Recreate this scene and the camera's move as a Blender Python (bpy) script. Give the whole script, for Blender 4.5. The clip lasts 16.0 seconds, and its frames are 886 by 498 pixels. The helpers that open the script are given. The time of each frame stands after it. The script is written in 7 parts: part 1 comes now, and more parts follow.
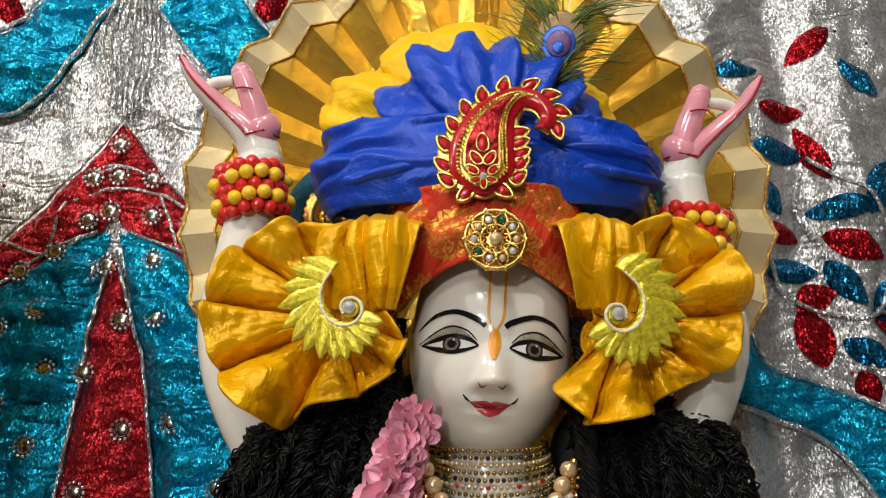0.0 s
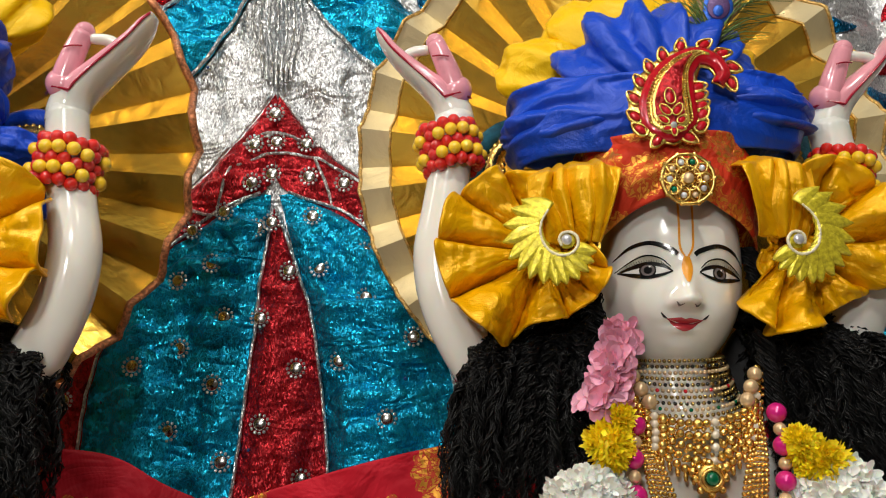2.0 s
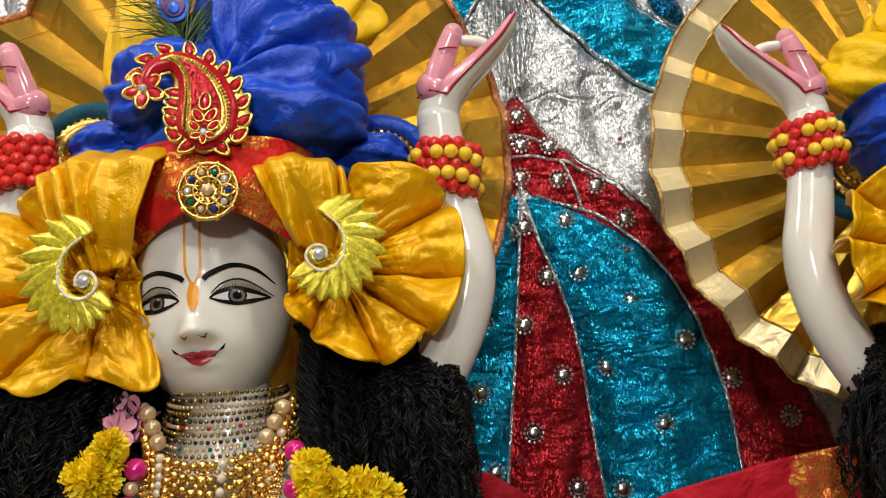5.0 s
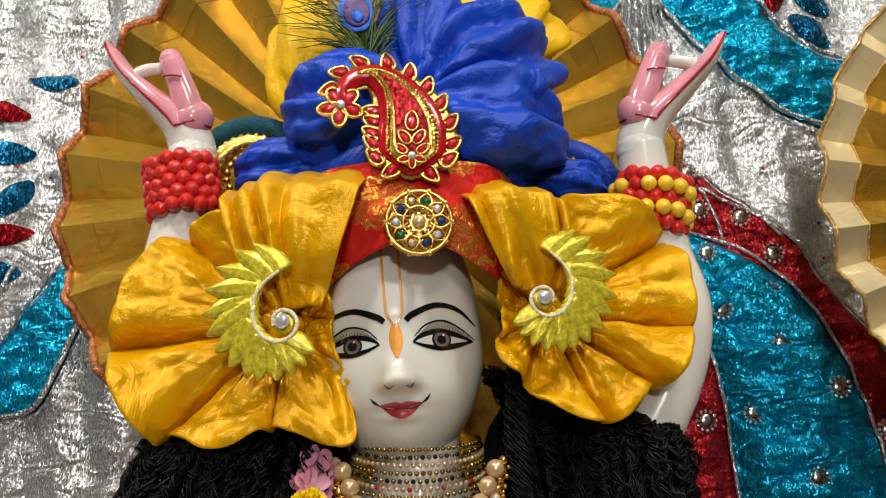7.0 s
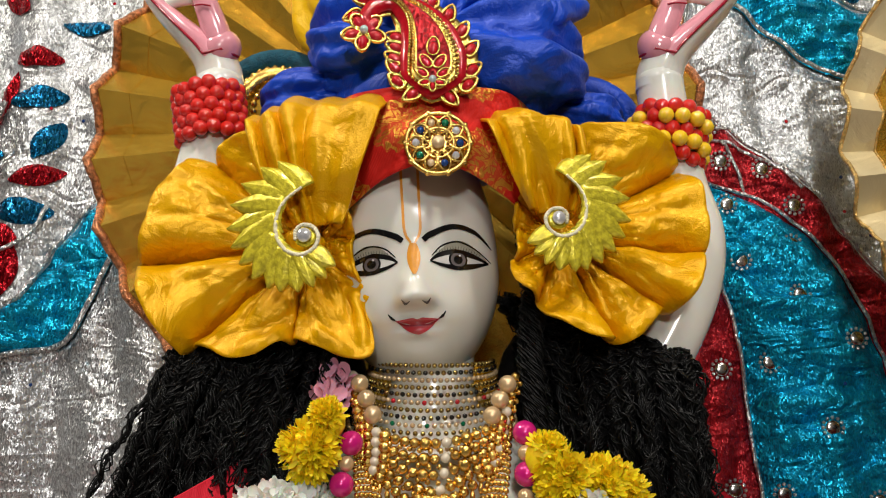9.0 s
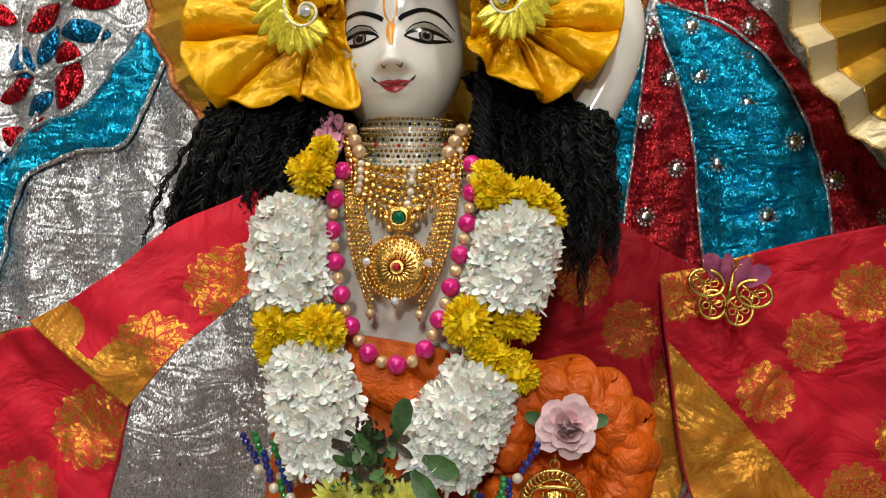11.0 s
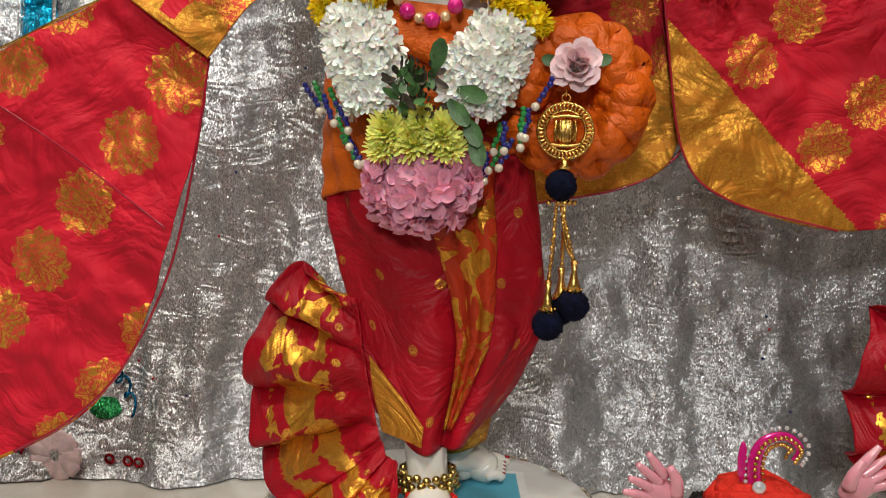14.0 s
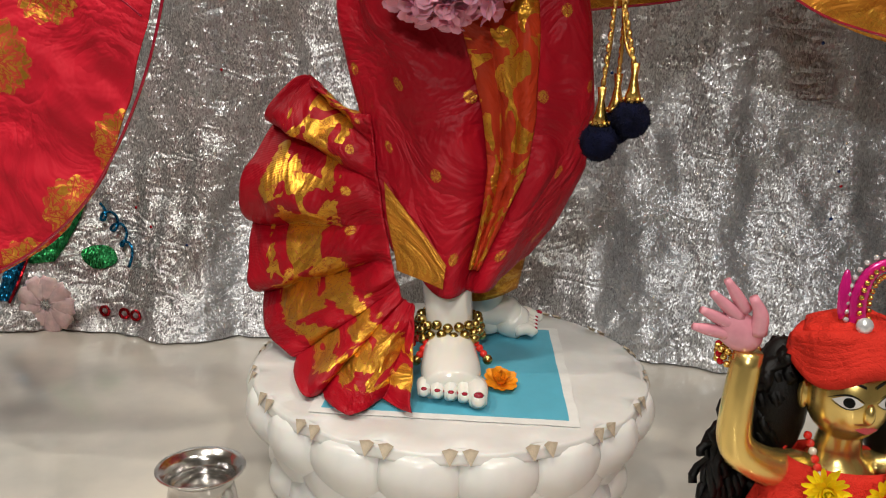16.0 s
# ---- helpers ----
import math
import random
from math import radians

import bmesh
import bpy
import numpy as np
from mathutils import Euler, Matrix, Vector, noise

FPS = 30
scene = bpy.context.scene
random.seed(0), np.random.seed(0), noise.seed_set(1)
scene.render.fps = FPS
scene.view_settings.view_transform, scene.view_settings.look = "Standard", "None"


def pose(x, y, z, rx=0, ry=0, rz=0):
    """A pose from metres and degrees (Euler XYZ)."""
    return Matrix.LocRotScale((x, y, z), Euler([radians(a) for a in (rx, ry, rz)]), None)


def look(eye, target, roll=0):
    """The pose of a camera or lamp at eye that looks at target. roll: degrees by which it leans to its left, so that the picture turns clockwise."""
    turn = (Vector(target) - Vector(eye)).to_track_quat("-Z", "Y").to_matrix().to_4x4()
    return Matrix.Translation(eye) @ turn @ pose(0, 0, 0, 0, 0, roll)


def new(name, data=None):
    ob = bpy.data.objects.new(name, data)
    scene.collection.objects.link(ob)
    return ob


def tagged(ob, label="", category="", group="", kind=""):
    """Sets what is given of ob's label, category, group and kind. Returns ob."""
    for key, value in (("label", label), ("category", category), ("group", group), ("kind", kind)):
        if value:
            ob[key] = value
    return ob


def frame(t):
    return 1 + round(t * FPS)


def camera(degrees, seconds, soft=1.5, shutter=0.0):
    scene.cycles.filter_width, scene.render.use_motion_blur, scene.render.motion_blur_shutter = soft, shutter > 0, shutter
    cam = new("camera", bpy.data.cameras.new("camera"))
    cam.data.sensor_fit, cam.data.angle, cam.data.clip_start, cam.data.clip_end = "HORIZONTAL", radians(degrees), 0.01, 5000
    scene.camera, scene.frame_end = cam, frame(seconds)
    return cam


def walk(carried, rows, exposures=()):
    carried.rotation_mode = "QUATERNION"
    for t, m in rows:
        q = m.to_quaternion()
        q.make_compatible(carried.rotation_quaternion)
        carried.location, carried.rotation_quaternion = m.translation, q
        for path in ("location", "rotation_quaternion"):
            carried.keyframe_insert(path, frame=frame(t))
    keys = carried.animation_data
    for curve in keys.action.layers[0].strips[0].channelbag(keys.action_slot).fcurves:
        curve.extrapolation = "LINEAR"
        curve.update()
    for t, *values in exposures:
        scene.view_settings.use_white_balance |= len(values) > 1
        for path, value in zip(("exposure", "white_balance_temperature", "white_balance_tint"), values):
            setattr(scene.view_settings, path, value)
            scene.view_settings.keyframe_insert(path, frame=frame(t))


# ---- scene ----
cam = camera(54.9, 16.0, 1.1)
METRES, EYE, TILT, LEAN, TURN = 1.1, 0.64, 15.5, 0.0, 0.0
ROWS = [
    (0.0, 0.0, 0.0, 0.0, 0.0, 0.0, -0.0),
    (0.5, -0.0058, -0.0136, -0.0144, -0.21, -0.39, 0.22),
    (1.0, -0.0098, -0.0503, -0.014, 0.93, -0.97, 0.57),
    (1.5, -0.0497, -0.0648, -0.0154, 1.12, -1.8, 0.98),
    (2.0, -0.1035, -0.0721, -0.014, 1.22, -2.04, 1.57),
    (2.5, -0.1466, -0.0718, -0.0131, 0.99, -2.17, 2.29),
    (3.0, -0.1935, -0.0658, -0.0106, 0.7, -1.93, 2.44),
    (3.5, -0.2327, -0.0597, -0.0124, 0.47, -1.84, 2.69),
    (4.0, -0.2404, -0.0606, -0.0079, 1.04, -2.04, 2.62),
    (4.5, -0.2866, -0.0589, -0.01, 0.55, -2.01, 3.02),
    (5.0, -0.3422, -0.0605, -0.0048, 0.36, -1.84, 2.93),
    (7.5, -0.4497, -0.0005, 0.0093, 1.13, -0.82, 0.67),
    (8.0, -0.4487, 0.0043, 0.004, 1.45, -0.8, 0.2),
    (10.5, -0.4101, -0.1176, -0.0597, 4.91, -8.29, 0.18),
    (11.0, -0.3909, -0.1535, -0.0723, 5.62, -10.37, -0.24),
    (11.5, -0.3762, -0.1984, -0.0732, 6.59, -12.05, 0.41),
    (12.0, -0.3676, -0.2292, -0.0843, 7.34, -14.43, 0.55),
    (12.5, -0.3788, -0.2506, -0.0956, 7.04, -16.11, 0.9),
    (13.0, -0.3923, -0.2675, -0.1134, 6.54, -18.44, 0.91),
    (13.5, -0.3898, -0.2746, -0.1293, 6.19, -20.56, 1.21),
    (14.0, -0.3909, -0.274, -0.1458, 6.1, -22.8, 1.26),
    (14.5, -0.3952, -0.2621, -0.1732, 6.2, -25.39, 1.0),
    (15.0, -0.3957, -0.247, -0.1996, 6.61, -27.5, 0.88),
    (15.5, -0.4004, -0.2304, -0.2213, 7.12, -28.99, 0.65),
    (16.0, -0.4017, -0.2099, -0.2349, 8.21, -29.53, 0.66),
]
walk(cam, [(t, pose(0, 0, EYE, TILT, LEAN, TURN) @ pose(METRES * x, METRES * y, METRES * z, 90 + pitch, roll, yaw)) for t, x, y, z, yaw, pitch, roll in ROWS],
     [(0.0, -0.13), (1.5, -0.13), (3.5, -0.22), (5.2, -0.24), (7.3, -0.28), (8.2, -0.28), (12.0, -0.08), (16.0, 0.03)])

# ---- light ----
world = bpy.data.worlds.new("room_light")
scene.world = world
world.use_nodes = True
world.node_tree.nodes["Background"].inputs[0].default_value = (1.0, 0.97, 0.92, 1)
world.node_tree.nodes["Background"].inputs[1].default_value = 0.02


def area(name, eye, target, size, power, colour):
    lamp = bpy.data.lights.new(name, "AREA")
    lamp.shape, lamp.size, lamp.energy, lamp.color = "DISK", size, power, colour
    ob = new(name, lamp)
    ob.matrix_world = look(eye, target)
    return ob


area("overhead_and_fill_lamp", (-0.80, -0.30, 1.95), (-0.4, 0.45, 0.5), 0.10, 10, (1.0, 0.94, 0.83))
area("overhead_and_fill_lamp", (0.20, -0.30, 1.95), (-0.2, 0.45, 0.5), 0.10, 10, (1.0, 0.94, 0.83))
# wide soft fill from the front, added out of view
area("overhead_and_fill_lamp", (-0.30, -0.95, 1.60), (-0.3, 0.45, 0.4), 0.35, 7, (0.97, 0.97, 0.95))
area("overhead_and_fill_lamp", (-1.35, 0.10, 1.60), (-0.6, 0.5, 0.3), 0.08, 6.5, (1.0, 0.94, 0.83))
# low front fill, added unseen to brighten the garments and lower curtain
area("overhead_and_fill_lamp", (-0.45, -1.20, 0.95), (-0.45, 0.45, 0.20), 0.14, 9.3, (1.0, 0.97, 0.92))


# ---- materials ----
def material(name, colour, rough=0.5, metal=0.0, grain=0.15, scale=60.0, bump=0.2, fine=400.0, second=None, coat=0.0, sub=0.0, spec=0.5, objvar=0.0, crease=0.0, crease_scale=38.0):
    """Principled surface with stains at one scale and fine relief at another."""
    m = bpy.data.materials.new(name)
    m.use_nodes = True
    t = m.node_tree
    b = t.nodes["Principled BSDF"]
    co = t.nodes.new("ShaderNodeTexCoord")
    n1 = t.nodes.new("ShaderNodeTexNoise")
    n1.inputs["Scale"].default_value, n1.inputs["Detail"].default_value = scale, 5
    n2 = t.nodes.new("ShaderNodeTexNoise")
    n2.inputs["Scale"].default_value, n2.inputs["Detail"].default_value = fine, 3
    for n in (n1, n2):
        t.links.new(co.outputs["Object"], n.inputs["Vector"])
    ramp = t.nodes.new("ShaderNodeValToRGB")
    c2 = second or tuple(min(1, c * (1 + grain)) for c in colour)
    c1 = colour if second else tuple(c * (1 - grain) for c in colour)
    ramp.color_ramp.elements[0].color, ramp.color_ramp.elements[1].color = (*c1, 1), (*c2, 1)
    ramp.color_ramp.elements[0].position, ramp.color_ramp.elements[1].position = 0.35, 0.65
    t.links.new(n1.outputs["Fac"], ramp.inputs["Fac"])
    last = ramp.outputs["Color"]
    if objvar:
        info = t.nodes.new("ShaderNodeNewGeometry")
        hsv = t.nodes.new("ShaderNodeHueSaturation")
        mr = t.nodes.new("ShaderNodeMapRange")
        mr.inputs["To Min"].default_value, mr.inputs["To Max"].default_value = 1 - objvar, 1 + objvar
        t.links.new(info.outputs["Random Per Island"], mr.inputs["Value"])
        t.links.new(mr.outputs["Result"], hsv.inputs["Value"])
        t.links.new(last, hsv.inputs["Color"])
        last = hsv.outputs["Color"]
    t.links.new(last, b.inputs["Base Color"])
    bp = t.nodes.new("ShaderNodeBump")
    bp.inputs["Strength"].default_value, bp.inputs["Distance"].default_value = bump, 0.0015
    t.links.new(n2.outputs["Fac"], bp.inputs["Height"])
    if crease:
        n3 = t.nodes.new("ShaderNodeTexNoise")
        n3.inputs["Scale"].default_value, n3.inputs["Detail"].default_value, n3.inputs["Distortion"].default_value = crease_scale, 4, 1.1
        t.links.new(co.outputs["Object"], n3.inputs["Vector"])
        bp3 = t.nodes.new("ShaderNodeBump")
        bp3.inputs["Strength"].default_value, bp3.inputs["Distance"].default_value = crease, 0.012
        t.links.new(n3.outputs["Fac"], bp3.inputs["Height"])
        t.links.new(bp3.outputs["Normal"], bp.inputs["Normal"])
    t.links.new(bp.outputs["Normal"], b.inputs["Normal"])
    b.inputs["Roughness"].default_value, b.inputs["Metallic"].default_value = rough, metal
    b.inputs["Coat Weight"].default_value, b.inputs["Coat Roughness"].default_value = coat, 0.06
    b.inputs["Subsurface Weight"].default_value, b.inputs["Subsurface Scale"].default_value = sub, 0.008
    b.inputs["Specular IOR Level"].default_value = spec
    return m


def lame(name, colour, dark, rough=0.3, glitter=1.0, cell=900.0, metal=0.85, weave=26.0, crinkle=0.0):
    """Metallic foil cloth: tiny facets that catch the lamps one by one, over soft creases."""
    m = bpy.data.materials.new(name)
    m.use_nodes = True
    t = m.node_tree
    b = t.nodes["Principled BSDF"]
    co = t.nodes.new("ShaderNodeTexCoord")
    mp = t.nodes.new("ShaderNodeMapping")
    mp.inputs["Scale"].default_value = (1, 1, 0.42)
    t.links.new(co.outputs["Object"], mp.inputs["Vector"])
    v = t.nodes.new("ShaderNodeTexVoronoi")
    v.inputs["Scale"].default_value = cell
    n = t.nodes.new("ShaderNodeTexNoise")
    n.inputs["Scale"].default_value, n.inputs["Detail"].default_value = weave, 6
    t.links.new(mp.outputs["Vector"], v.inputs["Vector"])
    t.links.new(co.outputs["Object"], n.inputs["Vector"])
    sep = t.nodes.new("ShaderNodeSeparateColor")
    t.links.new(v.outputs["Color"], sep.inputs["Color"])
    ramp = t.nodes.new("ShaderNodeValToRGB")
    ramp.color_ramp.elements[0].color, ramp.color_ramp.elements[1].color = (*dark, 1), (*colour, 1)
    ramp.color_ramp.elements[0].position, ramp.color_ramp.elements[1].position = 0.15, 0.75
    mix = t.nodes.new("ShaderNodeMath")
    mix.operation = "MULTIPLY_ADD"
    mix.inputs[1].default_value = 0.65
    half = t.nodes.new("ShaderNodeMath")
    half.operation = "MULTIPLY_ADD"
    half.inputs[1].default_value, half.inputs[2].default_value = 0.45, 0.0
    t.links.new(n.outputs["Fac"], half.inputs[0])
    t.links.new(sep.outputs["Red"], mix.inputs[0])
    t.links.new(half.outputs["Value"], mix.inputs[2])
    t.links.new(mix.outputs["Value"], ramp.inputs["Fac"])
    t.links.new(ramp.outputs["Color"], b.inputs["Base Color"])
    bp2 = t.nodes.new("ShaderNodeBump")
    bp2.inputs["Strength"].default_value, bp2.inputs["Distance"].default_value = 0.62, 0.012
    t.links.new(n.outputs["Fac"], bp2.inputs["Height"])
    if crinkle:
        mp2 = t.nodes.new("ShaderNodeMapping")
        mp2.inputs["Scale"].default_value = (1, 1, 2.3)
        mp2.inputs["Rotation"].default_value = (0, 0.25, 0)
        t.links.new(co.outputs["Object"], mp2.inputs["Vector"])
        n4 = t.nodes.new("ShaderNodeTexNoise")
        n4.inputs["Scale"].default_value, n4.inputs["Detail"].default_value, n4.inputs["Distortion"].default_value = 19, 1.2, 0.7
        t.links.new(mp2.outputs["Vector"], n4.inputs["Vector"])
        fold = t.nodes.new("ShaderNodeMath")
        fold.operation = "PINGPONG"
        fold.inputs[1].default_value = 0.14
        t.links.new(n4.outputs["Fac"], fold.inputs[0])
        bp4 = t.nodes.new("ShaderNodeBump")
        bp4.inputs["Strength"].default_value, bp4.inputs["Distance"].default_value = crinkle, 0.030
        t.links.new(fold.outputs["Value"], bp4.inputs["Height"])
        t.links.new(bp4.outputs["Normal"], bp2.inputs["Normal"])
    tilt = t.nodes.new("ShaderNodeVectorMath")
    tilt.operation = "MULTIPLY_ADD"
    tilt.inputs[1].default_value = (glitter,) * 3
    tilt.inputs[2].default_value = (-0.5 * glitter,) * 3
    t.links.new(v.outputs["Color"], tilt.inputs[0])
    add = t.nodes.new("ShaderNodeVectorMath")
    add.operation = "ADD"
    t.links.new(bp2.outputs["Normal"], add.inputs[0])
    t.links.new(tilt.outputs["Vector"], add.inputs[1])
    unit = t.nodes.new("ShaderNodeVectorMath")
    unit.operation = "NORMALIZE"
    t.links.new(add.outputs["Vector"], unit.inputs[0])
    t.links.new(unit.outputs["Vector"], b.inputs["Normal"])
    b.inputs["Roughness"].default_value, b.inputs["Metallic"].default_value = rough, metal
    return m


def brocade(name, ground, gold, cell=(0.055, 0.1), radius=0.018, ring=True, fill=0.0, turn=0.0, shift=(0.0, 0.0), stagger=0.5, gloss=0.55, sheen=0.14):
    """Silk with woven gold medallions on a lattice, in the cloth's own metres."""
    m = bpy.data.materials.new(name)
    m.use_nodes = True
    t = m.node_tree
    b = t.nodes["Principled BSDF"]
    L = t.links.new

    def math_(op, a, bb=None, c=None):
        n = t.nodes.new("ShaderNodeMath")
        n.operation = op
        for i, s in enumerate((a, bb, c)):
            if s is None:
                continue
            if isinstance(s, (int, float)):
                n.inputs[i].default_value = s
            else:
                L(s, n.inputs[i])
        return n.outputs[0]

    uv = t.nodes.new("ShaderNodeUVMap")
    mp = t.nodes.new("ShaderNodeMapping")
    mp.inputs["Rotation"].default_value = (0, 0, radians(turn))
    mp.inputs["Location"].default_value = (*shift, 0)
    L(uv.outputs["UV"], mp.inputs["Vector"])
    sx = t.nodes.new("ShaderNodeSeparateXYZ")
    L(mp.outputs["Vector"], sx.inputs["Vector"])
    v = math_("DIVIDE", sx.outputs["Y"], cell[1])
    row = math_("FLOOR", v)
    u = math_("ADD", math_("DIVIDE", sx.outputs["X"], cell[0]), math_("MULTIPLY", row, stagger))
    du = math_("MULTIPLY", math_("SUBTRACT", math_("FRACT", u), 0.5), cell[0])
    dv = math_("MULTIPLY", math_("SUBTRACT", math_("FRACT", v), 0.5), cell[1])
    r = math_("SQRT", math_("ADD", math_("MULTIPLY", du, du), math_("MULTIPLY", dv, dv)))
    ang = math_("ARCTAN2", dv, du)
    wob = math_("MULTIPLY", math_("SINE", math_("ADD", math_("MULTIPLY", ang, 15.0), math_("SINE", math_("MULTIPLY", ang, 4.0)))), 0.06)
    rr = math_("ADD", math_("DIVIDE", r, radius), wob)
    inside = math_("LESS_THAN", rr, 1.0)
    n = t.nodes.new("ShaderNodeTexNoise")
    n.inputs["Scale"].default_value, n.inputs["Detail"].default_value, n.inputs["Distortion"].default_value = 170, 1.5, 1.2
    L(uv.outputs["UV"], n.inputs["Vector"])
    figure = math_("GREATER_THAN", math_("ABSOLUTE", math_("SUBTRACT", n.outputs["Fac"], 0.5)), 0.045)
    petals = math_("GREATER_THAN", math_("ABSOLUTE", math_("SINE", math_("ADD", math_("MULTIPLY", rr, 7.0), math_("MULTIPLY", math_("ABSOLUTE", math_("SINE", math_("MULTIPLY", ang, 4.0))), 3.2)))), 0.38)
    mask = math_("MULTIPLY", inside, math_("MULTIPLY", figure, petals))
    base = math_("MAXIMUM", math_("MULTIPLY", inside, 0.16), fill)
    mask = math_("MAXIMUM", mask, base)
    thread = t.nodes.new("ShaderNodeTexWave")
    thread.inputs["Scale"].default_value, thread.inputs["Distortion"].default_value = 420, 1.0
    L(uv.outputs["UV"], thread.inputs["Vector"])
    big = t.nodes.new("ShaderNodeTexNoise")
    big.inputs["Scale"].default_value = 30
    L(uv.outputs["UV"], big.inputs["Vector"])
    gr = t.nodes.new("ShaderNodeValToRGB")
    gr.color_ramp.elements[0].color = (*[c * 0.75 for c in ground], 1)
    gr.color_ramp.elements[1].color = (*[min(1, c * 1.2) for c in ground], 1)
    L(big.outputs["Fac"], gr.inputs["Fac"])
    mixc = t.nodes.new("ShaderNodeMix")
    mixc.data_type = "RGBA"
    L(mask, mixc.inputs["Factor"])
    L(gr.outputs["Color"], mixc.inputs[6])
    mixc.inputs[7].default_value = (*gold, 1)
    L(mixc.outputs[2], b.inputs["Base Color"])
    L(math_("MULTIPLY", mask, 0.75), b.inputs["Metallic"])
    L(math_("MULTIPLY_ADD", mask, 0.33 - gloss, gloss), b.inputs["Roughness"])
    bp = t.nodes.new("ShaderNodeBump")
    bp.inputs["Strength"].default_value, bp.inputs["Distance"].default_value = 0.35, 0.0006
    L(math_("ADD", math_("MULTIPLY", thread.outputs["Fac"], 0.4), mask), bp.inputs["Height"])
    soft = t.nodes.new("ShaderNodeTexNoise")
    soft.inputs["Scale"].default_value, soft.inputs["Detail"].default_value, soft.inputs["Distortion"].default_value = 17, 4, 0.8
    L(uv.outputs["UV"], soft.inputs["Vector"])
    bp2 = t.nodes.new("ShaderNodeBump")
    bp2.inputs["Strength"].default_value, bp2.inputs["Distance"].default_value = 0.55, 0.03
    L(math_("PINGPONG", soft.outputs["Fac"], 0.22), bp2.inputs["Height"])
    L(bp2.outputs["Normal"], bp.inputs["Normal"])
    L(bp.outputs["Normal"], b.inputs["Normal"])
    b.inputs["Specular IOR Level"].default_value = sheen
    return m


def border_silk(name, ground, gold, bands, bare):
    """Red silk with woven gold bands across its width, in the cloth's own metres, broken by woven figures."""
    m = brocade(name, ground, gold, (0.05, 0.055), 0.0045, gloss=0.40, sheen=0.22)
    t = m.node_tree
    b = t.nodes["Principled BSDF"]
    L = t.links.new
    uv = t.nodes.new("ShaderNodeUVMap")
    sep = t.nodes.new("ShaderNodeSeparateXYZ")
    L(uv.outputs["UV"], sep.inputs["Vector"])

    def m_(op, a, bb=0.0):
        n = t.nodes.new("ShaderNodeMath")
        n.operation = op
        for k, q in enumerate((a, bb)):
            if isinstance(q, (int, float)):
                n.inputs[k].default_value = q
            else:
                L(q, n.inputs[k])
        return n.outputs[0]

    n1 = t.nodes.new("ShaderNodeTexNoise")
    n1.inputs["Scale"].default_value, n1.inputs["Detail"].default_value, n1.inputs["Distortion"].default_value = 38, 2, 0.8
    n2 = t.nodes.new("ShaderNodeTexNoise")
    n2.inputs["Scale"].default_value, n2.inputs["Detail"].default_value, n2.inputs["Distortion"].default_value = 150, 1.5, 1.4
    for n in (n1, n2):
        L(uv.outputs["UV"], n.inputs["Vector"])
    edge = m_("ADD", sep.outputs["Y"], m_("MULTIPLY", m_("SUBTRACT", n2.outputs["Fac"], 0.5), 0.012))
    mask = None
    for lo, hi in bands:
        k = m_("MULTIPLY", m_("GREATER_THAN", edge, lo), m_("LESS_THAN", edge, hi))
        mask = k if mask is None else m_("MAXIMUM", mask, k)
    mask = m_("MULTIPLY", mask, m_("GREATER_THAN", n1.outputs["Fac"], bare))
    vein = m_("GREATER_THAN", m_("ABSOLUTE", m_("SUBTRACT", n2.outputs["Fac"], 0.5)), 0.018)
    mask = m_("MULTIPLY", mask, m_("ADD", m_("MULTIPLY", vein, 0.65), 0.30))
    mix = t.nodes.new("ShaderNodeMix")
    mix.data_type = "RGBA"
    old = b.inputs["Base Color"].links[0].from_socket
    L(mask, mix.inputs["Factor"])
    L(old, mix.inputs[6])
    mix.inputs[7].default_value = (*gold, 1)
    L(mix.outputs[2], b.inputs["Base Color"])
    L(m_("MULTIPLY", mask, 0.85), b.inputs["Metallic"])
    L(m_("SUBTRACT", 0.42, m_("MULTIPLY", mask, 0.14)), b.inputs["Roughness"])
    return m


MARBLE = material("polished_marble_paint", (0.77, 0.74, 0.675), 0.16, 0, 0.03, 25, 0.02, 90, coat=0.5, sub=0.12)
PINK = material("pink_enamel", (0.70, 0.29, 0.35), 0.15, 0, 0.12, 60, 0.05, 200, coat=0.6)
RED_LINE = material("crimson_paint", (0.32, 0.01, 0.03), 0.2, 0, 0.1, 80, 0.05, 300, coat=0.4)
BLACK_PAINT = material("black_enamel", (0.006, 0.006, 0.007), 0.15, 0, 0.2, 80, 0.03, 300, coat=0.5)
GREY_PAINT = material("grey_paint", (0.14, 0.12, 0.12), 0.2, 0, 0.2, 120, 0.03, 300, coat=0.4)
OCHRE = material("ochre_paint", (0.75, 0.30, 0.02), 0.3, 0, 0.15, 90, 0.1, 300, coat=0.3)
LIP = material("lip_red_paint", (0.42, 0.03, 0.04), 0.15, 0, 0.12, 100, 0.03, 300, coat=0.6)
LID_PAINT = material("olive_grey_lid_paint", (0.36, 0.34, 0.27), 0.2, 0, 0.2, 150, 0.03, 300, coat=0.5)
EYE_WHITE = material("eye_white_paint", (0.75, 0.73, 0.70), 0.12, 0, 0.02, 60, 0.0, 300, coat=0.6)
SILVER = lame("silver_lame_cloth", (0.70, 0.71, 0.73), (0.27, 0.275, 0.29), 0.36, 0.64, 1000, 0.74, 30, 0.35)
TEAL = lame("teal_lame_cloth", (0.006, 0.52, 0.84), (0.0, 0.19, 0.32), 0.30, 0.84, 950, 0.74, 40, 0.80)
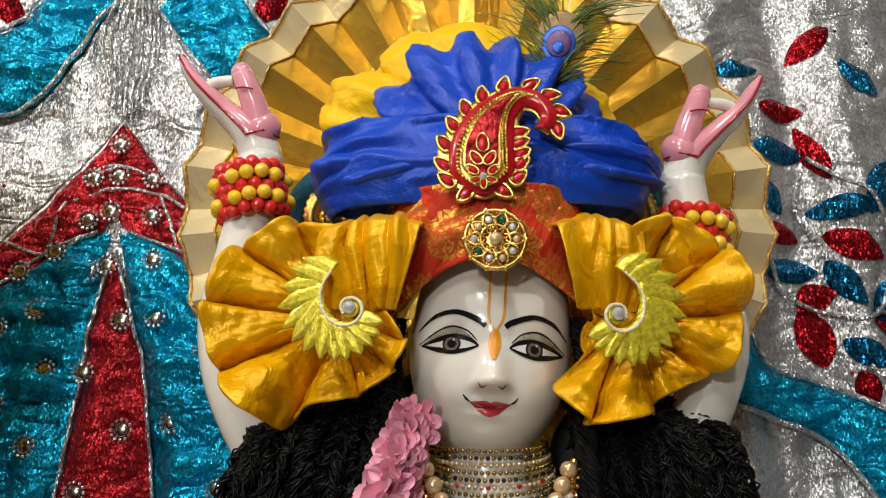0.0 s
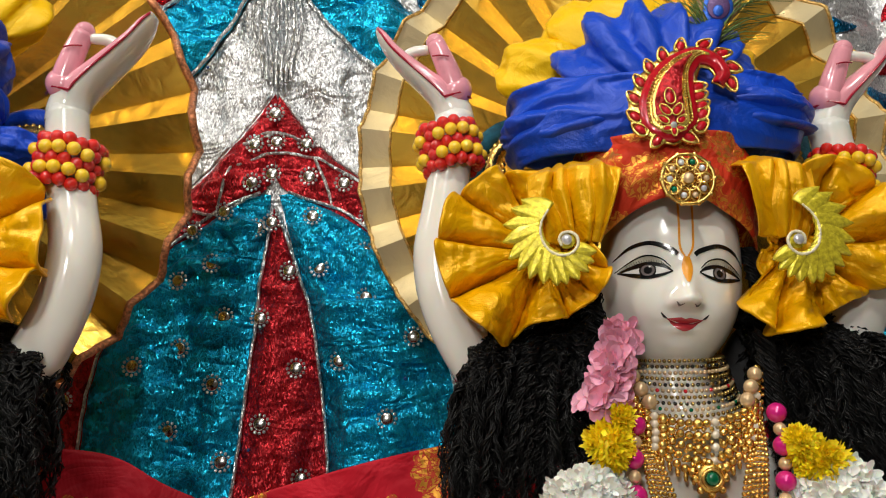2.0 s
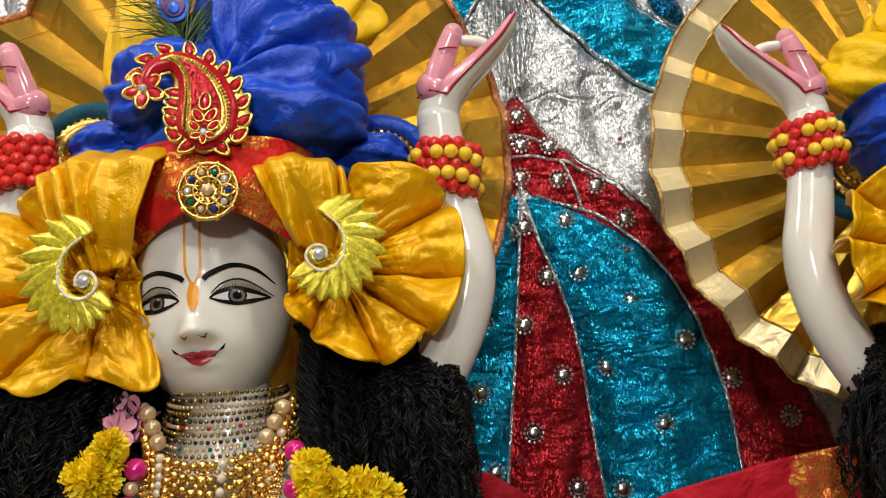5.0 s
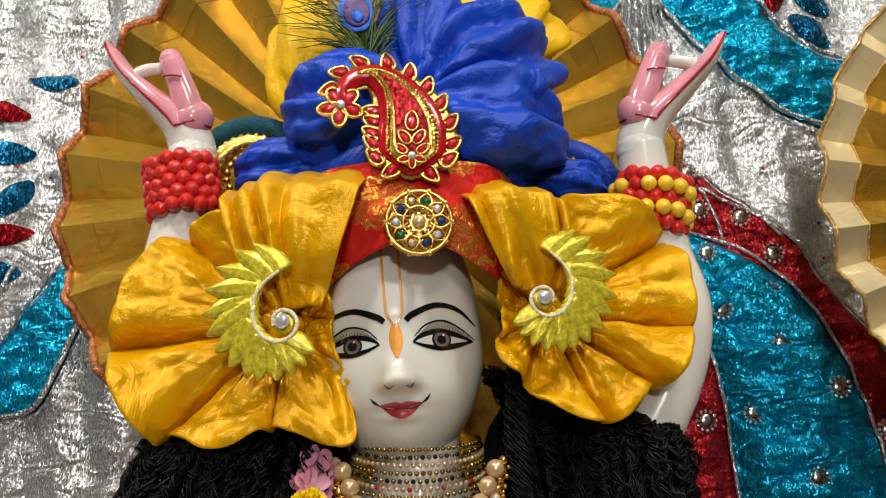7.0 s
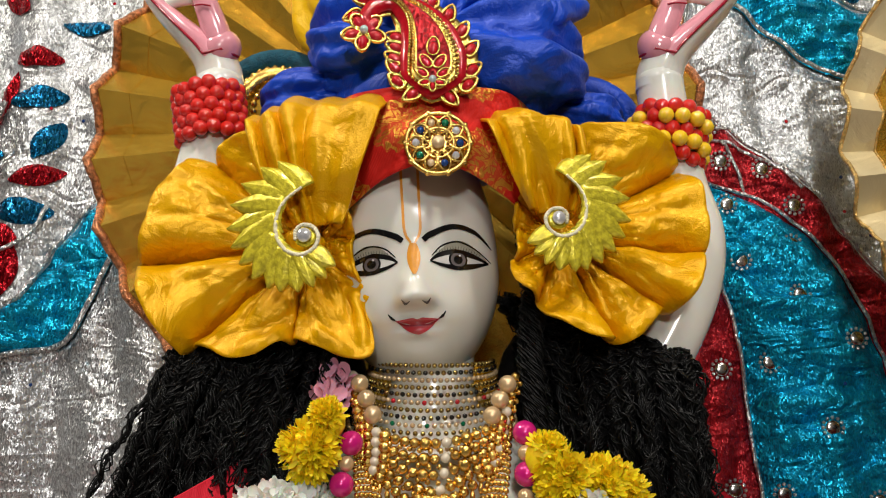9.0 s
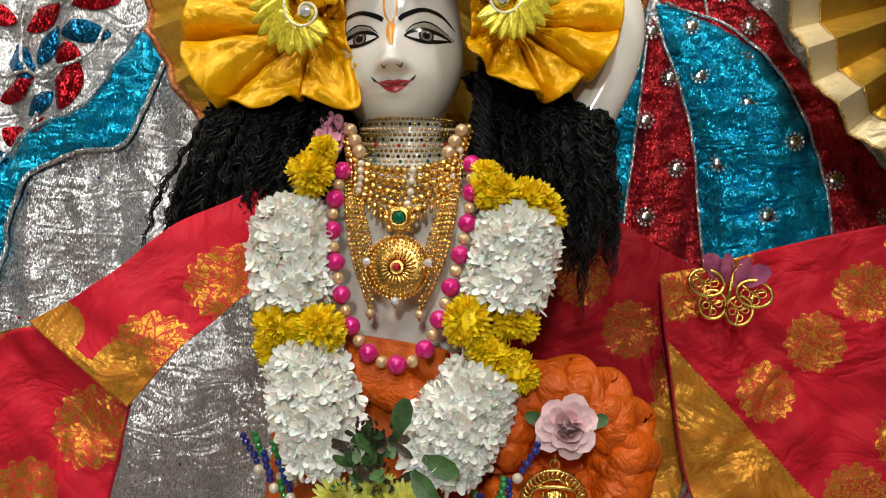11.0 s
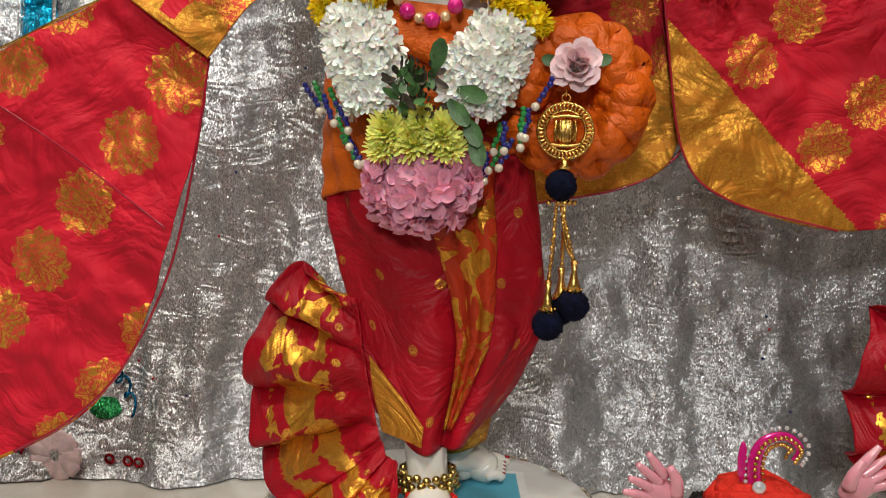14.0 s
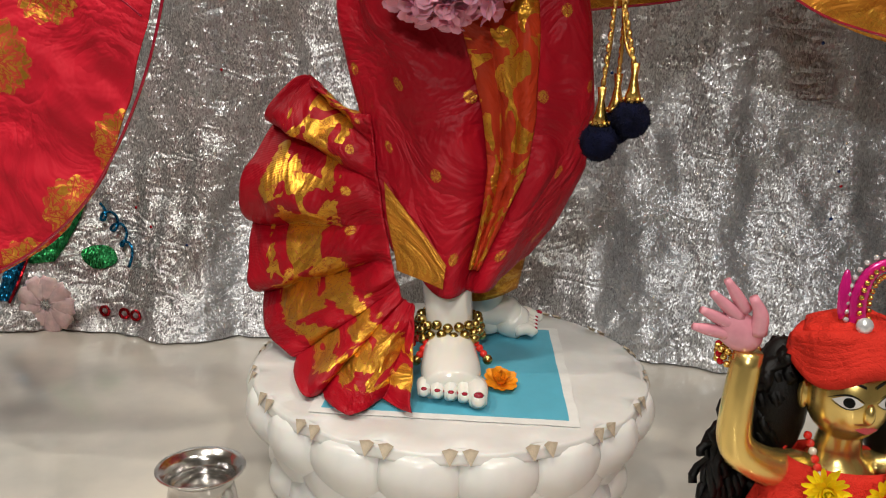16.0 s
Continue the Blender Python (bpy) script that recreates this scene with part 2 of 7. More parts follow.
CRIMSON = lame("crimson_lame_cloth", (0.58, 0.018, 0.028), (0.17, 0.003, 0.006), 0.34, 0.84, 950, 0.62, 40, 0.60)
BLUE_SEQUIN = lame("blue_sequin_cloth", (0.01, 0.20, 0.42), (0.0, 0.04, 0.10), 0.25, 1.0, 700)
RED_SEQUIN = lame("red_sequin_cloth", (0.55, 0.01, 0.02), (0.14, 0.0, 0.004), 0.25, 1.0, 700)
TRIM = lame("silver_glitter_trim", (0.8, 0.8, 0.8), (0.25, 0.25, 0.27), 0.3, 1.2, 900)
GREEN_FOIL = lame("green_glitter_cloth", (0.05, 0.45, 0.14), (0.01, 0.12, 0.04), 0.35, 1.0, 700)
GOLD_SATIN = material("gold_satin", (0.70, 0.45, 0.065), 0.27, 0.78, 0.10, 14, 0.10, 900, crease=0.18)
PALE_SATIN = material("pale_gold_satin", (0.78, 0.66, 0.40), 0.33, 0.45, 0.10, 14, 0.10, 900, crease=0.2)
BRAID = material("gold_braid", (0.70, 0.46, 0.16), 0.4, 0.8, 0.35, 300, 0.8, 900)
COPPER_BRAID = material("copper_sequin_braid", (0.55, 0.22, 0.10), 0.35, 0.7, 0.5, 350, 0.9, 900)
BLUE = material("royal_blue_silk", (0.006, 0.055, 0.47), 0.36, 0.05, 0.12, 18, 0.25, 900, spec=0.30, crease=0.40, crease_scale=30.0)
YELLOW = material("marigold_yellow_silk", (0.78, 0.40, 0.001), 0.31, 0.20, 0.05, 20, 0.25, 1100, spec=0.28, crease=0.42, crease_scale=34.0)
LEMON = material("bright_yellow_silk", (0.84, 0.50, 0.001), 0.42, 0.05, 0.05, 18, 0.2, 900, spec=0.25, crease=0.25)
BAND = brocade("orange_red_brocade", (0.50, 0.035, 0.012), (0.72, 0.32, 0.05), (0.03, 0.035), 0.015, turn=20)
RED_BAND = brocade("red_brow_brocade", (0.62, 0.020, 0.014), (0.74, 0.34, 0.05), (0.045, 0.040), 0.015, turn=20)
GOLD = material("polished_gold", (0.80, 0.52, 0.14), 0.22, 1.0, 0.12, 120, 0.25, 900)
OLD_GOLD = material("antique_gold_beads", (0.45, 0.32, 0.10), 0.25, 1.0, 0.15, 120, 0.1, 600)
RUBY = material("ruby_stone", (0.45, 0.006, 0.015), 0.12, 0.1, 0.2, 150, 0.2, 500, coat=0.6)
EMERALD = material("emerald_stone", (0.0, 0.12, 0.05), 0.1, 0.1, 0.2, 150, 0.1, 500, coat=0.6)
SAPPHIRE = material("sapphire_stone", (0.01, 0.04, 0.16), 0.1, 0.1, 0.2, 150, 0.1, 500, coat=0.6)
CRYSTAL = material("clear_crystal", (0.75, 0.75, 0.78), 0.06, 0.55, 0.1, 200, 0.2, 800, coat=0.5)
PEARL = material("cream_pearl", (0.66, 0.58, 0.46), 0.2, 0.1, 0.06, 100, 0.05, 300, coat=0.5)
MAGENTA = material("magenta_pearl", (0.62, 0.012, 0.20), 0.18, 0.25, 0.12, 100, 0.03, 300, coat=0.6)
CHAMPAGNE = material("champagne_pearl", (0.70, 0.50, 0.28), 0.2, 0.5, 0.1, 100, 0.03, 300, coat=0.5)
RED_BEAD = material("red_glass_bead", (0.62, 0.02, 0.012), 0.15, 0, 0.12, 120, 0.03, 300, coat=0.6)
YELLOW_BEAD = material("yellow_glass_bead", (0.80, 0.50, 0.02), 0.18, 0, 0.1, 120, 0.03, 300, coat=0.6)
GREEN_BEAD = material("green_glass_bead", (0.02, 0.20, 0.04), 0.15, 0, 0.12, 120, 0.03, 300, coat=0.6)
NAVY_BEAD = material("navy_glass_bead", (0.012, 0.015, 0.16), 0.15, 0, 0.12, 120, 0.03, 300, coat=0.6)
HAIR = material("black_curly_hair", (0.0030, 0.0027, 0.0027), 0.42, 0, 0.4, 60, 0.3, 1400, spec=0.26)
LEAF_LIME = material("lime_gold_embroidery", (0.66, 0.55, 0.035), 0.27, 0.35, 0.28, 420, 0.22, 900, coat=0.35)
CREAM_CORD = material("cream_cord", (0.75, 0.68, 0.48), 0.5, 0, 0.12, 200, 0.6, 900)
WHITE_PETAL = material("white_petal", (0.95, 0.915, 0.84), 0.55, 0, 0.03, 80, 0.15, 400, sub=0.3, objvar=0.05)
YELLOW_PETAL = material("yellow_petal", (0.96, 0.68, 0.004), 0.6, 0, 0.08, 80, 0.2, 400, sub=0.3, objvar=0.10)
LIME_PETAL = material("pale_lime_petal", (0.82, 0.80, 0.20), 0.6, 0, 0.08, 80, 0.2, 400, sub=0.3, objvar=0.10)
PINK_PETAL = material("pink_petal", (0.82, 0.34, 0.46), 0.55, 0, 0.15, 90, 0.15, 400, sub=0.3, objvar=0.14)
ROSE_PETAL = material("pale_rose_petal", (0.84, 0.60, 0.62), 0.5, 0, 0.12, 120, 0.1, 400, sub=0.15, objvar=0.08)
ORANGE_PETAL = material("orange_petal", (0.85, 0.30, 0.005), 0.6, 0, 0.15, 200, 0.2, 600, objvar=0.12)
GREEN_LEAF = material("green_leaf", (0.05, 0.12, 0.035), 0.5, 0, 0.35, 90, 0.3, 500, objvar=0.3)
TULSI = material("purple_green_sprig", (0.07, 0.055, 0.04), 0.6, 0, 0.5, 200, 0.4, 600, objvar=0.4)
SHAWL = brocade("red_brocade_shawl", (0.58, 0.014, 0.032), (0.70, 0.32, 0.045), (0.0615, 0.105), 0.0255, turn=-49.6, shift=(-0.0047, -0.0347), stagger=0.2)
SHAWL_R = brocade("red_brocade_shawl_cloth", (0.50, 0.011, 0.025), (0.70, 0.32, 0.045), (0.0545, 0.101), 0.0230, turn=-46.3, shift=(-0.0103, -0.0485), stagger=0.87)
GOLD_BORDER = brocade("gold_woven_border", (0.42, 0.10, 0.006), (0.66, 0.33, 0.045), (0.034, 0.04), 0.019, fill=0.42)
DHOTI = brocade("crimson_silk_wrap", (0.36, 0.004, 0.014), (0.66, 0.32, 0.04), (0.05, 0.055), 0.0045, gloss=0.42, sheen=0.22)
FAN_SILK = border_silk("gold_bordered_crimson_silk", (0.38, 0.004, 0.014), (0.78, 0.42, 0.05), [(0.036, 0.100)], 0.45)
PLEAT_SILK = border_silk("gold_woven_orange_red_silk", (0.44, 0.035, 0.010), (0.70, 0.36, 0.04), [(-1.0, 1.0)], 0.53)
RUST = material("rust_orange_silk", (0.50, 0.095, 0.006), 0.42, 0.05, 0.1, 25, 0.4, 900, spec=0.22, crease=0.3)
ORANGE = material("bright_orange_silk", (0.62, 0.105, 0.004), 0.38, 0.05, 0.14, 30, 0.4, 900, spec=0.32, crease=0.45, crease_scale=80.0)
RED_CLOTH = material("coral_red_cotton", (0.60, 0.026, 0.014), 0.75, 0, 0.08, 40, 0.6, 1200, spec=0.2, crease=0.35, crease_scale=70.0)
NAVY_WOOL = material("navy_wool", (0.003, 0.004, 0.018), 0.9, 0, 0.4, 150, 1.0, 900, spec=0.15)
BRASS = material("polished_brass", (0.78, 0.58, 0.20), 0.27, 0.9, 0.12, 30, 0.1, 120)
STEEL = material("polished_steel", (0.62, 0.60, 0.58), 0.18, 1.0, 0.08, 40, 0.08, 200)
BLUE_CARD = material("sky_blue_card", (0.10, 0.42, 0.56), 0.45, 0, 0.06, 30, 0.1, 300)
WHITE_CARD = material("white_card", (0.78, 0.77, 0.74), 0.6, 0, 0.05, 60, 0.15, 300)
LOTUS = material("carved_white_marble", (0.74, 0.72, 0.69), 0.3, 0, 0.08, 22, 0.1, 160, coat=0.2, sub=0.08)
NICHE = material("brown_marble_hollow", (0.46, 0.38, 0.28), 0.6, 0, 0.3, 120, 0.4, 300)
FLOOR = material("veined_marble_floor", (0.47, 0.45, 0.41), 0.15, 0, 0.1, 6, 0.03, 60, second=(0.72, 0.66, 0.57), coat=0.3)
WALL = material("cream_wall_paint", (0.72, 0.69, 0.62), 0.8, 0, 0.05, 3, 0.2, 120)
PEACOCK_GREEN = material("peacock_barbs", (0.10, 0.16, 0.03), 0.45, 0.3, 0.5, 60, 0.3, 600)
PEACOCK_BROWN = material("peacock_bronze", (0.24, 0.15, 0.06), 0.45, 0.3, 0.3, 200, 0.3, 600)
PEACOCK_BLUE = material("peacock_blue", (0.02, 0.10, 0.50), 0.35, 0.4, 0.2, 200, 0.3, 600)
PEACOCK_DARK = material("peacock_violet", (0.10, 0.05, 0.16), 0.4, 0.3, 0.2, 200, 0.3, 600)
TEAL_VELVET = material("teal_velvet", (0.0, 0.07, 0.11), 0.8, 0, 0.3, 200, 0.9, 900)
ROSE_FOIL = material("iridescent_rose_film", (0.55, 0.14, 0.30), 0.2, 0.5, 0.3, 60, 0.2, 200)


# ---- mesh helpers ----
def part(name, bm, mats, parent=None, label="", smooth=True, solid=0.0, kind=""):
    """Links a bmesh as one mesh object, under a thing or a part."""
    me = bpy.data.meshes.new(name)
    bm.to_mesh(me)
    bm.free()
    for m in mats if isinstance(mats, (list, tuple)) else [mats]:
        me.materials.append(m)
    if smooth:
        me.polygons.foreach_set("use_smooth", [True] * len(me.polygons))
    ob = new(name, me)
    if parent:
        ob.parent = parent
    if solid:
        mod = ob.modifiers.new("thickness", "SOLIDIFY")
        mod.thickness, mod.offset = solid, 0
    if label:
        ob["label"] = label
    if kind:
        ob["kind"] = kind
    return ob


def same(name, ob, parent, m):
    """Another object on the same mesh."""
    o = new(name, ob.data)
    o.parent = parent
    o.matrix_basis = m
    return o


def thing(name, m, label, category, group="", kind=""):
    e = new(name)
    e.empty_display_size = 0.02
    e.matrix_basis = m
    return tagged(e, label, category, group, kind)


def B():
    return bmesh.new()


def spline(pts, n):
    """n + 1 points along a smooth line through pts."""
    p = [Vector(q) for q in pts]
    p = [2 * p[0] - p[1]] + p + [2 * p[-1] - p[-2]]
    out = []
    for i in range(n + 1):
        s = i / n * (len(p) - 3)
        k = min(int(s), len(p) - 4)
        f = s - k
        a, b, c, d = p[k:k + 4]
        out.append(0.5 * (2 * b + (c - a) * f + (2 * a - 5 * b + 4 * c - d) * f * f + (3 * b - a - 3 * c + d) * f ** 3))
    return out


def lerp_list(vals, s):
    s = max(0, min(1, s)) * (len(vals) - 1)
    k = min(int(s), len(vals) - 2)
    return vals[k] + (vals[k + 1] - vals[k]) * (s - k)


def tube(bm, pts, radii, seg=8, mi=0, flat=1.0, up=(0, -1, 0), n=None, caps=True):
    """A tube along pts; radii along it; flat squeezes it along up."""
    line = spline(pts, n) if n else [Vector(p) for p in pts]
    rings = []
    side0 = None
    for i, p in enumerate(line):
        d = (line[min(i + 1, len(line) - 1)] - line[max(i - 1, 0)]).normalized()
        a = d.cross(Vector(up))
        if a.length < 1e-3:
            a = d.cross(Vector((1, 0, 0)))
        a.normalize()
        if side0 is not None and a.dot(side0) < 0:
            a = -a
        side0 = a
        b = d.cross(a)
        r = lerp_list(radii, i / (len(line) - 1)) if isinstance(radii, (list, tuple)) else radii
        rings.append([bm.verts.new(p + r * (math.cos(2 * math.pi * k / seg) * a + flat * math.sin(2 * math.pi * k / seg) * b)) for k in range(seg)])
    made = []
    for r1, r2 in zip(rings, rings[1:]):
        for k in range(seg):
            made.append(bm.faces.new((r1[k], r1[(k + 1) % seg], r2[(k + 1) % seg], r2[k])))
    if caps:
        made.append(bm.faces.new(rings[0][::-1]))
        made.append(bm.faces.new(rings[-1]))
    for f in made:
        f.material_index = mi
    return made


def loft(bm, secs, seg=20, n=30, mi=0, palm=0.0, palm_mi=1, sx=1):
    """A rounded limb through sections (x, y, z, half-thickness, half-depth); palm: half-angle of the inner side that takes palm_mi."""
    mid = spline([q[:3] for q in secs], n)
    rad = spline([(q[3], q[4], 0) for q in secs], n)
    rings = []
    for i, p in enumerate(mid):
        d = (mid[min(i + 1, n)] - mid[max(i - 1, 0)]).normalized()
        inner = Vector((-d.z * sx, 0, d.x * sx)).normalized()
        front = Vector((0, -1, 0))
        rings.append([bm.verts.new(p + rad[i].x * math.cos(2 * math.pi * k / seg) * inner + rad[i].y * math.sin(2 * math.pi * k / seg) * front) for k in range(seg)])
    for i in range(n):
        for k in range(seg):
            fc = bm.faces.new((rings[i][k], rings[i][(k + 1) % seg], rings[i + 1][(k + 1) % seg], rings[i + 1][k]))
            a = (k + 0.5) / seg * 360
            fc.material_index = palm_mi if palm and min(a, 360 - a) < palm and i > 0.2 * n else mi
    bm.faces.new(rings[-1]).material_index = mi
    return rings


def around(table, angle):
    """A value by direction in degrees, from (degrees, value) pairs, smooth all round."""
    t = sorted(((a + 180) % 360 - 180, v) for a, v in table)
    t = [(t[-1][0] - 360, t[-1][1])] + t + [(t[0][0] + 360, t[0][1])]
    angle = (angle + 180) % 360 - 180
    for (a0, v0), (a1, v1) in zip(t, t[1:]):
        if a0 <= angle <= a1:
            f = (angle - a0) / max(1e-6, a1 - a0)
            f = f * f * (3 - 2 * f)
            return v0 + (v1 - v0) * f
    return t[0][1]


def ball(bm, c, r, seg=12, rings=8, mi=0, squash=(1, 1, 1), m=None):
    """A round ball, or with squash an ellipsoid."""
    mat = Matrix.Translation(c) @ (m or Matrix()) @ Matrix.Diagonal((r * squash[0], r * squash[1], r * squash[2], 1))
    got = bmesh.ops.create_uvsphere(bm, u_segments=seg, v_segments=rings, radius=1, matrix=mat)
    fs = {f for v in got["verts"] for f in v.link_faces}
    for f in fs:
        f.material_index = mi
    return fs


def surf(bm, f, nu, nv, mi=0, wrap=False, uv=None):
    """A sheet f(u, v), u and v from 0 to 1, with uv in metres."""
    lay = bm.loops.layers.uv.verify()
    cols = nu if wrap else nu + 1
    g = [[bm.verts.new(f(i / nu, j / nv)) for i in range(cols)] for j in range(nv + 1)]
    for j in range(nv):
        for i in range(nu):
            k = (i + 1) % cols
            face = bm.faces.new((g[j][i], g[j][k], g[j + 1][k], g[j + 1][i]))
            face.material_index = mi
            for lp, (a, b) in zip(face.loops, ((i, j), (i + 1, j), (i + 1, j + 1), (i, j + 1))):
                lp[lay].uv = uv(a / nu, b / nv) if uv else (lp.vert.co.x, lp.vert.co.z)
    return g


def torus(bm, c, R_, r, axis="Y", n=32, seg=8, mi=0):
    pts = []
    for i in range(n + 1):
        a = 2 * math.pi * i / n
        o = {"Y": (math.cos(a), 0, math.sin(a)), "Z": (math.cos(a), math.sin(a), 0), "X": (0, math.cos(a), math.sin(a))}[axis]
        pts.append(Vector(c) + R_ * Vector(o))
    up = {"Y": (0, 1, 0), "Z": (0, 0, 1), "X": (1, 0, 0)}[axis]
    tube(bm, pts, r, seg, mi, up=up, caps=False)


def nz(x, y=0.0, z=0.0, s=1.0):
    return noise.noise(Vector((x * s, y * s, z * s)))


# ---- setting ----
def box(bm, x0, x1, y0, y1, z0, z1, mi=0):
    v = [bm.verts.new((x, y, z)) for z in (z0, z1) for y in (y0, y1) for x in (x0, x1)]
    for f in ((0, 2, 3, 1), (4, 5, 7, 6), (0, 1, 5, 4), (2, 6, 7, 3), (0, 4, 6, 2), (1, 3, 7, 5)):
        bm.faces.new([v[i] for i in f]).material_index = mi


def slab(name, dims, mat, label, category):
    bm = B()
    box(bm, *dims)
    return tagged(part(name, bm, mat, smooth=False), label, category, kind="structure")


slab("floor", (-1.9, 1.3, -0.12, 0.95, -0.06, 0.0), FLOOR, "polished veined cream and grey marble altar floor", "floor")
slab("floor_lower", (-4.6, 4.0, -5.1, 1.2, -0.85, -0.75), FLOOR, "plain marble floor of the hall before the altar", "floor")
slab("altar_front", (-1.9, 1.3, -0.12, -0.06, -0.75, -0.062), FLOOR, "marble front face of the raised altar", "wall")
slab("wall_north", (-4.6, 4.0, 0.95, 1.05, -0.75, 3.2), WALL, "cream painted wall behind the altar curtain", "wall")
slab("wall_south", (-4.6, 4.0, -5.1, -5.0, -0.75, 3.2), WALL, "cream painted wall facing the altar", "wall")
slab("wall_west", (-4.6, -4.5, -5.0, 0.95, -0.75, 3.2), WALL, "cream painted side wall", "wall")
slab("wall_east", (3.9, 4.0, -5.0, 0.95, -0.75, 3.2), WALL, "cream painted side wall", "wall")
slab("ceiling", (-4.6, 4.0, -5.1, 1.05, 3.2, 3.3), WALL, "plain white painted ceiling", "ceiling")

MID = -0.302


def curtain_y(x, z):
    """Depth of the hanging cloth: soft vertical folds, gathered forward at the foot."""
    w = 0.35 + 0.65 * min(1, abs(x - MID) / 0.30) if z > 0.55 else 0.5
    y = 0.752 + w * (0.010 * math.sin(x * 47 + 1.4 * math.sin(z * 3.1 + x * 5)) + 0.004 * math.sin(x * 101 + z * 5 + 2 * nz(x, z, 0, 3)))
    y += 0.012 * nz(x, z, 1.7, 9) + 0.007 * nz(x * 1.6, z * 0.7, 4.1, 24) + 0.009 * abs(nz(x * 1.3, z, 8.0, 30)) + 0.006 * abs(nz(x + 0.6 * z, z - 0.4 * x, 3.0, 19))
    foot = max(0, 1 - z / 0.22)
    lean = 0.055 + 0.035 * max(0, min(1, (-0.72 - x) / 0.2))
    y -= lean * foot ** 1.5
    y -= 0.022 * foot * max(0, math.sin(x * 29 + 0.6))
    return y


def on_curtain(x, z, off):
    return Vector((x, curtain_y(x, z) - off, z))


backdrop = thing("curtain", Matrix(), "silver lame curtain with teal and red applique, mirrors and leaf sprays", "curtain", kind="")
bm = B()
surf(bm, lambda u, v: on_curtain(-1.65 + 2.75 * u, 0.002 + 1.55 * v ** 1.15, 0), 420, 190)
part("cloth", bm, SILVER, backdrop, "crinkled silver foil cloth")


def patch(name, L, R_, mat, label, mirror=False, puff=0.004, wrinkle=0.005, n=28, freq=60):
    """A sewn piece of cloth between two edge lines (x, z)."""
    fl = (lambda p: (2 * MID - p[0], p[1])) if mirror else (lambda p: p)
    a = spline([(*fl(p), 0) for p in L], n)
    b = spline([(*fl(p), 0) for p in R_], n)
    bm = B()

    def f(u, v):
        s = v * n
        k = min(int(s), n - 1)
        p = a[k].lerp(a[k + 1], s - k).lerp(b[k].lerp(b[k + 1], s - k), u)
        e = min(1, 5 * u, 5 * (1 - u), 8 * v, 8 * (1 - v))
        off = 0.0022 + e * (puff + wrinkle * (1.5 * abs(nz(p.x * 12 + 0.3 * math.sin(p.y * 40), p.y * freq * 0.75, 2.0)) + 0.7 * nz(p.x * 16, p.y * freq, 2.0) + 0.8 * nz(p.x * 44, p.y * 60, 5.0) + 0.5 * nz(p.x * 90, p.y * 150, 7.0)))
        return on_curtain(p.x, p.y, off)

    surf(bm, f, 30, n * 3)
    part(name, bm, mat, backdrop, label)


def trim(L, mirror=False, r=0.0013, n=40):
    fl = (lambda p: (2 * MID - p[0], p[1])) if mirror else (lambda p: p)
    line = spline([(*fl(p), 0) for p in L], n)
    bm = B()
    tube(bm, [on_curtain(p.x, p.y, 0.0085 + 0.0005 * math.sin(i * 2.1)) for i, p in enumerate(line)], r * 1.35, 6)
    part("trim_cord", bm, TRIM, backdrop)


STRIP_R = [(-0.300, 0.848), (-0.276, 0.78), (-0.259, 0.715), (-0.245, 0.572), (-0.240, 0.46)]
STRIP_L = [(-0.304, 0.848), (-0.312, 0.78), (-0.318, 0.72), (-0.335, 0.576), (-0.345, 0.46)]
DOME = [(-0.288, 0.864), (-0.226, 0.838), (-0.169, 0.778), (-0.132, 0.700), (-0.118, 0.600), (-0.115, 0.47)]
ROOF = [(-0.300, 0.972), (-0.251, 0.908), (-0.197, 0.860), (-0.140, 0.790), (-0.080, 0.700), (-0.028, 0.62), (0.0, 0.47)]
CORE = [(-0.302, 0.972), (-0.302, 0.92), (-0.302, 0.88), (-0.300, 0.862)]
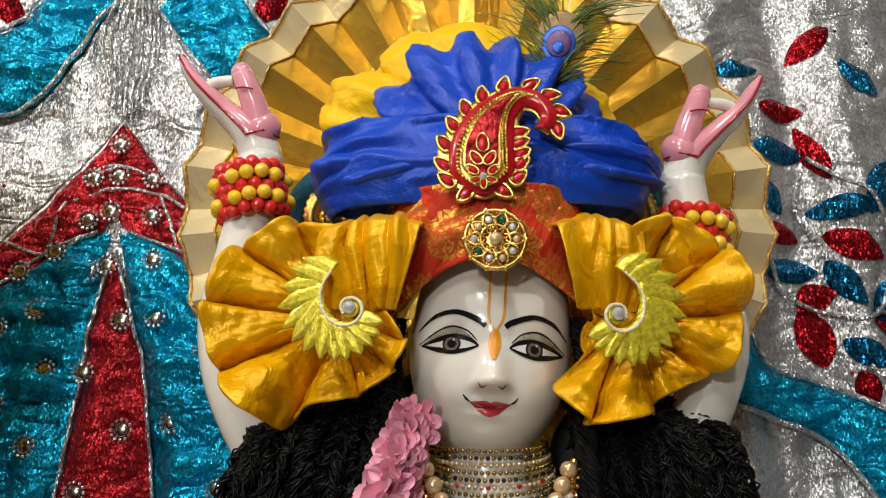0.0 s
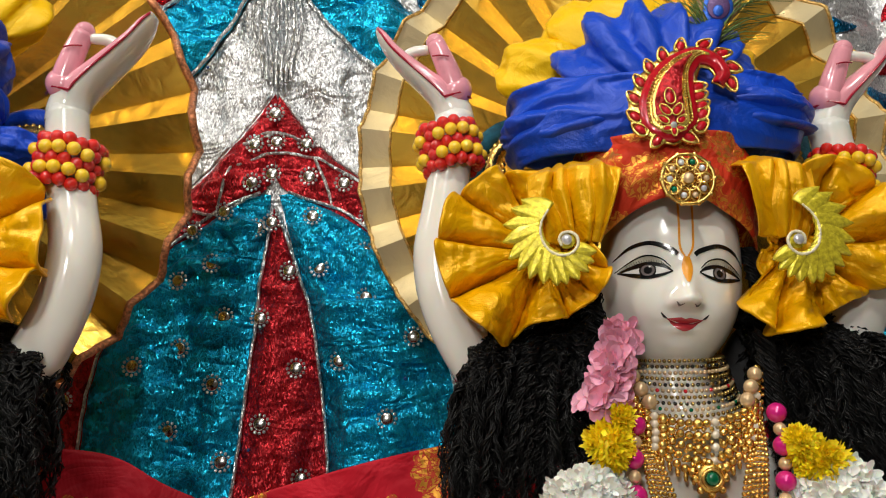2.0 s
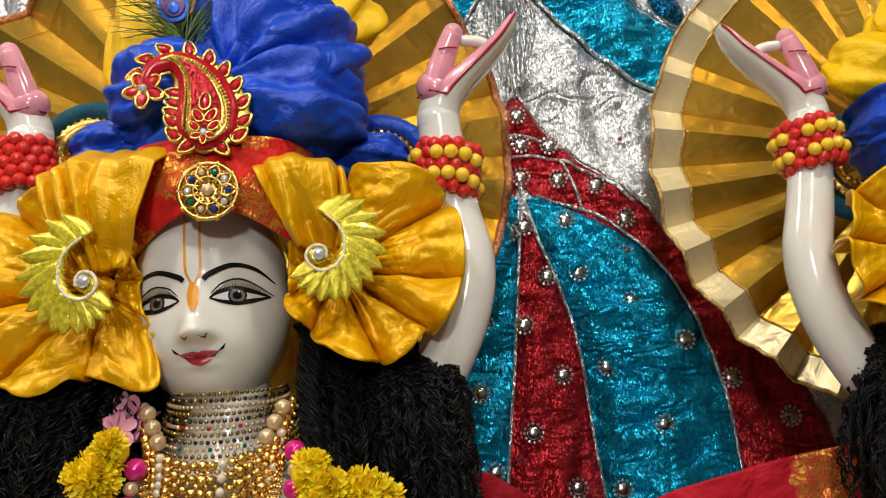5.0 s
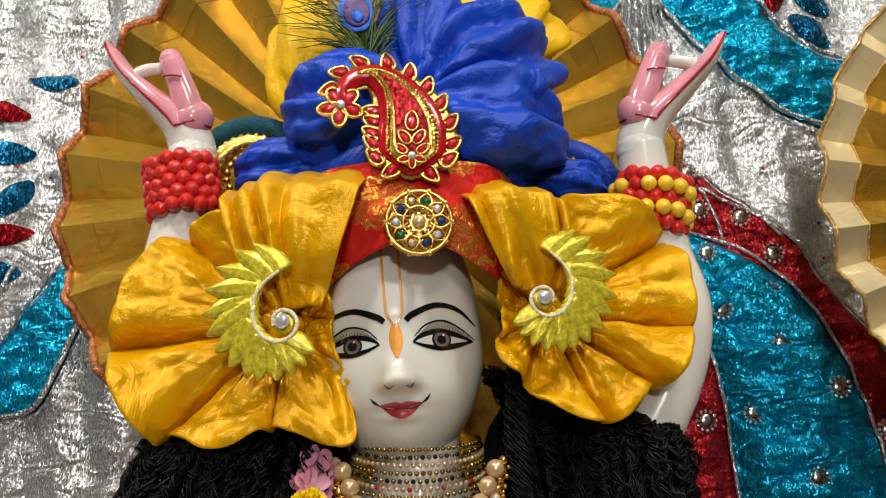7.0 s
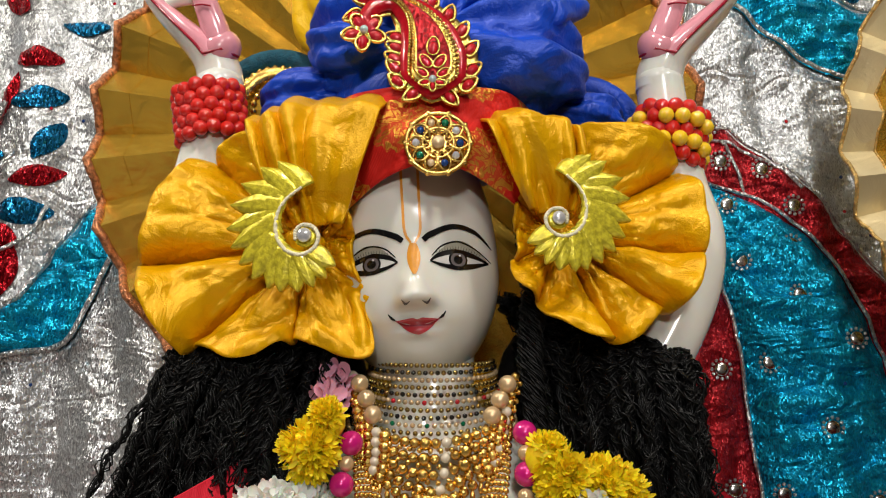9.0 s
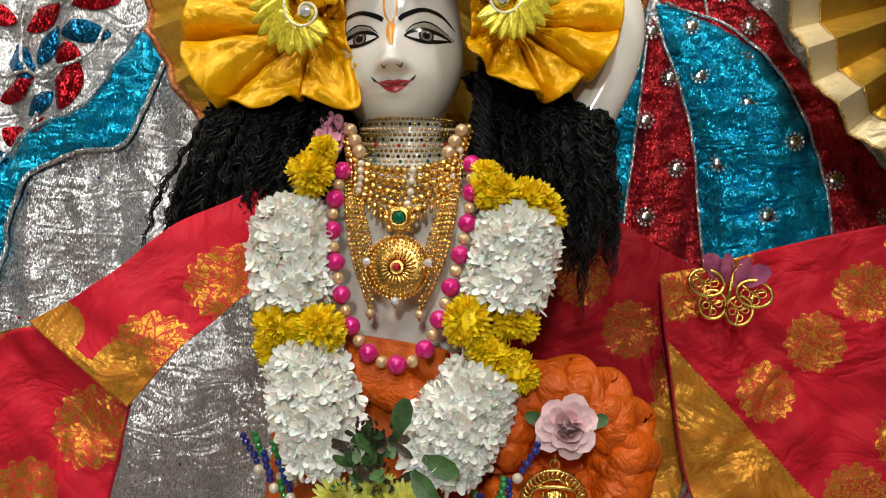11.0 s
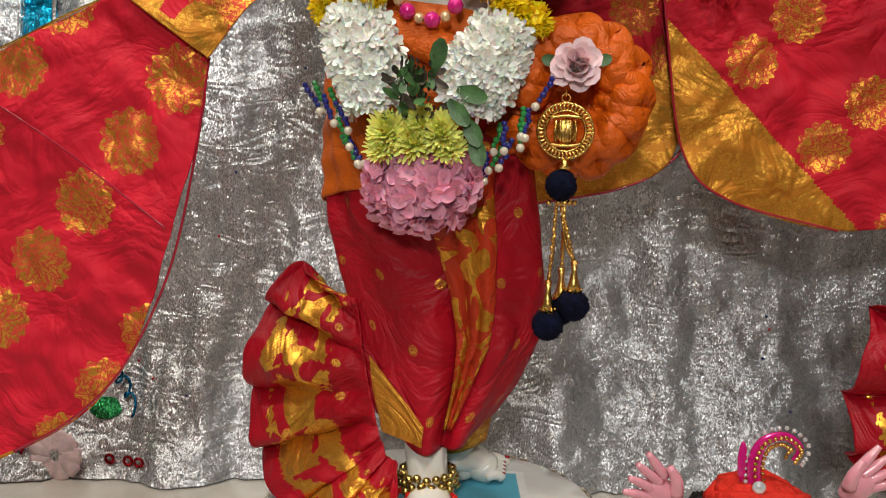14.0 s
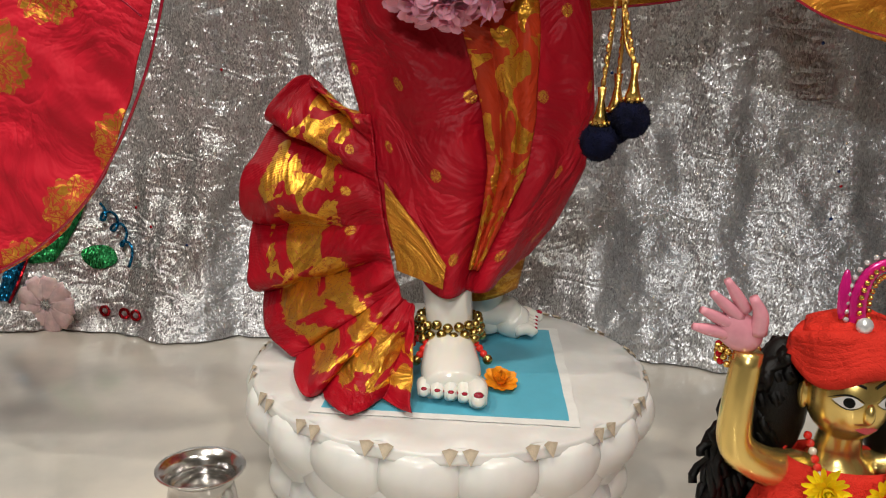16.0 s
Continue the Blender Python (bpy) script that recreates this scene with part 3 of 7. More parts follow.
for mir in (False, True):
    patch("red_panel", ROOF[:3] + [(-0.169, 0.826)], [(-0.302, 0.966), (-0.302, 0.90), (-0.290, 0.866), (-0.200, 0.812)], CRIMSON, "crimson foil roof panel", mir)
    patch("red_panel", [(-0.172, 0.829)] + ROOF[3:], [(-0.202, 0.814)] + DOME[2:], CRIMSON, "crimson foil side panel", mir)
    patch("teal_panel", [(-0.298, 0.862)] + (STRIP_R[1:] if not mir else [(2 * MID - q[0], q[1]) for q in STRIP_L[1:]]), DOME[:1] + DOME[1:], TEAL, "ruched teal foil dome panel", mir, 0.008, 0.010)
    trim(DOME, mir)
    trim(ROOF, mir)
    trim([(-0.335, 0.916), (-0.302, 0.928), (-0.255, 0.912)] if not mir else [(-0.335, 0.916), (-0.32, 0.92), (-0.302, 0.928)])
    trim([(-0.341, 0.893), (-0.302, 0.905), (-0.262, 0.900), (-0.215, 0.870), (-0.195, 0.850)] if not mir else [(-0.196, 0.858), (-0.24, 0.845), (-0.285, 0.862)], mir)
    trim([(-0.262, 0.900), (-0.250, 0.872), (-0.243, 0.848)], mir)
    patch("teal_panel", [(-0.285, 1.10), (-0.262, 1.066), (-0.225, 1.02), (-0.178, 0.979), (-0.12, 0.955)], [(-0.21, 1.13), (-0.185, 1.085), (-0.16, 1.058), (-0.136, 1.040), (-0.09, 1.03)], TEAL, "teal foil swag", mir, 0.006, 0.008)
    patch("teal_panel", [(-0.285, 1.09), (-0.27, 1.12), (-0.23, 1.16), (-0.19, 1.2)], [(-0.21, 1.12), (-0.19, 1.14), (-0.17, 1.18), (-0.14, 1.22)], TEAL, "teal foil swag", mir, 0.006, 0.008)
    trim([(-0.285, 1.10), (-0.262, 1.066), (-0.225, 1.02), (-0.178, 0.979), (-0.12, 0.955)], mir, 0.0017)
    trim([(-0.21, 1.13), (-0.185, 1.085), (-0.16, 1.058), (-0.136, 1.040), (-0.09, 1.03)], mir, 0.0017)
    SW_O = [(0.215, 0.86), (0.262, 0.80), (0.285, 0.745), (0.33, 0.728), (0.375, 0.705), (0.408, 0.66), (0.425, 0.58), (0.42, 0.50)]
    SW_I = [(0.19, 0.82), (0.215, 0.76), (0.238, 0.712), (0.29, 0.695), (0.335, 0.675), (0.362, 0.635), (0.375, 0.57), (0.37, 0.50)]
    SW_O, SW_I = [[(x + (0.030 if mir else 0.0), z) for x, z in q] for q in (SW_O, SW_I)]
    patch("teal_panel", SW_O, SW_I, TEAL, "teal foil scroll", mir, 0.006, 0.008, 36)
    trim(SW_O, mir, 0.002)
    trim(SW_I, mir, 0.002)
patch("red_panel", STRIP_L, STRIP_R, CRIMSON, "crimson foil centre strip")
trim(STRIP_L)
trim(STRIP_R)
for k in range(7):
    dx = (k - 3) * 0.0052
    trim([(MID + dx * 0.9, 1.12), (MID + dx * 1.6, 1.05), (MID + dx, 1.01), (MID + dx * 0.9, 0.975 + 0.004 * abs(k - 3))], False, 0.0014, 30)

# round mirrors with a ring of tiny beads
bm = B()
ball(bm, (0, 0, 0), 0.0052, 14, 6, 0, (1, 0.25, 1))
for k in range(12):
    a = k * math.pi / 6
    ball(bm, (0.0070 * math.cos(a), 0.0, 0.0070 * math.sin(a)), 0.00135, 8, 5, 1)
stud = part("mirror_stud", bm, [STEEL, TRIM], backdrop)
STUDS = [(-0.302, 0.948), (-0.322, 0.914), (-0.300, 0.917), (-0.271, 0.917), (-0.324, 0.874), (-0.303, 0.881), (-0.266, 0.878), (-0.230, 0.869),
         (-0.205, 0.833), (-0.318, 0.826), (-0.303, 0.832), (-0.262, 0.837), (-0.209, 0.797), (-0.284, 0.781), (-0.254, 0.783), (-0.207, 0.751),
         (-0.347, 0.737), (-0.310, 0.734), (-0.276, 0.686), (-0.234, 0.692), (-0.355, 0.672), (-0.391, 0.708), (-0.397, 0.629), (-0.188, 0.636),
         (-0.162, 0.712), (-0.118, 0.676), (-0.073, 0.638), (-0.308, 0.634), (-0.270, 0.583), (-0.230, 0.580), (-0.352, 0.845), (-0.385, 0.828),
         (-0.425, 0.79), (-0.460, 0.73), (-0.50, 0.66), (-0.395, 0.775), (-0.360, 0.79), (-0.43, 0.69), (-0.345, 0.60), (-0.15, 0.575)]
stud.matrix_basis = Matrix.Translation(on_curtain(-0.302, 0.56, 0.011)) @ Matrix.Scale(1.22, 4)
for x, z in STUDS:
    same("mirror_stud", stud, backdrop, Matrix.Translation(on_curtain(x, z, 0.0145)) @ Matrix.Scale(1.22, 4))
# small coloured stones strewn on the cloth
rng = random.Random(5)
for name, mat in (("red_stone", RUBY), ("blue_stone", SAPPHIRE)):
    bm = B()
    ball(bm, (0, 0, 0), 0.0018, 8, 5, 0, (1, 0.6, 1))
    first = part(name, bm, mat, backdrop)
    spots = [(rng.uniform(-1.15, 0.45), rng.uniform(0.06, 1.1)) for _ in range(85)]
    first.matrix_basis = Matrix.Translation(on_curtain(-0.2, 1.0, 0.002))
    for x, z in spots:
        same(name, first, backdrop, Matrix.Translation(on_curtain(x, z, 0.0024 if abs(x - MID) > 0.25 and z < 0.95 else 0.008)))


def leaf_patch(x, z, length, width, turn, mat, name, mirror):
    """A padded, sequinned leaf."""
    c, s = math.cos(radians(turn)), math.sin(radians(turn))
    bm = B()

    def f(u, v):
        w = width * math.sin(math.pi * min(1, v * 0.96 + 0.02)) ** 0.75 * (u - 0.5)
        l = (v - 0.5) * length
        px_, pz_ = x + l * c - w * s, z + l * s + w * c
        if mirror:
            px_ = 2 * MID - px_
        return on_curtain(px_, pz_, 0.002 + 0.005 * math.sin(math.pi * u) * math.sin(math.pi * v) + 0.0006 * math.sin(v * 70))

    surf(bm, f, 8, 26)
    part(name, bm, mat, backdrop)


LEAVES = [(0.283, 1.03, 0.045, 0.018, 0, 1), (0.325, 0.990, 0.045, 0.022, -5, 0), (0.320, 0.948, 0.052, 0.024, -12, 1), (0.350, 0.945, 0.062, 0.017, -72, 0),
          (0.306, 0.905, 0.045, 0.02, -62, 1), (0.312, 0.868, 0.045, 0.02, -20, 0), (0.368, 0.887, 0.05, 0.023, 0, 1), (0.376, 0.852, 0.052, 0.027, -30, 0),
          (0.322, 0.832, 0.05, 0.025, -5, 1), (0.366, 0.818, 0.05, 0.024, -60, 1), (0.340, 0.806, 0.036, 0.028, 15, 0), (0.335, 0.770, 0.058, 0.034, -75, 0),
          (0.402, 0.905, 0.055, 0.03, 65, 1), (0.402, 0.800, 0.06, 0.03, 60, 1), (0.405, 0.770, 0.05, 0.025, -30, 0), (0.372, 0.752, 0.04, 0.022, -40, 1),
          (0.405, 0.715, 0.045, 0.028, 30, 0), (0.42, 0.68, 0.05, 0.03, 60, 1), (0.36, 1.06, 0.05, 0.024, 40, 0), (0.40, 1.02, 0.05, 0.024, -50, 1),
          (0.44, 0.86, 0.05, 0.026, 20, 0), (0.45, 0.95, 0.05, 0.026, 80, 0), (0.37, 0.722, 0.03, 0.018, -70, 0)]
for mir in (False, True):
    for x, z, l, w, a, blue in LEAVES:
        leaf_patch(x, z, l, w, a, BLUE_SEQUIN if blue else RED_SEQUIN, "blue_leaf" if blue else "red_leaf", mir)
    trim([(0.300, 0.84), (0.315, 0.805), (0.345, 0.790), (0.372, 0.782), (0.396, 0.80), (0.402, 0.85), (0.392, 0.89), (0.362, 0.915), (0.345, 0.94)], mir, 0.0017)
    trim([(0.385, 0.79), (0.42, 0.785), (0.45, 0.80)], mir, 0.0017)
    trim([(0.37, 0.74), (0.385, 0.71), (0.405, 0.69)], mir, 0.0017)
    trim([(0.338, 0.925), (0.33, 0.89), (0.345, 0.86)], mir, 0.0017)
for x, z, l, w, a, blue in [(-0.17, 1.10, 0.05, 0.025, 60, 0), (-0.13, 1.10, 0.05, 0.028, -40, 1), (-0.135, 1.065, 0.05, 0.028, -40, 1)]:
    for mir in (False, True):
        leaf_patch(x, z, l, w, a, BLUE_SEQUIN if blue else RED_SEQUIN, "blue_leaf" if blue else "red_leaf", mir)

# needlework at the curtain's foot
bm = B()
for k in range(9):
    a = 2 * math.pi * k / 9
    d = Vector((math.cos(a), 0, math.sin(a)))
    s = Vector((-math.sin(a), 0, math.cos(a)))
    c = on_curtain(-0.988, 0.030, 0.012)
    surf(bm, lambda u, v, d=d, s=s: c + d * (0.005 + 0.028 * v) + s * ((u - 0.5) * 0.025 * math.sin(math.pi * (0.15 + 0.72 * v)) ** 0.6) - Vector((0, 0.003 * math.sin(math.pi * u) + 0.0008 * math.sin(u * 30), 0)), 10, 6)
part("cloth_flower", bm, ROSE_PETAL, backdrop, "pale pink satin flower", solid=0.001)
bm = B()
for k in range(26):
    a, r = k * 2.4, 0.0011 * math.sqrt(k) * 1.1
    ball(bm, c + Vector((r * math.cos(a), -0.003, r * math.sin(a))), 0.0013, 6, 4)
part("flower_heart", bm, TRIM, backdrop)
leaf_patch(-0.948, 0.076, 0.042, 0.024, -12, GREEN_FOIL, "green_leaf", False)
patch("green_panel", [(-0.992, 0.14), (-1.005, 0.10), (-1.02, 0.07)], [(-0.970, 0.14), (-0.982, 0.10), (-0.995, 0.07)], GREEN_FOIL, "green glitter strip")
patch("blue_panel", [(-1.04, 0.14), (-1.04, 0.10), (-1.05, 0.03)], [(-1.005, 0.14), (-1.016, 0.10), (-1.03, 0.03)], BLUE_SEQUIN, "blue foil strip")
bm = B()
tube(bm, [on_curtain(-1.0 - 0.006 * k, 0.14 - 0.022 * k, 0.006) for k in range(6)], 0.0018, 6)
part("red_cord", bm, RED_SEQUIN, backdrop)
bm = B()
tube(bm, [on_curtain(-0.955 + 0.045 * s + 0.006 * math.sin(s * 22), 0.125 - 0.03 * s * s + 0.007 * math.cos(s * 22) - 0.02 * s, 0.007) for s in [i / 60 for i in range(61)]], 0.0017, 6)
part("blue_curl", bm, BLUE_SEQUIN, backdrop)
for x in (-0.93, -0.905, -0.89):
    bm = B()
    torus(bm, on_curtain(x, 0.022, 0.006), 0.005, 0.0018, "Y", 16, 6)
    part("red_loop", bm, RED_SEQUIN, backdrop)


# ---- the two statues ----
SPOTS = [dict(at=Vector((0.026, 0.51, 0)), side=1, roll=0.0, yaw=0.0, fan=(0.0, 0.12, 0.850, 0.227)),
         dict(at=Vector((-0.515, 0.46, 0)), side=-1, roll=0.0, yaw=3.0, fan=(-0.038, 0.115, 0.848, 0.226))]
NECK = Vector((0, 0, 0.655))
# how each raised arm stands off from the first one: outwards, up, back
ARMS = {(1, -1): (0.0, 0.0, 0.0), (1, 1): (-0.0160, -0.0135, 0.004), (-1, -1): (-0.0100, -0.0060, 0.0), (-1, 1): (-0.0075, -0.0070, 0.004)}


def face_front(x, z):
    """Depth of the painted face at x, z."""
    zz = (z - 0.716) / (0.062 if z < 0.716 else 0.085)
    w = 0.0475 * (1 - 0.10 * max(0, -zz) ** 1.5)
    k = max(0.0, 1 - (abs(x) / w) ** 2.2 - abs(zz) ** (2.1 if zz < 0 else 2.6))
    y = -0.050 * k ** 0.47
    ridge = max(0, min(1, (0.728 - z) / 0.034))
    y -= 0.0100 * math.exp(-(x / (0.0058 + 0.0026 * ridge)) ** 2) * ridge ** 1.1 / (1 + math.exp((0.6905 - z) * 1300))
    y -= 0.0048 * math.exp(-(x / 0.0066) ** 2 - ((z - 0.6960) / 0.0054) ** 2)
    y -= 0.0016 * (math.exp(-((x - 0.020) / 0.011) ** 2 - ((z - 0.6865) / 0.008) ** 2) + math.exp(-((x + 0.020) / 0.011) ** 2 - ((z - 0.6865) / 0.008) ** 2))
    for sx in (-1, 1):
        y += 0.0042 * math.exp(-((x - sx * 0.0215) / 0.013) ** 2 - ((z - 0.719) / 0.0085) ** 2)
        y -= 0.0026 * math.exp(-((x - sx * 0.0215) / 0.010) ** 2 - ((z - 0.717) / 0.0055) ** 2)
        y -= 0.0036 * math.exp(-((x - sx * 0.0066) / 0.0034) ** 2 - ((z - 0.6942) / 0.0036) ** 2)
        y -= 0.0015 * math.exp(-((x - sx * 0.025) / 0.012) ** 2 - ((z - 0.695) / 0.012) ** 2)
    y -= 0.0026 * math.exp(-(x / 0.010) ** 2 - ((z - 0.6845) / 0.0024) ** 2) + 0.0028 * math.exp(-(x / 0.008) ** 2 - ((z - 0.6785) / 0.0026) ** 2)
    y += 0.0016 * math.exp(-(x / 0.013) ** 2 - ((z - 0.6817) / 0.0011) ** 2)
    y -= 0.0022 * math.exp(-(x / 0.010) ** 2 - ((z - 0.6655) / 0.007) ** 2)
    return y


def statue(spot):
    """A standing marble statue with raised arms; one plain mesh."""
    bm = B()
    head = Matrix.Translation(NECK + Vector((-0.003 if spot["side"] > 0 else -0.0055, 0, -0.0015 if spot["side"] > 0 else -0.004))) @ pose(0, 0, 0, 0, spot["roll"] + (4.6 if spot["side"] > 0 else -4.2), spot["yaw"]) @ Matrix.Translation(-NECK)
    start = len(bm.verts)
    # face and back of the head
    nu, nv = 64, 80

    def skull(u, v, back):
        z = 0.654 + 0.147 * v
        zz = (z - 0.716) / (0.062 if z < 0.716 else 0.085)
        w = 0.0475 * (1 - 0.10 * max(0, -zz) ** 1.5) * max(0, 1 - abs(zz) ** (2.1 if zz < 0 else 2.6)) ** (1 / 2.2)
        x = w * math.sin((u - 0.5) * math.pi)
        return Vector((x, face_front(x, z) if not back else 0.045 * math.cos((u - 0.5) * math.pi) * max(0, 1 - abs(zz) ** (2.1 if zz < 0 else 2.6)) ** 0.5, z))

    surf(bm, lambda u, v: skull(u, v, False), nu, nv)
    surf(bm, lambda u, v: skull(u, v, True), 24, 30)

    def decal(f, nu_, nv_, mi, off=0.00035):
        def g(u, v):
            x, z = f(u, v)
            return Vector((x, face_front(x, z) - off, z))
        surf(bm, g, nu_, nv_, mi)

    def stroke(pts, widths, mi, off=0.0005, n=26):
        line = spline([(p[0], p[1], 0) for p in pts], n)

        def f(u, v):
            k = min(int(v * n), n - 1)
            p = line[k].lerp(line[k + 1], v * n - k)
            d = (line[k + 1] - line[k]).normalized()
            s = (u - 0.5) * lerp_list(widths, v)
            return p.x - d.y * s, p.y + d.x * s
        decal(f, 3, n, mi, off)

    for sx in (-1, 1):
        def lid(u, v, sx=sx):
            x = sx * (0.0105 + 0.0285 * u)
            lo = 0.7150 + 0.0042 * math.sin(math.pi * u ** 0.9)
            return x, lo + (0.0008 + 0.0056 * math.sin(math.pi * u) ** 0.8) * v
        decal(lid, 20, 6, 8, 0.00025)

        def eye(u, v, sx=sx):
            x = sx * (0.0090 + 0.028 * u)
            up, lo = 0.7152 + 0.0032 * math.sin(math.pi * u ** 0.9), 0.7146 - 0.0029 * math.sin(math.pi * u ** 1.1)
            return x, lo + (up - lo) * v
        decal(eye, 20, 8, 6, 0.0003)
        ex = sx * 0.0228 - 0.0004 * spot["side"]
        for r, mi, off in ((0.0050, 3, 0.0005), (0.0040, 4, 0.0007), (0.0024, 3, 0.0009)):
            decal(lambda u, v, r=r, ex=ex: (ex + r * v * math.cos(u * 2 * math.pi), min(0.7186, max(0.7114, 0.7150 + r * v * math.sin(u * 2 * math.pi)))), 20, 4, mi, off)
        # off-centre glint put over each pupil as a dot of eye-white colour
        decal(lambda u, v, ex=ex: (ex + 0.0010 + 0.0006 * v * math.cos(u * 6.2832), 0.7172 + 0.0006 * v * math.sin(u * 6.2832)), 10, 2, 6, 0.0011)
        stroke([(sx * 0.0085, 0.7142), (sx * 0.013, 0.7174), (sx * 0.0215, 0.7194), (sx * 0.030, 0.7178), (sx * 0.0400, 0.7146)], [0.0008, 0.0024, 0.0030, 0.0030, 0.0010], 3)
        stroke([(sx * 0.0085, 0.7142), (sx * 0.015, 0.7119), (sx * 0.0225, 0.7108), (sx * 0.031, 0.7119), (sx * 0.0400, 0.7146)], [0.0008, 0.0018, 0.0030, 0.0028, 0.0008], 3)
        stroke([(sx * 0.0095, 0.7172), (sx * 0.015, 0.7226), (sx * 0.0235, 0.7250), (sx * 0.032, 0.7220), (sx * 0.0415, 0.7155)], [0.0005, 0.0008, 0.0009, 0.0008, 0.0005], 3)
        for k in range(17):
            a = k / 16
            x0, z0 = sx * (0.0125 + 0.022 * a), 0.7166 + 0.0036 * math.sin(math.pi * (0.12 + 0.8 * a))
            stroke([(x0, z0), (x0 + sx * 0.0005 * (a - 0.3) * 4, z0 + 0.0024)], [0.0004, 0.0001], 3, 0.0006, 3)
        stroke([(sx * 0.0055, 0.7255), (sx * 0.0095, 0.7285), (sx * 0.0215, 0.7328), (sx * 0.033, 0.7308), (sx * 0.0425, 0.7235)], [0.0028, 0.0032, 0.0028, 0.0024, 0.0006], 3, 0.0006)
        stroke([(sx * 0.0046, 0.770), (sx * 0.0044, 0.745), (sx * 0.0041, 0.731), (sx * 0.0012, 0.7240)], [0.0014, 0.0014, 0.0015, 0.0012], 5)
        stroke([(sx * 0.0030, 0.6922), (sx * 0.0056, 0.6914), (sx * 0.0076, 0.6936)], [0.0002, 0.0010, 0.0003], 4, 0.0004, 8)
    decal(lambda u, v: ((u - 0.5) * 0.0070 * math.sin(math.pi * (0.06 + 0.80 * v)) ** 0.9, 0.7065 + 0.0175 * v), 8, 14, 5, 0.0005)
    decal(lambda u, v: ((u - 0.5) * 0.0218, 0.6818 + 0.0026 * (abs(u - 0.5) * 2) ** 1.6 + (0.0036 * (1 - (2 * abs(u - 0.5)) ** 1.5) - 0.0010 * math.exp(-((u - 0.5) / 0.07) ** 2)) * v), 28, 4, 7, 0.0004)
    decal(lambda u, v: ((u - 0.5) * 0.0205, 0.6814 + 0.0026 * (abs(u - 0.5) * 2) ** 1.6 - 0.0043 * (1 - (2 * abs(u - 0.5)) ** 2) * v), 28, 4, 7, 0.0004)
    stroke([(-0.0142, 0.6868), (-0.0080, 0.6826), (0, 0.6817), (0.0080, 0.6826), (0.0142, 0.6868)], [0.0006, 0.0007, 0.0007, 0.0007, 0.0006], 2, 0.0008)
    for sx in (-1, 1):
        stroke([(sx * 0.0112, 0.6845), (sx * 0.0132, 0.6858), (sx * 0.0150, 0.6880)], [0.0006, 0.0014, 0.0004], 3, 0.0009, 8)
    bm.verts.ensure_lookup_table()
    bmesh.ops.transform(bm, matrix=head, verts=bm.verts[start:])
    # neck, chest, hips
    tube(bm, [(0, 0.005, 0.69), (0, 0.003, 0.655), (0, 0.002, 0.635), (0, 0.004, 0.615)], [0.025, 0.023, 0.027, 0.045], 24, n=12)
    tube(bm, [(0, 0.002, 0.645), (0, 0.004, 0.620), (0, 0.004, 0.590), (0, 0.004, 0.530), (0, 0.004, 0.470), (0, 0.004, 0.40), (0, 0.004, 0.33)], [0.020, 0.055, 0.068, 0.062, 0.058, 0.066, 0.062], 32, flat=0.58, n=30)
    # legs and feet
    for k, (hip, knee, ankle, toe) in enumerate((((-0.02, 0.004, 0.34), (-0.012, -0.006, 0.22), (0.000, -0.028, 0.130), (0.012, -0.096, 0.097)),
                                                  ((0.03, 0.004, 0.34), (0.030, 0.020, 0.22), (0.018, 0.045, 0.130), (0.050, 0.055, 0.097)))):
        tube(bm, [hip, knee, ankle, (ankle[0], ankle[1] + 0.004, 0.098)], [0.026, 0.020, 0.0170, 0.018], 20, n=20)
        d = Vector(toe) - Vector((ankle[0], ankle[1], 0.097))
        e = d.normalized()
        s = Vector((-e.y, e.x, 0)) * (1 if k == 0 else 1)
        b0 = Vector((ankle[0], ankle[1], 0.112))
        tube(bm, [b0 - e * 0.012 + Vector((0, 0, -0.003)), b0 + e * 0.015, b0 + d * 0.62 - Vector((0, 0, 0.006)), b0 + d * 0.92 - Vector((0, 0, 0.012))], [0.015, 0.018, 0.021, 0.019], 20, flat=0.72, up=(0, 0, 1), n=14)
        for j in range(5):
            off = (0.0165 - 0.0088 * j) * (1 if k == 0 else 1)
            base = b0 + d * 0.80 + s * -off * -1 + Vector((0, 0, -0.012))
            big = j == 0
            tip = base + e * ((0.024 if big else 0.022 - 0.0026 * j))
            tube(bm, [base - e * 0.004, base.lerp(tip, 0.5) + Vector((0, 0, 0.002)), tip + Vector((0, 0, -0.002))], [0.0066, 0.0076, 0.0060] if big else [0.0046, 0.0050, 0.0042], 10, n=6)
            ball(bm, tip, 0.0052 if big else 0.0036, 10, 6)
            ball(bm, tip + Vector((0, 0, 0.0036 if big else 0.0024)) + e * 0.001, 0.0036 if big else 0.0022, 8, 5, 2, (1, 1, 0.55))
            tube(bm, [base + s * 0.0046 - e * 0.004 + Vector((0, 0, 0.004)), tip + s * 0.0046 + Vector((0, 0, 0.001))], 0.0006, 5, 2)
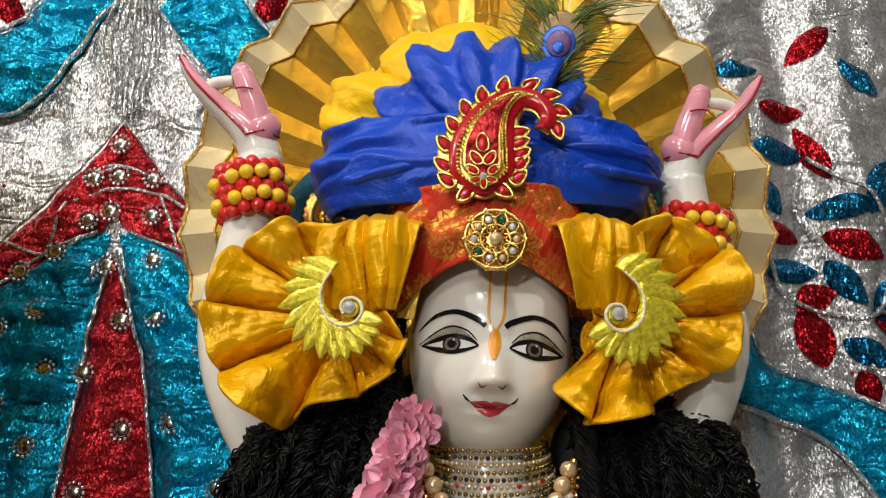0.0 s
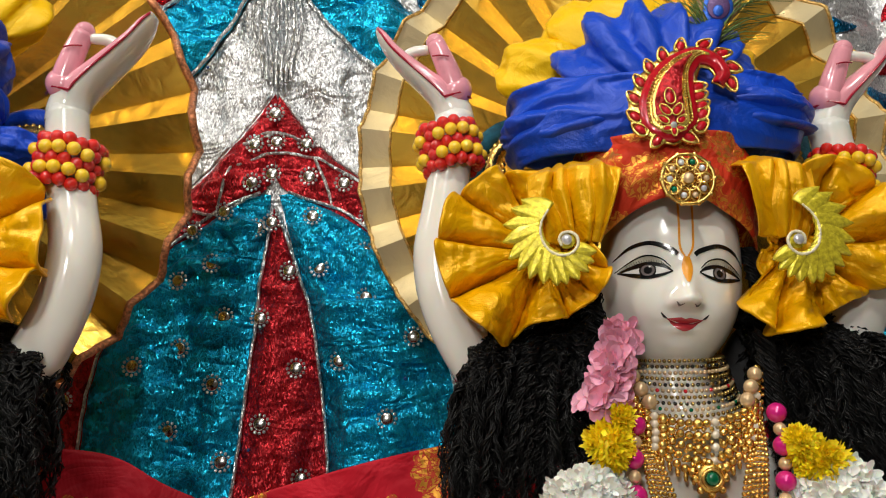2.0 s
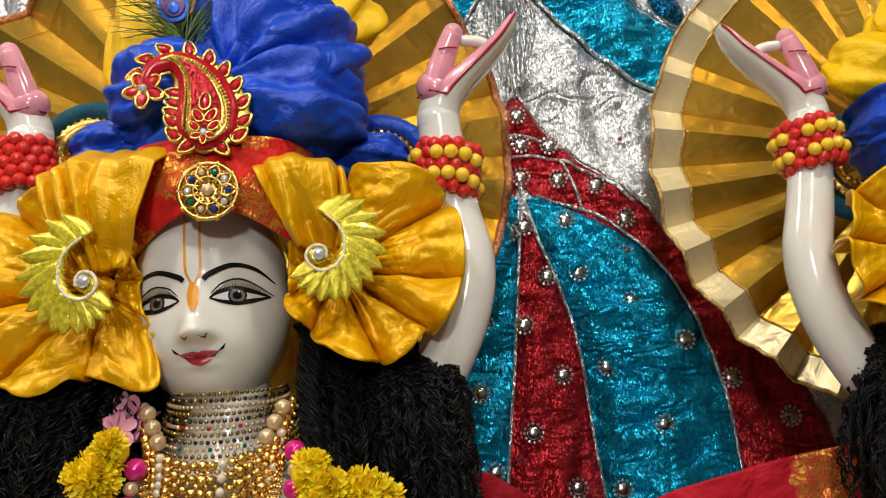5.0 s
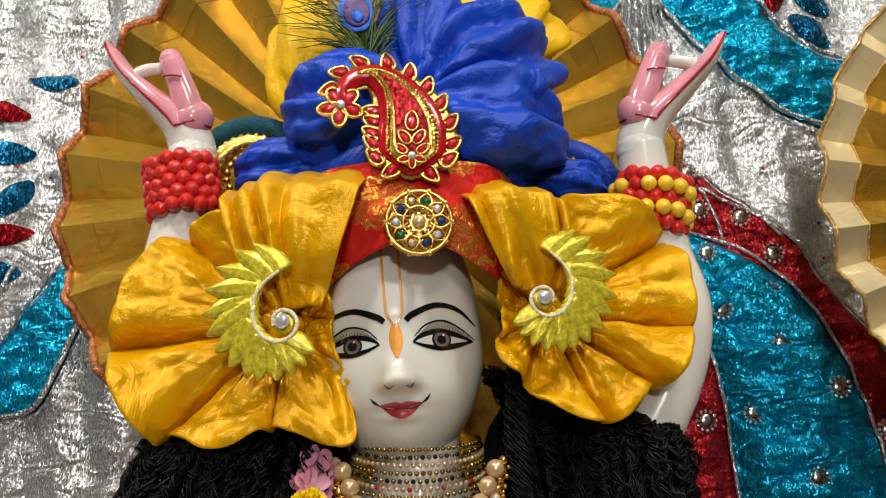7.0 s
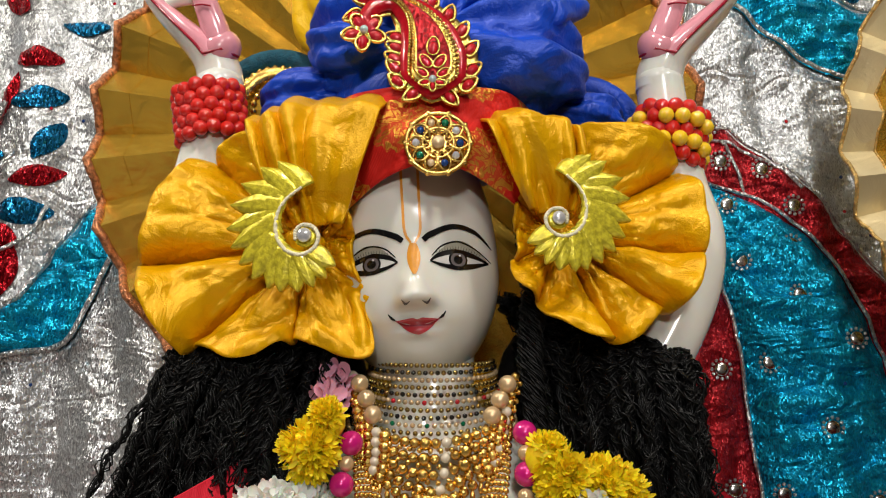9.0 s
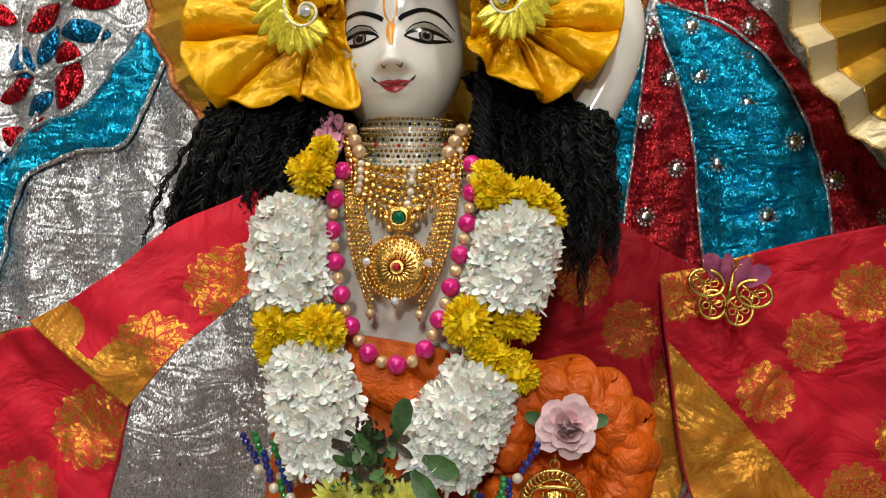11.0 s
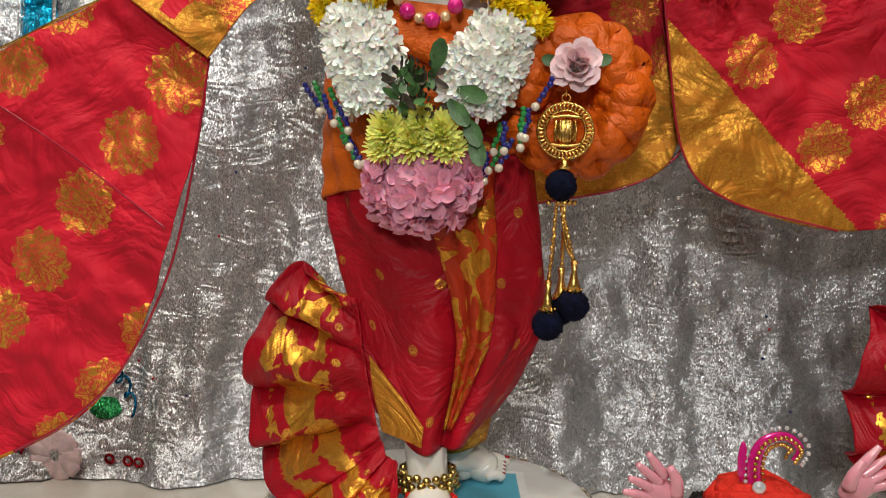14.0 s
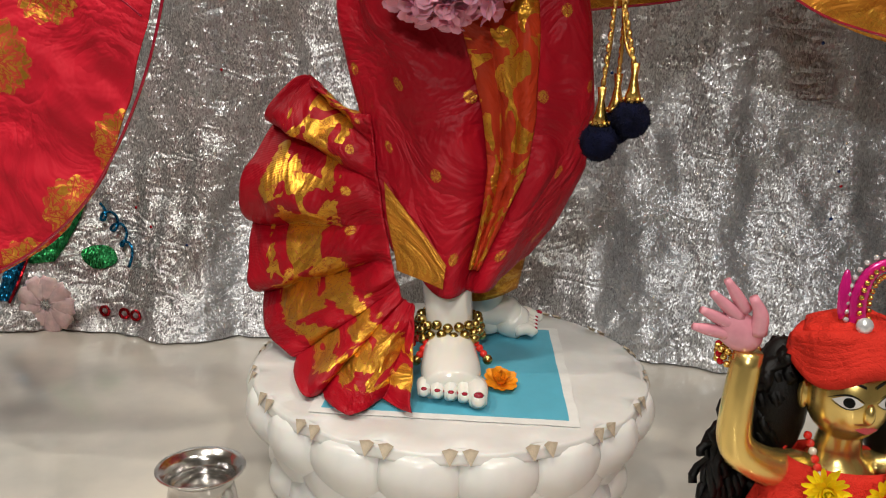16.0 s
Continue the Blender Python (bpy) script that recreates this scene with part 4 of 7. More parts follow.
    # raised arms with upturned palms, the first finger bent to the thumb
    for sx in (-1, 1):
        dx, dz, dy = ARMS[(spot["side"], sx)]
        pt = lambda o, y, z: Vector((sx * (0.1425 + dx + o), dy + y, 0.8415 + dz + z))
        tube(bm, [(sx * 0.050, 0.014, 0.600), (sx * (0.092 + dx), 0.012, 0.620), (sx * (0.126 + dx), 0.006, 0.655), (sx * (0.150 + dx), 0.002, 0.698), (sx * (0.1575 + dx), 0.0, 0.737 + dz * 0.5), tuple(pt(0.009, 0, -0.068)), tuple(pt(0.003, 0, -0.030)), tuple(pt(0, 0, 0.002))],
             [0.021, 0.020, 0.0185, 0.0175, 0.0168, 0.0158, 0.0146, 0.0140], 24, n=40)
        secs = [(0, 0, -0.008, 0.0141, 0.0138), (0.001, 0, 0.004, 0.0139, 0.0142), (0.0065, 0, 0.0145, 0.0122, 0.0165), (0.018, 0, 0.0255, 0.0090, 0.0175), (0.031, 0, 0.0378, 0.0072, 0.0168),
                (0.043, 0, 0.0505, 0.0057, 0.0150), (0.051, 0, 0.0625, 0.0044, 0.0122), (0.0558, 0, 0.0705, 0.0020, 0.0070)]
        rings = loft(bm, [(*pt(*q[:3]), *q[3:]) for q in secs], 24, 36, 0, 98.0, 1, sx)
        edge = [rings[k][7].co + Vector((0, -0.0004, 0)) for k in range(9, 36)]
        tube(bm, [pt(-0.0125, -0.007, 0.0115), pt(-0.004, -0.0155, 0.0130)] + edge, 0.0009, 6, 2)
        # cuts between the fingers
        for q in (9, 3):
            tube(bm, [rings[k][0].co.lerp(rings[k][6 if q == 3 else 18].co, 0.42) + Vector((0, -0.0012 if q == 3 else 0.0012, 0.0012)) for k in range(24, 36)], 0.0005, 5, 2)
        # thumb with its mound, and the bent first finger
        ball(bm, pt(-0.0008, -0.0060, 0.0172), 1, 20, 14, 1, (0.0132, 0.0115, 0.0112), pose(0, 0, 0, 0, sx * 40, 0))
        tube(bm, [pt(-0.0005, -0.0080, 0.0190), pt(0.0025, -0.0095, 0.0285), pt(0.0075, -0.0110, 0.0415), pt(0.0125, -0.0115, 0.0535)], [0.0088, 0.0086, 0.0077, 0.0070], 18, 1, n=14)
        ball(bm, pt(0.0128, -0.0115, 0.0540), 0.0070, 14, 10, 1)
        tube(bm, [pt(0.0030, -0.0200, 0.0390), pt(0.0085, -0.0197, 0.0402), pt(0.0150, -0.0180, 0.0405)], 0.0006, 5, 2, n=8)
        tube(bm, [pt(0.0370, -0.0075, 0.0435), pt(0.0290, -0.0100, 0.0478), pt(0.0180, -0.0110, 0.0490)], [0.0046, 0.0040, 0.0036], 12, n=10)
    ob = part("statue", bm, [MARBLE, PINK, RED_LINE, BLACK_PAINT, GREY_PAINT, OCHRE, EYE_WHITE, LIP, LID_PAINT])
    ob.matrix_basis = Matrix.Translation(spot["at"])
    return tagged(ob, "white marble statue with raised arms, painted face and pink palms", "statue", "pair of altar statues")


def at(spot, x=0, y=0, z=0):
    return Matrix.Translation(spot["at"] + Vector((x, y, z)))


def head_at(spot):
    """Where things that sit on the head go."""
    return Matrix.Translation(spot["at"] + NECK) @ pose(0, 0, 0, 0, spot["roll"], spot["yaw"]) @ Matrix.Translation(-NECK)


def fan(spot):
    x, y, z, r = spot["fan"]
    t = thing("pleated_fan", at(spot, x, y, z), "round pleated gold satin fan standing behind the statue's turban", "fan", "pleated halo fans")
    n = 26
    rng = random.Random(3)
    jit = [rng.uniform(-0.2, 0.2) for _ in range(2 * n)]

    def fold(a, rad):
        s = a / (2 * math.pi) * 2 * n
        k = int(s) % (2 * n)
        f = s - int(s)
        w = [((i % 2) - 0.5) * (0.022 + 0.006 * jit[i % (2 * n)]) for i in (k, k + 1)]
        return (w[0] + (w[1] - w[0]) * f) * min(1, rad / r)

    def sheet(bm, r0, r1, off, steps):
        def f(u, v):
            s = u * 2 * n
            k = int(round(s))
            a = 2 * math.pi * (k + (0.16 * jit[k % (2 * n)])) / (2 * n)
            rad = r0 + (r1 - r0) * v
            return Vector((rad * math.sin(a), fold(2 * math.pi * (k % (2 * n)) / (2 * n) + 1e-6, rad) - off, rad * math.cos(a)))
        surf(bm, f, 2 * n, steps, wrap=True)

    bm = B()
    sheet(bm, 0.012, r - 0.026, 0, 6)
    part("pleats", bm, GOLD_SATIN, t, smooth=False, solid=0.0012)
    bm = B()
    sheet(bm, r - 0.026, r, 0.0006, 2)
    part("border", bm, PALE_SATIN if spot["side"] > 0 else GOLD_SATIN, t, "pale gold satin border", smooth=False, solid=0.0016)
    for rad, rr in ((r, 0.0017), (r - 0.026, 0.0010))[:2 if spot["side"] > 0 else 1]:
        bm = B()
        pts = []
        for k in range(2 * n + 1):
            a = 2 * math.pi * (k + 0.16 * jit[k % (2 * n)]) / (2 * n)
            pts.append(Vector((rad * math.sin(a), fold(2 * math.pi * (k % (2 * n)) / (2 * n) + 1e-6, rad) - 0.0018, rad * math.cos(a))))
        fine = []
        for p, q in zip(pts, pts[1:]):
            for j in range(4):
                fine.append(p.lerp(q, j / 4) + Vector((0.0006 * math.sin(j * 2 + p.x * 900), 0, 0.0006 * math.cos(j * 3 + p.z * 700))))
        if spot["side"] < 0 and rad == r:
            rr = 0.0033
        tube(bm, fine, rr, 6)
        part("braid", bm, COPPER_BRAID if spot["side"] < 0 else BRAID, t, "sequinned edge braid")
    # rod that holds the fan up, hidden behind the statue
    bm = B()
    tube(bm, [(-x, 0.014, 0.02), (-x, 0.014, -z * 0.5), (-x, 0.014, 0.001 - z)], 0.003, 8)
    part("support_rod", bm, BRASS, t)
    return t


def puff(bm, c, r, pole, n=9, amp=0.10, seed=0.0, nu=72, nv=36, mi=0, sharp=1.0):
    """A gathered bag of cloth, pleated from a pinch at pole."""
    pole = Vector(pole).normalized()
    rot = Vector((0, 0, 1)).rotation_difference(pole).to_matrix()

    def f(u, v):
        a, b = 2 * math.pi * u, math.pi * v
        d = rot @ Vector((math.sin(b) * math.cos(a), math.sin(b) * math.sin(a), math.cos(b)))
        w = math.sin(n * a + 1.7 * math.sin(2 * a + seed) + 2.2 * nz(2 * math.cos(a), 2 * math.sin(a), seed + v * 1.5))
        w = math.copysign(abs(w) ** sharp, w)
        k = 1 + amp * w * math.sin(b) ** 0.7 + 0.10 * nz(d.x * 2 + seed, d.y * 2, d.z * 2)
        k += 0.018 * math.sin(2.3 * n * a + 6 * nz(d.x * 3, d.y * 3, d.z * 3 + seed))
        return Vector((c[0] + r[0] * d.x * k, c[1] + r[1] * d.y * k, c[2] + r[2] * d.z * k))

    surf(bm, f, nu, nv, mi, wrap=True)


# pleated cloth over the band: inner and outer edge and height, at the top and at the knot
DRAPES = {(1, -1): ((0.036, 0.094, 0.786), (0.052, 0.088, 0.732)), (1, 1): ((0.034, 0.082, 0.786), (0.046, 0.080, 0.732)),
          (-1, -1): ((0.024, 0.104, 0.800), (0.047, 0.076, 0.728)), (-1, 1): ((0.022, 0.074, 0.790), (0.050, 0.074, 0.736))}


def turban(spot):
    s = spot["side"]
    t = thing("turban", head_at(spot), "blue silk turban over an orange brocade band with yellow silk behind", "turban", "wrapped turbans")
    # red brocade band round the brow
    bm = B()

    def band(u, v):
        a = (u - 0.5) * math.radians(240)
        x = 0.060 * math.sin(a)
        low = 0.760 - 8.5 * x * x if abs(a) < 1.57 else 0.760 - 8.5 * 0.0036
        fold = 0.0022 * math.sin(v * 15 + 5 * abs(x) * 30 * (1 if x > 0 else 0.8)) + 0.002 * nz(x * 50, v * 4, 1)
        r = 1 + 0.10 * math.sin(math.pi * min(1, v * 1.1)) + fold * 12
        return Vector((x * r, -0.0555 * math.cos(a) * r - 0.002, low + (0.806 - low) * v))

    surf(bm, band, 80, 26, uv=lambda u, v: (u * 0.24, v * 0.05))
    part("brow_band", bm, BAND if s > 0 else RED_BAND, t, "orange-red brocade brow band" if s > 0 else "red and gold brocade brow band", solid=0.0015)
    bm = B()
    ball(bm, (0, 0.006, 0.815), 1, 32, 16, 0, (0.064, 0.052, 0.050))
    part("crown_lining", bm, BLUE, t)
    # yellow pleated cloth from the top of the band to the side knots
    for sx in (-1, 1):
        (o0, o1, z0), (p0, p1, z1) = DRAPES[(s, sx)]
        seed = 2.3 * sx + s

        def drape(u, v):
            o = (o0 + (o1 - o0) * u) * (1 - v) + (p0 + (p1 - p0) * u) * v
            o += 0.006 * math.sin(math.pi * v) * (u - 0.2)
            z = z0 + (z1 - z0) * v + 0.006 * (1 - v) * math.sin(math.pi * u) + 0.003 * nz(u * 4, seed, 1) * (1 - v)
            ph = math.pi * (3.1 * u + 0.7 * math.sin(4 * u + seed) + 0.9 * v * (1 - u) + 0.8 * nz(u * 3, v * 1.5, seed))
            y = -0.060 + 0.30 * max(0, o - 0.030) - 0.011 * math.sin(math.pi * min(1, v * 0.9 + 0.1)) - (0.006 + 0.006 * nz(u * 5, seed, 4)) * abs(math.sin(ph)) ** 1.3
            y -= 0.0024 * abs(math.sin(1.9 * ph + 3 * v)) * (0.3 + 0.7 * nz(u * 6, v * 3, seed + 5)) + 0.005 * nz(o * 50, z * 22, seed)
            y += 0.022 * (1 - 5 * v) if v < 0.2 else 0.0
            return Vector((sx * o, y, z))

        bm = B()
        surf(bm, drape, 90, 40)
        part("yellow_drape", bm, YELLOW, t, "pleated marigold silk drawn down to the side knot", solid=0.0014)
    # blue cloth: two wings and a pleated crown
    if s > 0:
        shapes = [((-0.052, 0.000, 0.826), (0.054, 0.044, 0.026), (0.8, -0.45, 0.1), 6, 0.12), ((0.054, 0.000, 0.828), (0.054, 0.044, 0.028), (-0.8, -0.45, 0.1), 7, 0.12),
                  ((0.0, 0.000, 0.866), (0.068, 0.042, 0.054), (0.12, -1.0, -0.75), 13, 0.12)]
    else:
        shapes = [((-0.038, -0.012, 0.849), (0.037, 0.034, 0.037), (0.85, -0.45, -0.15), 7, 0.12), ((0.040, -0.006, 0.836), (0.046, 0.048, 0.042), (-0.85, -0.40, 0.1), 7, 0.13),
                  ((0.040, 0.000, 0.876), (0.047, 0.044, 0.046), (-0.75, -0.5, -0.45), 8, 0.13), ((0.008, 0.010, 0.897), (0.052, 0.034, 0.046), (-0.1, -0.7, -0.9), 9, 0.12),
                  ((-0.074, 0.012, 0.822), (0.032, 0.028, 0.020), (0.9, -0.3, 0.1), 5, 0.10), ((0.088, 0.016, 0.812), (0.028, 0.026, 0.018), (-0.9, -0.3, 0.1), 5, 0.10)]
    if s > 0:
        bm = B()

        def wrap(u, v):
            a = (u - 0.5) * math.radians(230)
            x = math.sin(a)
            prof = 0.84 + 0.16 * math.sin(math.pi * (0.05 + 0.80 * v)) ** 0.7
            lines = -0.10 * abs(math.sin(v * 9 + 4.5 * abs(x) * (1.3 if x > 0 else 0.9) + 2.4 * nz(x * 3, v * 3, 2))) ** 0.7 * (0.15 + 0.85 * v) * min(1, 2.5 * abs(x) + 0.35) + 0.05
            r = prof * (1 + lines) + 0.02 * nz(x * 5, v * 6, 4)
            cy = math.copysign(abs(math.cos(a)) ** 0.62, math.cos(a))
            return Vector((0.104 * x * r, 0.010 - 0.060 * cy * r, 0.7955 + 0.056 * v + 0.004 * abs(x)))

        surf(bm, wrap, 120, 40)
        part("lower_wrap", bm, BLUE, t, "folded royal blue silk band", solid=0.0015)
    for k, (c, r, p, n, a) in enumerate(shapes):
        bm = B()
        puff(bm, c, r, p, n, a, 1.3 * k + s, 120, 60, 0, 0.75)
        part("blue_wrap", bm, BLUE, t, "pleated royal blue silk")
    if s > 0:
        backs = [((-0.068, 0.032, 0.888), (0.040, 0.024, 0.032), (0.8, -0.5, -0.4), 4), ((-0.010, 0.034, 0.918), (0.060, 0.022, 0.036), (0.2, -0.6, -1), 7), ((0.060, 0.032, 0.880), (0.030, 0.022, 0.036), (-0.6, -0.5, -0.6), 4)]
    else:
        backs = [((-0.062, 0.028, 0.905), (0.030, 0.024, 0.052), (0.5, -0.4, -0.9), 4), ((0.045, 0.034, 0.925), (0.055, 0.022, 0.034), (-0.2, -0.6, -1), 7), ((-0.02, 0.034, 0.930), (0.045, 0.020, 0.03), (0.2, -0.6, -1), 5)]
    for k, (c, r, p, n) in enumerate(backs):
        bm = B()
        puff(bm, c, r, p, n, 0.10, 4 + 1.1 * k)
        part("yellow_wrap", bm, LEMON, t, "bright yellow silk behind the blue")
    return t


def side_crest(spot):
    """Round velvet and gold crest behind the turban."""
    t = thing("headdress_crest", head_at(spot), "teal velvet and gold crest behind the turban", "headdress", "velvet crests")
    for sx in (-1, 1):
        bm = B()
        c = Vector((sx * 0.092, 0.045, 0.815) if spot["side"] > 0 else (sx * 0.098 - 0.004, 0.038, 0.828 if sx < 0 else 0.812))
        torus(bm, c, 0.036, 0.007, "Y", 40, 10)
        part("velvet_rim", bm, BLUE if spot["side"] < 0 and sx > 0 else TEAL_VELVET, t)
        bm = B()
        for ring, rr in ((0.027, 0.0026), (0.021, 0.0020), (0.015, 0.0026)):
            m = int(ring * 2 * math.pi / (rr * 1.9))
            for k in range(m):
                a = 2 * math.pi * k / m
                ball(bm, c + Vector((ring * math.cos(a), -0.006, ring * math.sin(a))), rr, 6, 4)
        torus(bm, c + Vector((0, -0.003, 0)), 0.024, 0.006, "Y", 30, 6)
        part("gold_filigree", bm, GOLD, t)
    return t


# outline of each rosette: knot (outwards, height), reach by direction (0 outwards, 90 up), pleats
ROSETTES = {(1, -1): ((0.084, 0.732), [(0, 0.072), (30, 0.071), (58, 0.064), (90, 0.050), (135, 0.030), (180, 0.026), (203, 0.042), (240, 0.046), (270, 0.048), (301, 0.070), (330, 0.073)], 11),
            (1, 1): ((0.079, 0.730), [(12, 0.066), (45, 0.066), (64, 0.064), (90, 0.048), (135, 0.028), (180, 0.022), (210, 0.034), (230, 0.064), (246, 0.066), (275, 0.054), (298, 0.048), (342, 0.060)], 10),
            (-1, -1): ((0.068, 0.722), [(0, 0.094), (30, 0.088), (55, 0.078), (75, 0.064), (100, 0.040), (150, 0.028), (190, 0.026), (230, 0.048), (243, 0.074), (268, 0.054), (284, 0.056), (302, 0.076), (322, 0.088)], 8),
            (-1, 1): ((0.068, 0.728), [(4, 0.080), (28, 0.084), (46, 0.083), (66, 0.068), (88, 0.056), (120, 0.036), (180, 0.024), (250, 0.040), (268, 0.048), (284, 0.062), (311, 0.068), (348, 0.077)], 10)}


def rosette(spot, sx):
    """A fan bow of gathered yellow silk at the side of the turban."""
    (cx, cz), reach, n = ROSETTES[(spot["side"], sx)]
    t = thing("silk_rosette", head_at(spot) @ Matrix.Translation((sx * cx, -0.034, cz)), "gathered marigold yellow silk rosette at the turban's side", "rosette", "turban rosettes")
    bm = B()
    seed = sx * 3.1 + spot["side"] * 1.7

    def f(u, v):
        a = 2 * math.pi * u
        ph = n * a + 1.3 * math.sin(a * 2 + seed) + 1.8 * nz(2.2 * math.cos(a), 2.2 * math.sin(a), seed + 7)
        bump_ = abs(math.sin(0.5 * ph)) ** 0.8
        tall = 0.55 + 0.9 * (math.sin(12.9898 * (math.floor(ph / (2 * math.pi)) % n) + seed * 7.7) * 43758.5453 % 1.0)
        w = 1 - 2 * bump_
        R_ = around(reach, math.degrees(a))
        rad = R_ * v * (1 - 0.10 * max(0, w) ** 1.2 * v - 0.05 * (1.45 - tall) * bump_ + 0.035 * nz(5 * math.cos(a), 5 * math.sin(a), seed))
        aa = a - 0.10 * v * math.sin(ph) * (0.2 + 0.8 * v)
        amp = (0.0150 + 0.007 * nz(4 * math.cos(a), 4 * math.sin(a), seed + 3)) * (R_ / 0.068)
        y = 0.006 - 0.006 * v + 1.15 * amp * (0.9 - 2 * tall * bump_) * v ** 0.95
        y -= 0.0034 * abs(math.sin(1.5 * ph + 3 * v + seed)) * v + 0.0016 * abs(math.sin(4 * ph + 9 * v)) * v * (1 - v) * 3
        y += 0.008 * nz(5 * math.cos(a) * v + seed, 5 * math.sin(a) * v, 2.5) * v
        y += 0.004 * v * v * math.cos(a) + 0.0016 * nz(v * 13, 14 * math.cos(a), 14 * math.sin(a))
        return Vector((sx * rad * math.cos(aa), y, rad * math.sin(aa)))

    surf(bm, f, 320, 44, wrap=True)
    part("gathered_silk", bm, YELLOW, t, solid=0.0018)
    bm = B()
    puff(bm, (0, -0.006, 0), (0.010, 0.007, 0.010), (0.2, -1, 0.3), 6, 0.16, seed, 36, 18)
    part("knot", bm, YELLOW, t)
    return t


# crystal of each crescent pin: outwards, height; turn in degrees; size
PINS = {(1, -1): (0.0745, 0.7300, -4.0, 0.98), (1, 1): (0.0650, 0.7265, -18.0, 1.0), (-1, -1): (0.0630, 0.7180, -25.0, 1.08), (-1, 1): (0.0620, 0.7285, -20.0, 1.0)}


def curl_pin(spot, sx):
    """Embroidered crescent of leaves outside a beaded cord that curls round a crystal."""
    cx, cz, turn, size = PINS[(spot["side"], sx)]
    t = thing("curl_pin", head_at(spot) @ Matrix.Translation((sx * cx, -0.066, cz)) @ pose(0, 0, 0, 0, sx * turn, sx * 8) @ Matrix.Scale(size, 4), "lime and gold embroidered leaf crescent pin with a crystal", "pin", "leaf crescent pins")
    fx = lambda o, y, z: Vector((sx * o, y, z))
    path = [(0.0120, 0.0200), (0.0160, 0.0120), (0.0165, 0.0035), (0.0125, -0.0050), (0.0055, -0.0095), (-0.0020, -0.0090), (-0.0066, -0.0040), (-0.0064, 0.0020), (-0.0020, 0.0052), (0.0030, 0.0042), (0.0048, 0.0004), (0.0030, -0.0036)]
    line = spline([(o, 0, z) for o, z in path], 120)
    n, last = 14, 66
    for k in range(n):
        s_ = (k + 0.3) / n
        i = int(s_ * last)
        p, q = line[i], line[i + 1]
        d = (q - p).normalized()
        out = Vector((-d.z, 0, d.x)) * -1
        if out.dot(p - Vector((0.004, 0, 0.003))) < 0:
            out = -out
        way = (out + d * lerp_list([-0.10, 0.40, 0.65, 0.60, 0.45, 0.35], s_)).normalized()
        L = lerp_list([0.0185, 0.0250, 0.0255, 0.0215, 0.0185, 0.0150, 0.0110], s_)
        side = Vector((-way.z, 0, way.x))
        base = p - out * 0.0005
        wid = 0.0140 if k < n - 3 else 0.0105

        def leaf(u, v):
            c = base + way * L * v + side * ((u - 0.5) * wid * math.sin(math.pi * (0.36 + 0.64 * v)) ** 0.80) + d * (0.0022 * v * v)
            return fx(c.x, -0.0020 * math.sin(math.pi * u) - 0.0007 * abs(math.sin(u * 19)) - 0.0022 * (1 - v) - 0.0005 * (k % 2), c.z)

        bm = B()
        surf(bm, leaf, 10, 12)
        part("leaf", bm, LEAF_LIME, t, solid=0.0010)
        bm = B()
        tube(bm, [leaf(0, 0.15 + 0.84 * j / 8) for j in range(9)] + [leaf(1, 0.99 - 0.84 * j / 8) for j in range(9)], 0.00045, 5)
        part("leaf_cord", bm, CREAM_CORD, t)
    bm = B()
    tube(bm, [fx(p.x, -0.0050 - 0.0002 * math.sin(i * 1.9), p.z) for i, p in enumerate(line)], [0.0007, 0.0010, 0.0010, 0.0009], 8)
    part("cord", bm, CREAM_CORD, t, "cream beaded cord")
    bm = B()
    surf(bm, lambda u, v: fx(0.0054 * v * math.cos(2 * math.pi * u), -0.0030 - 0.0006 * (1 - v), 0.0052 * v * math.sin(2 * math.pi * u)), 20, 3, wrap=True)
    part("curl_ground", bm, LEAF_LIME, t, solid=0.001)
    bm = B()
    ball(bm, fx(0, -0.0058, 0), 0.0035, 14, 10, 0, (1, 0.6, 1))
    part("crystal", bm, CRYSTAL, t)
    return t


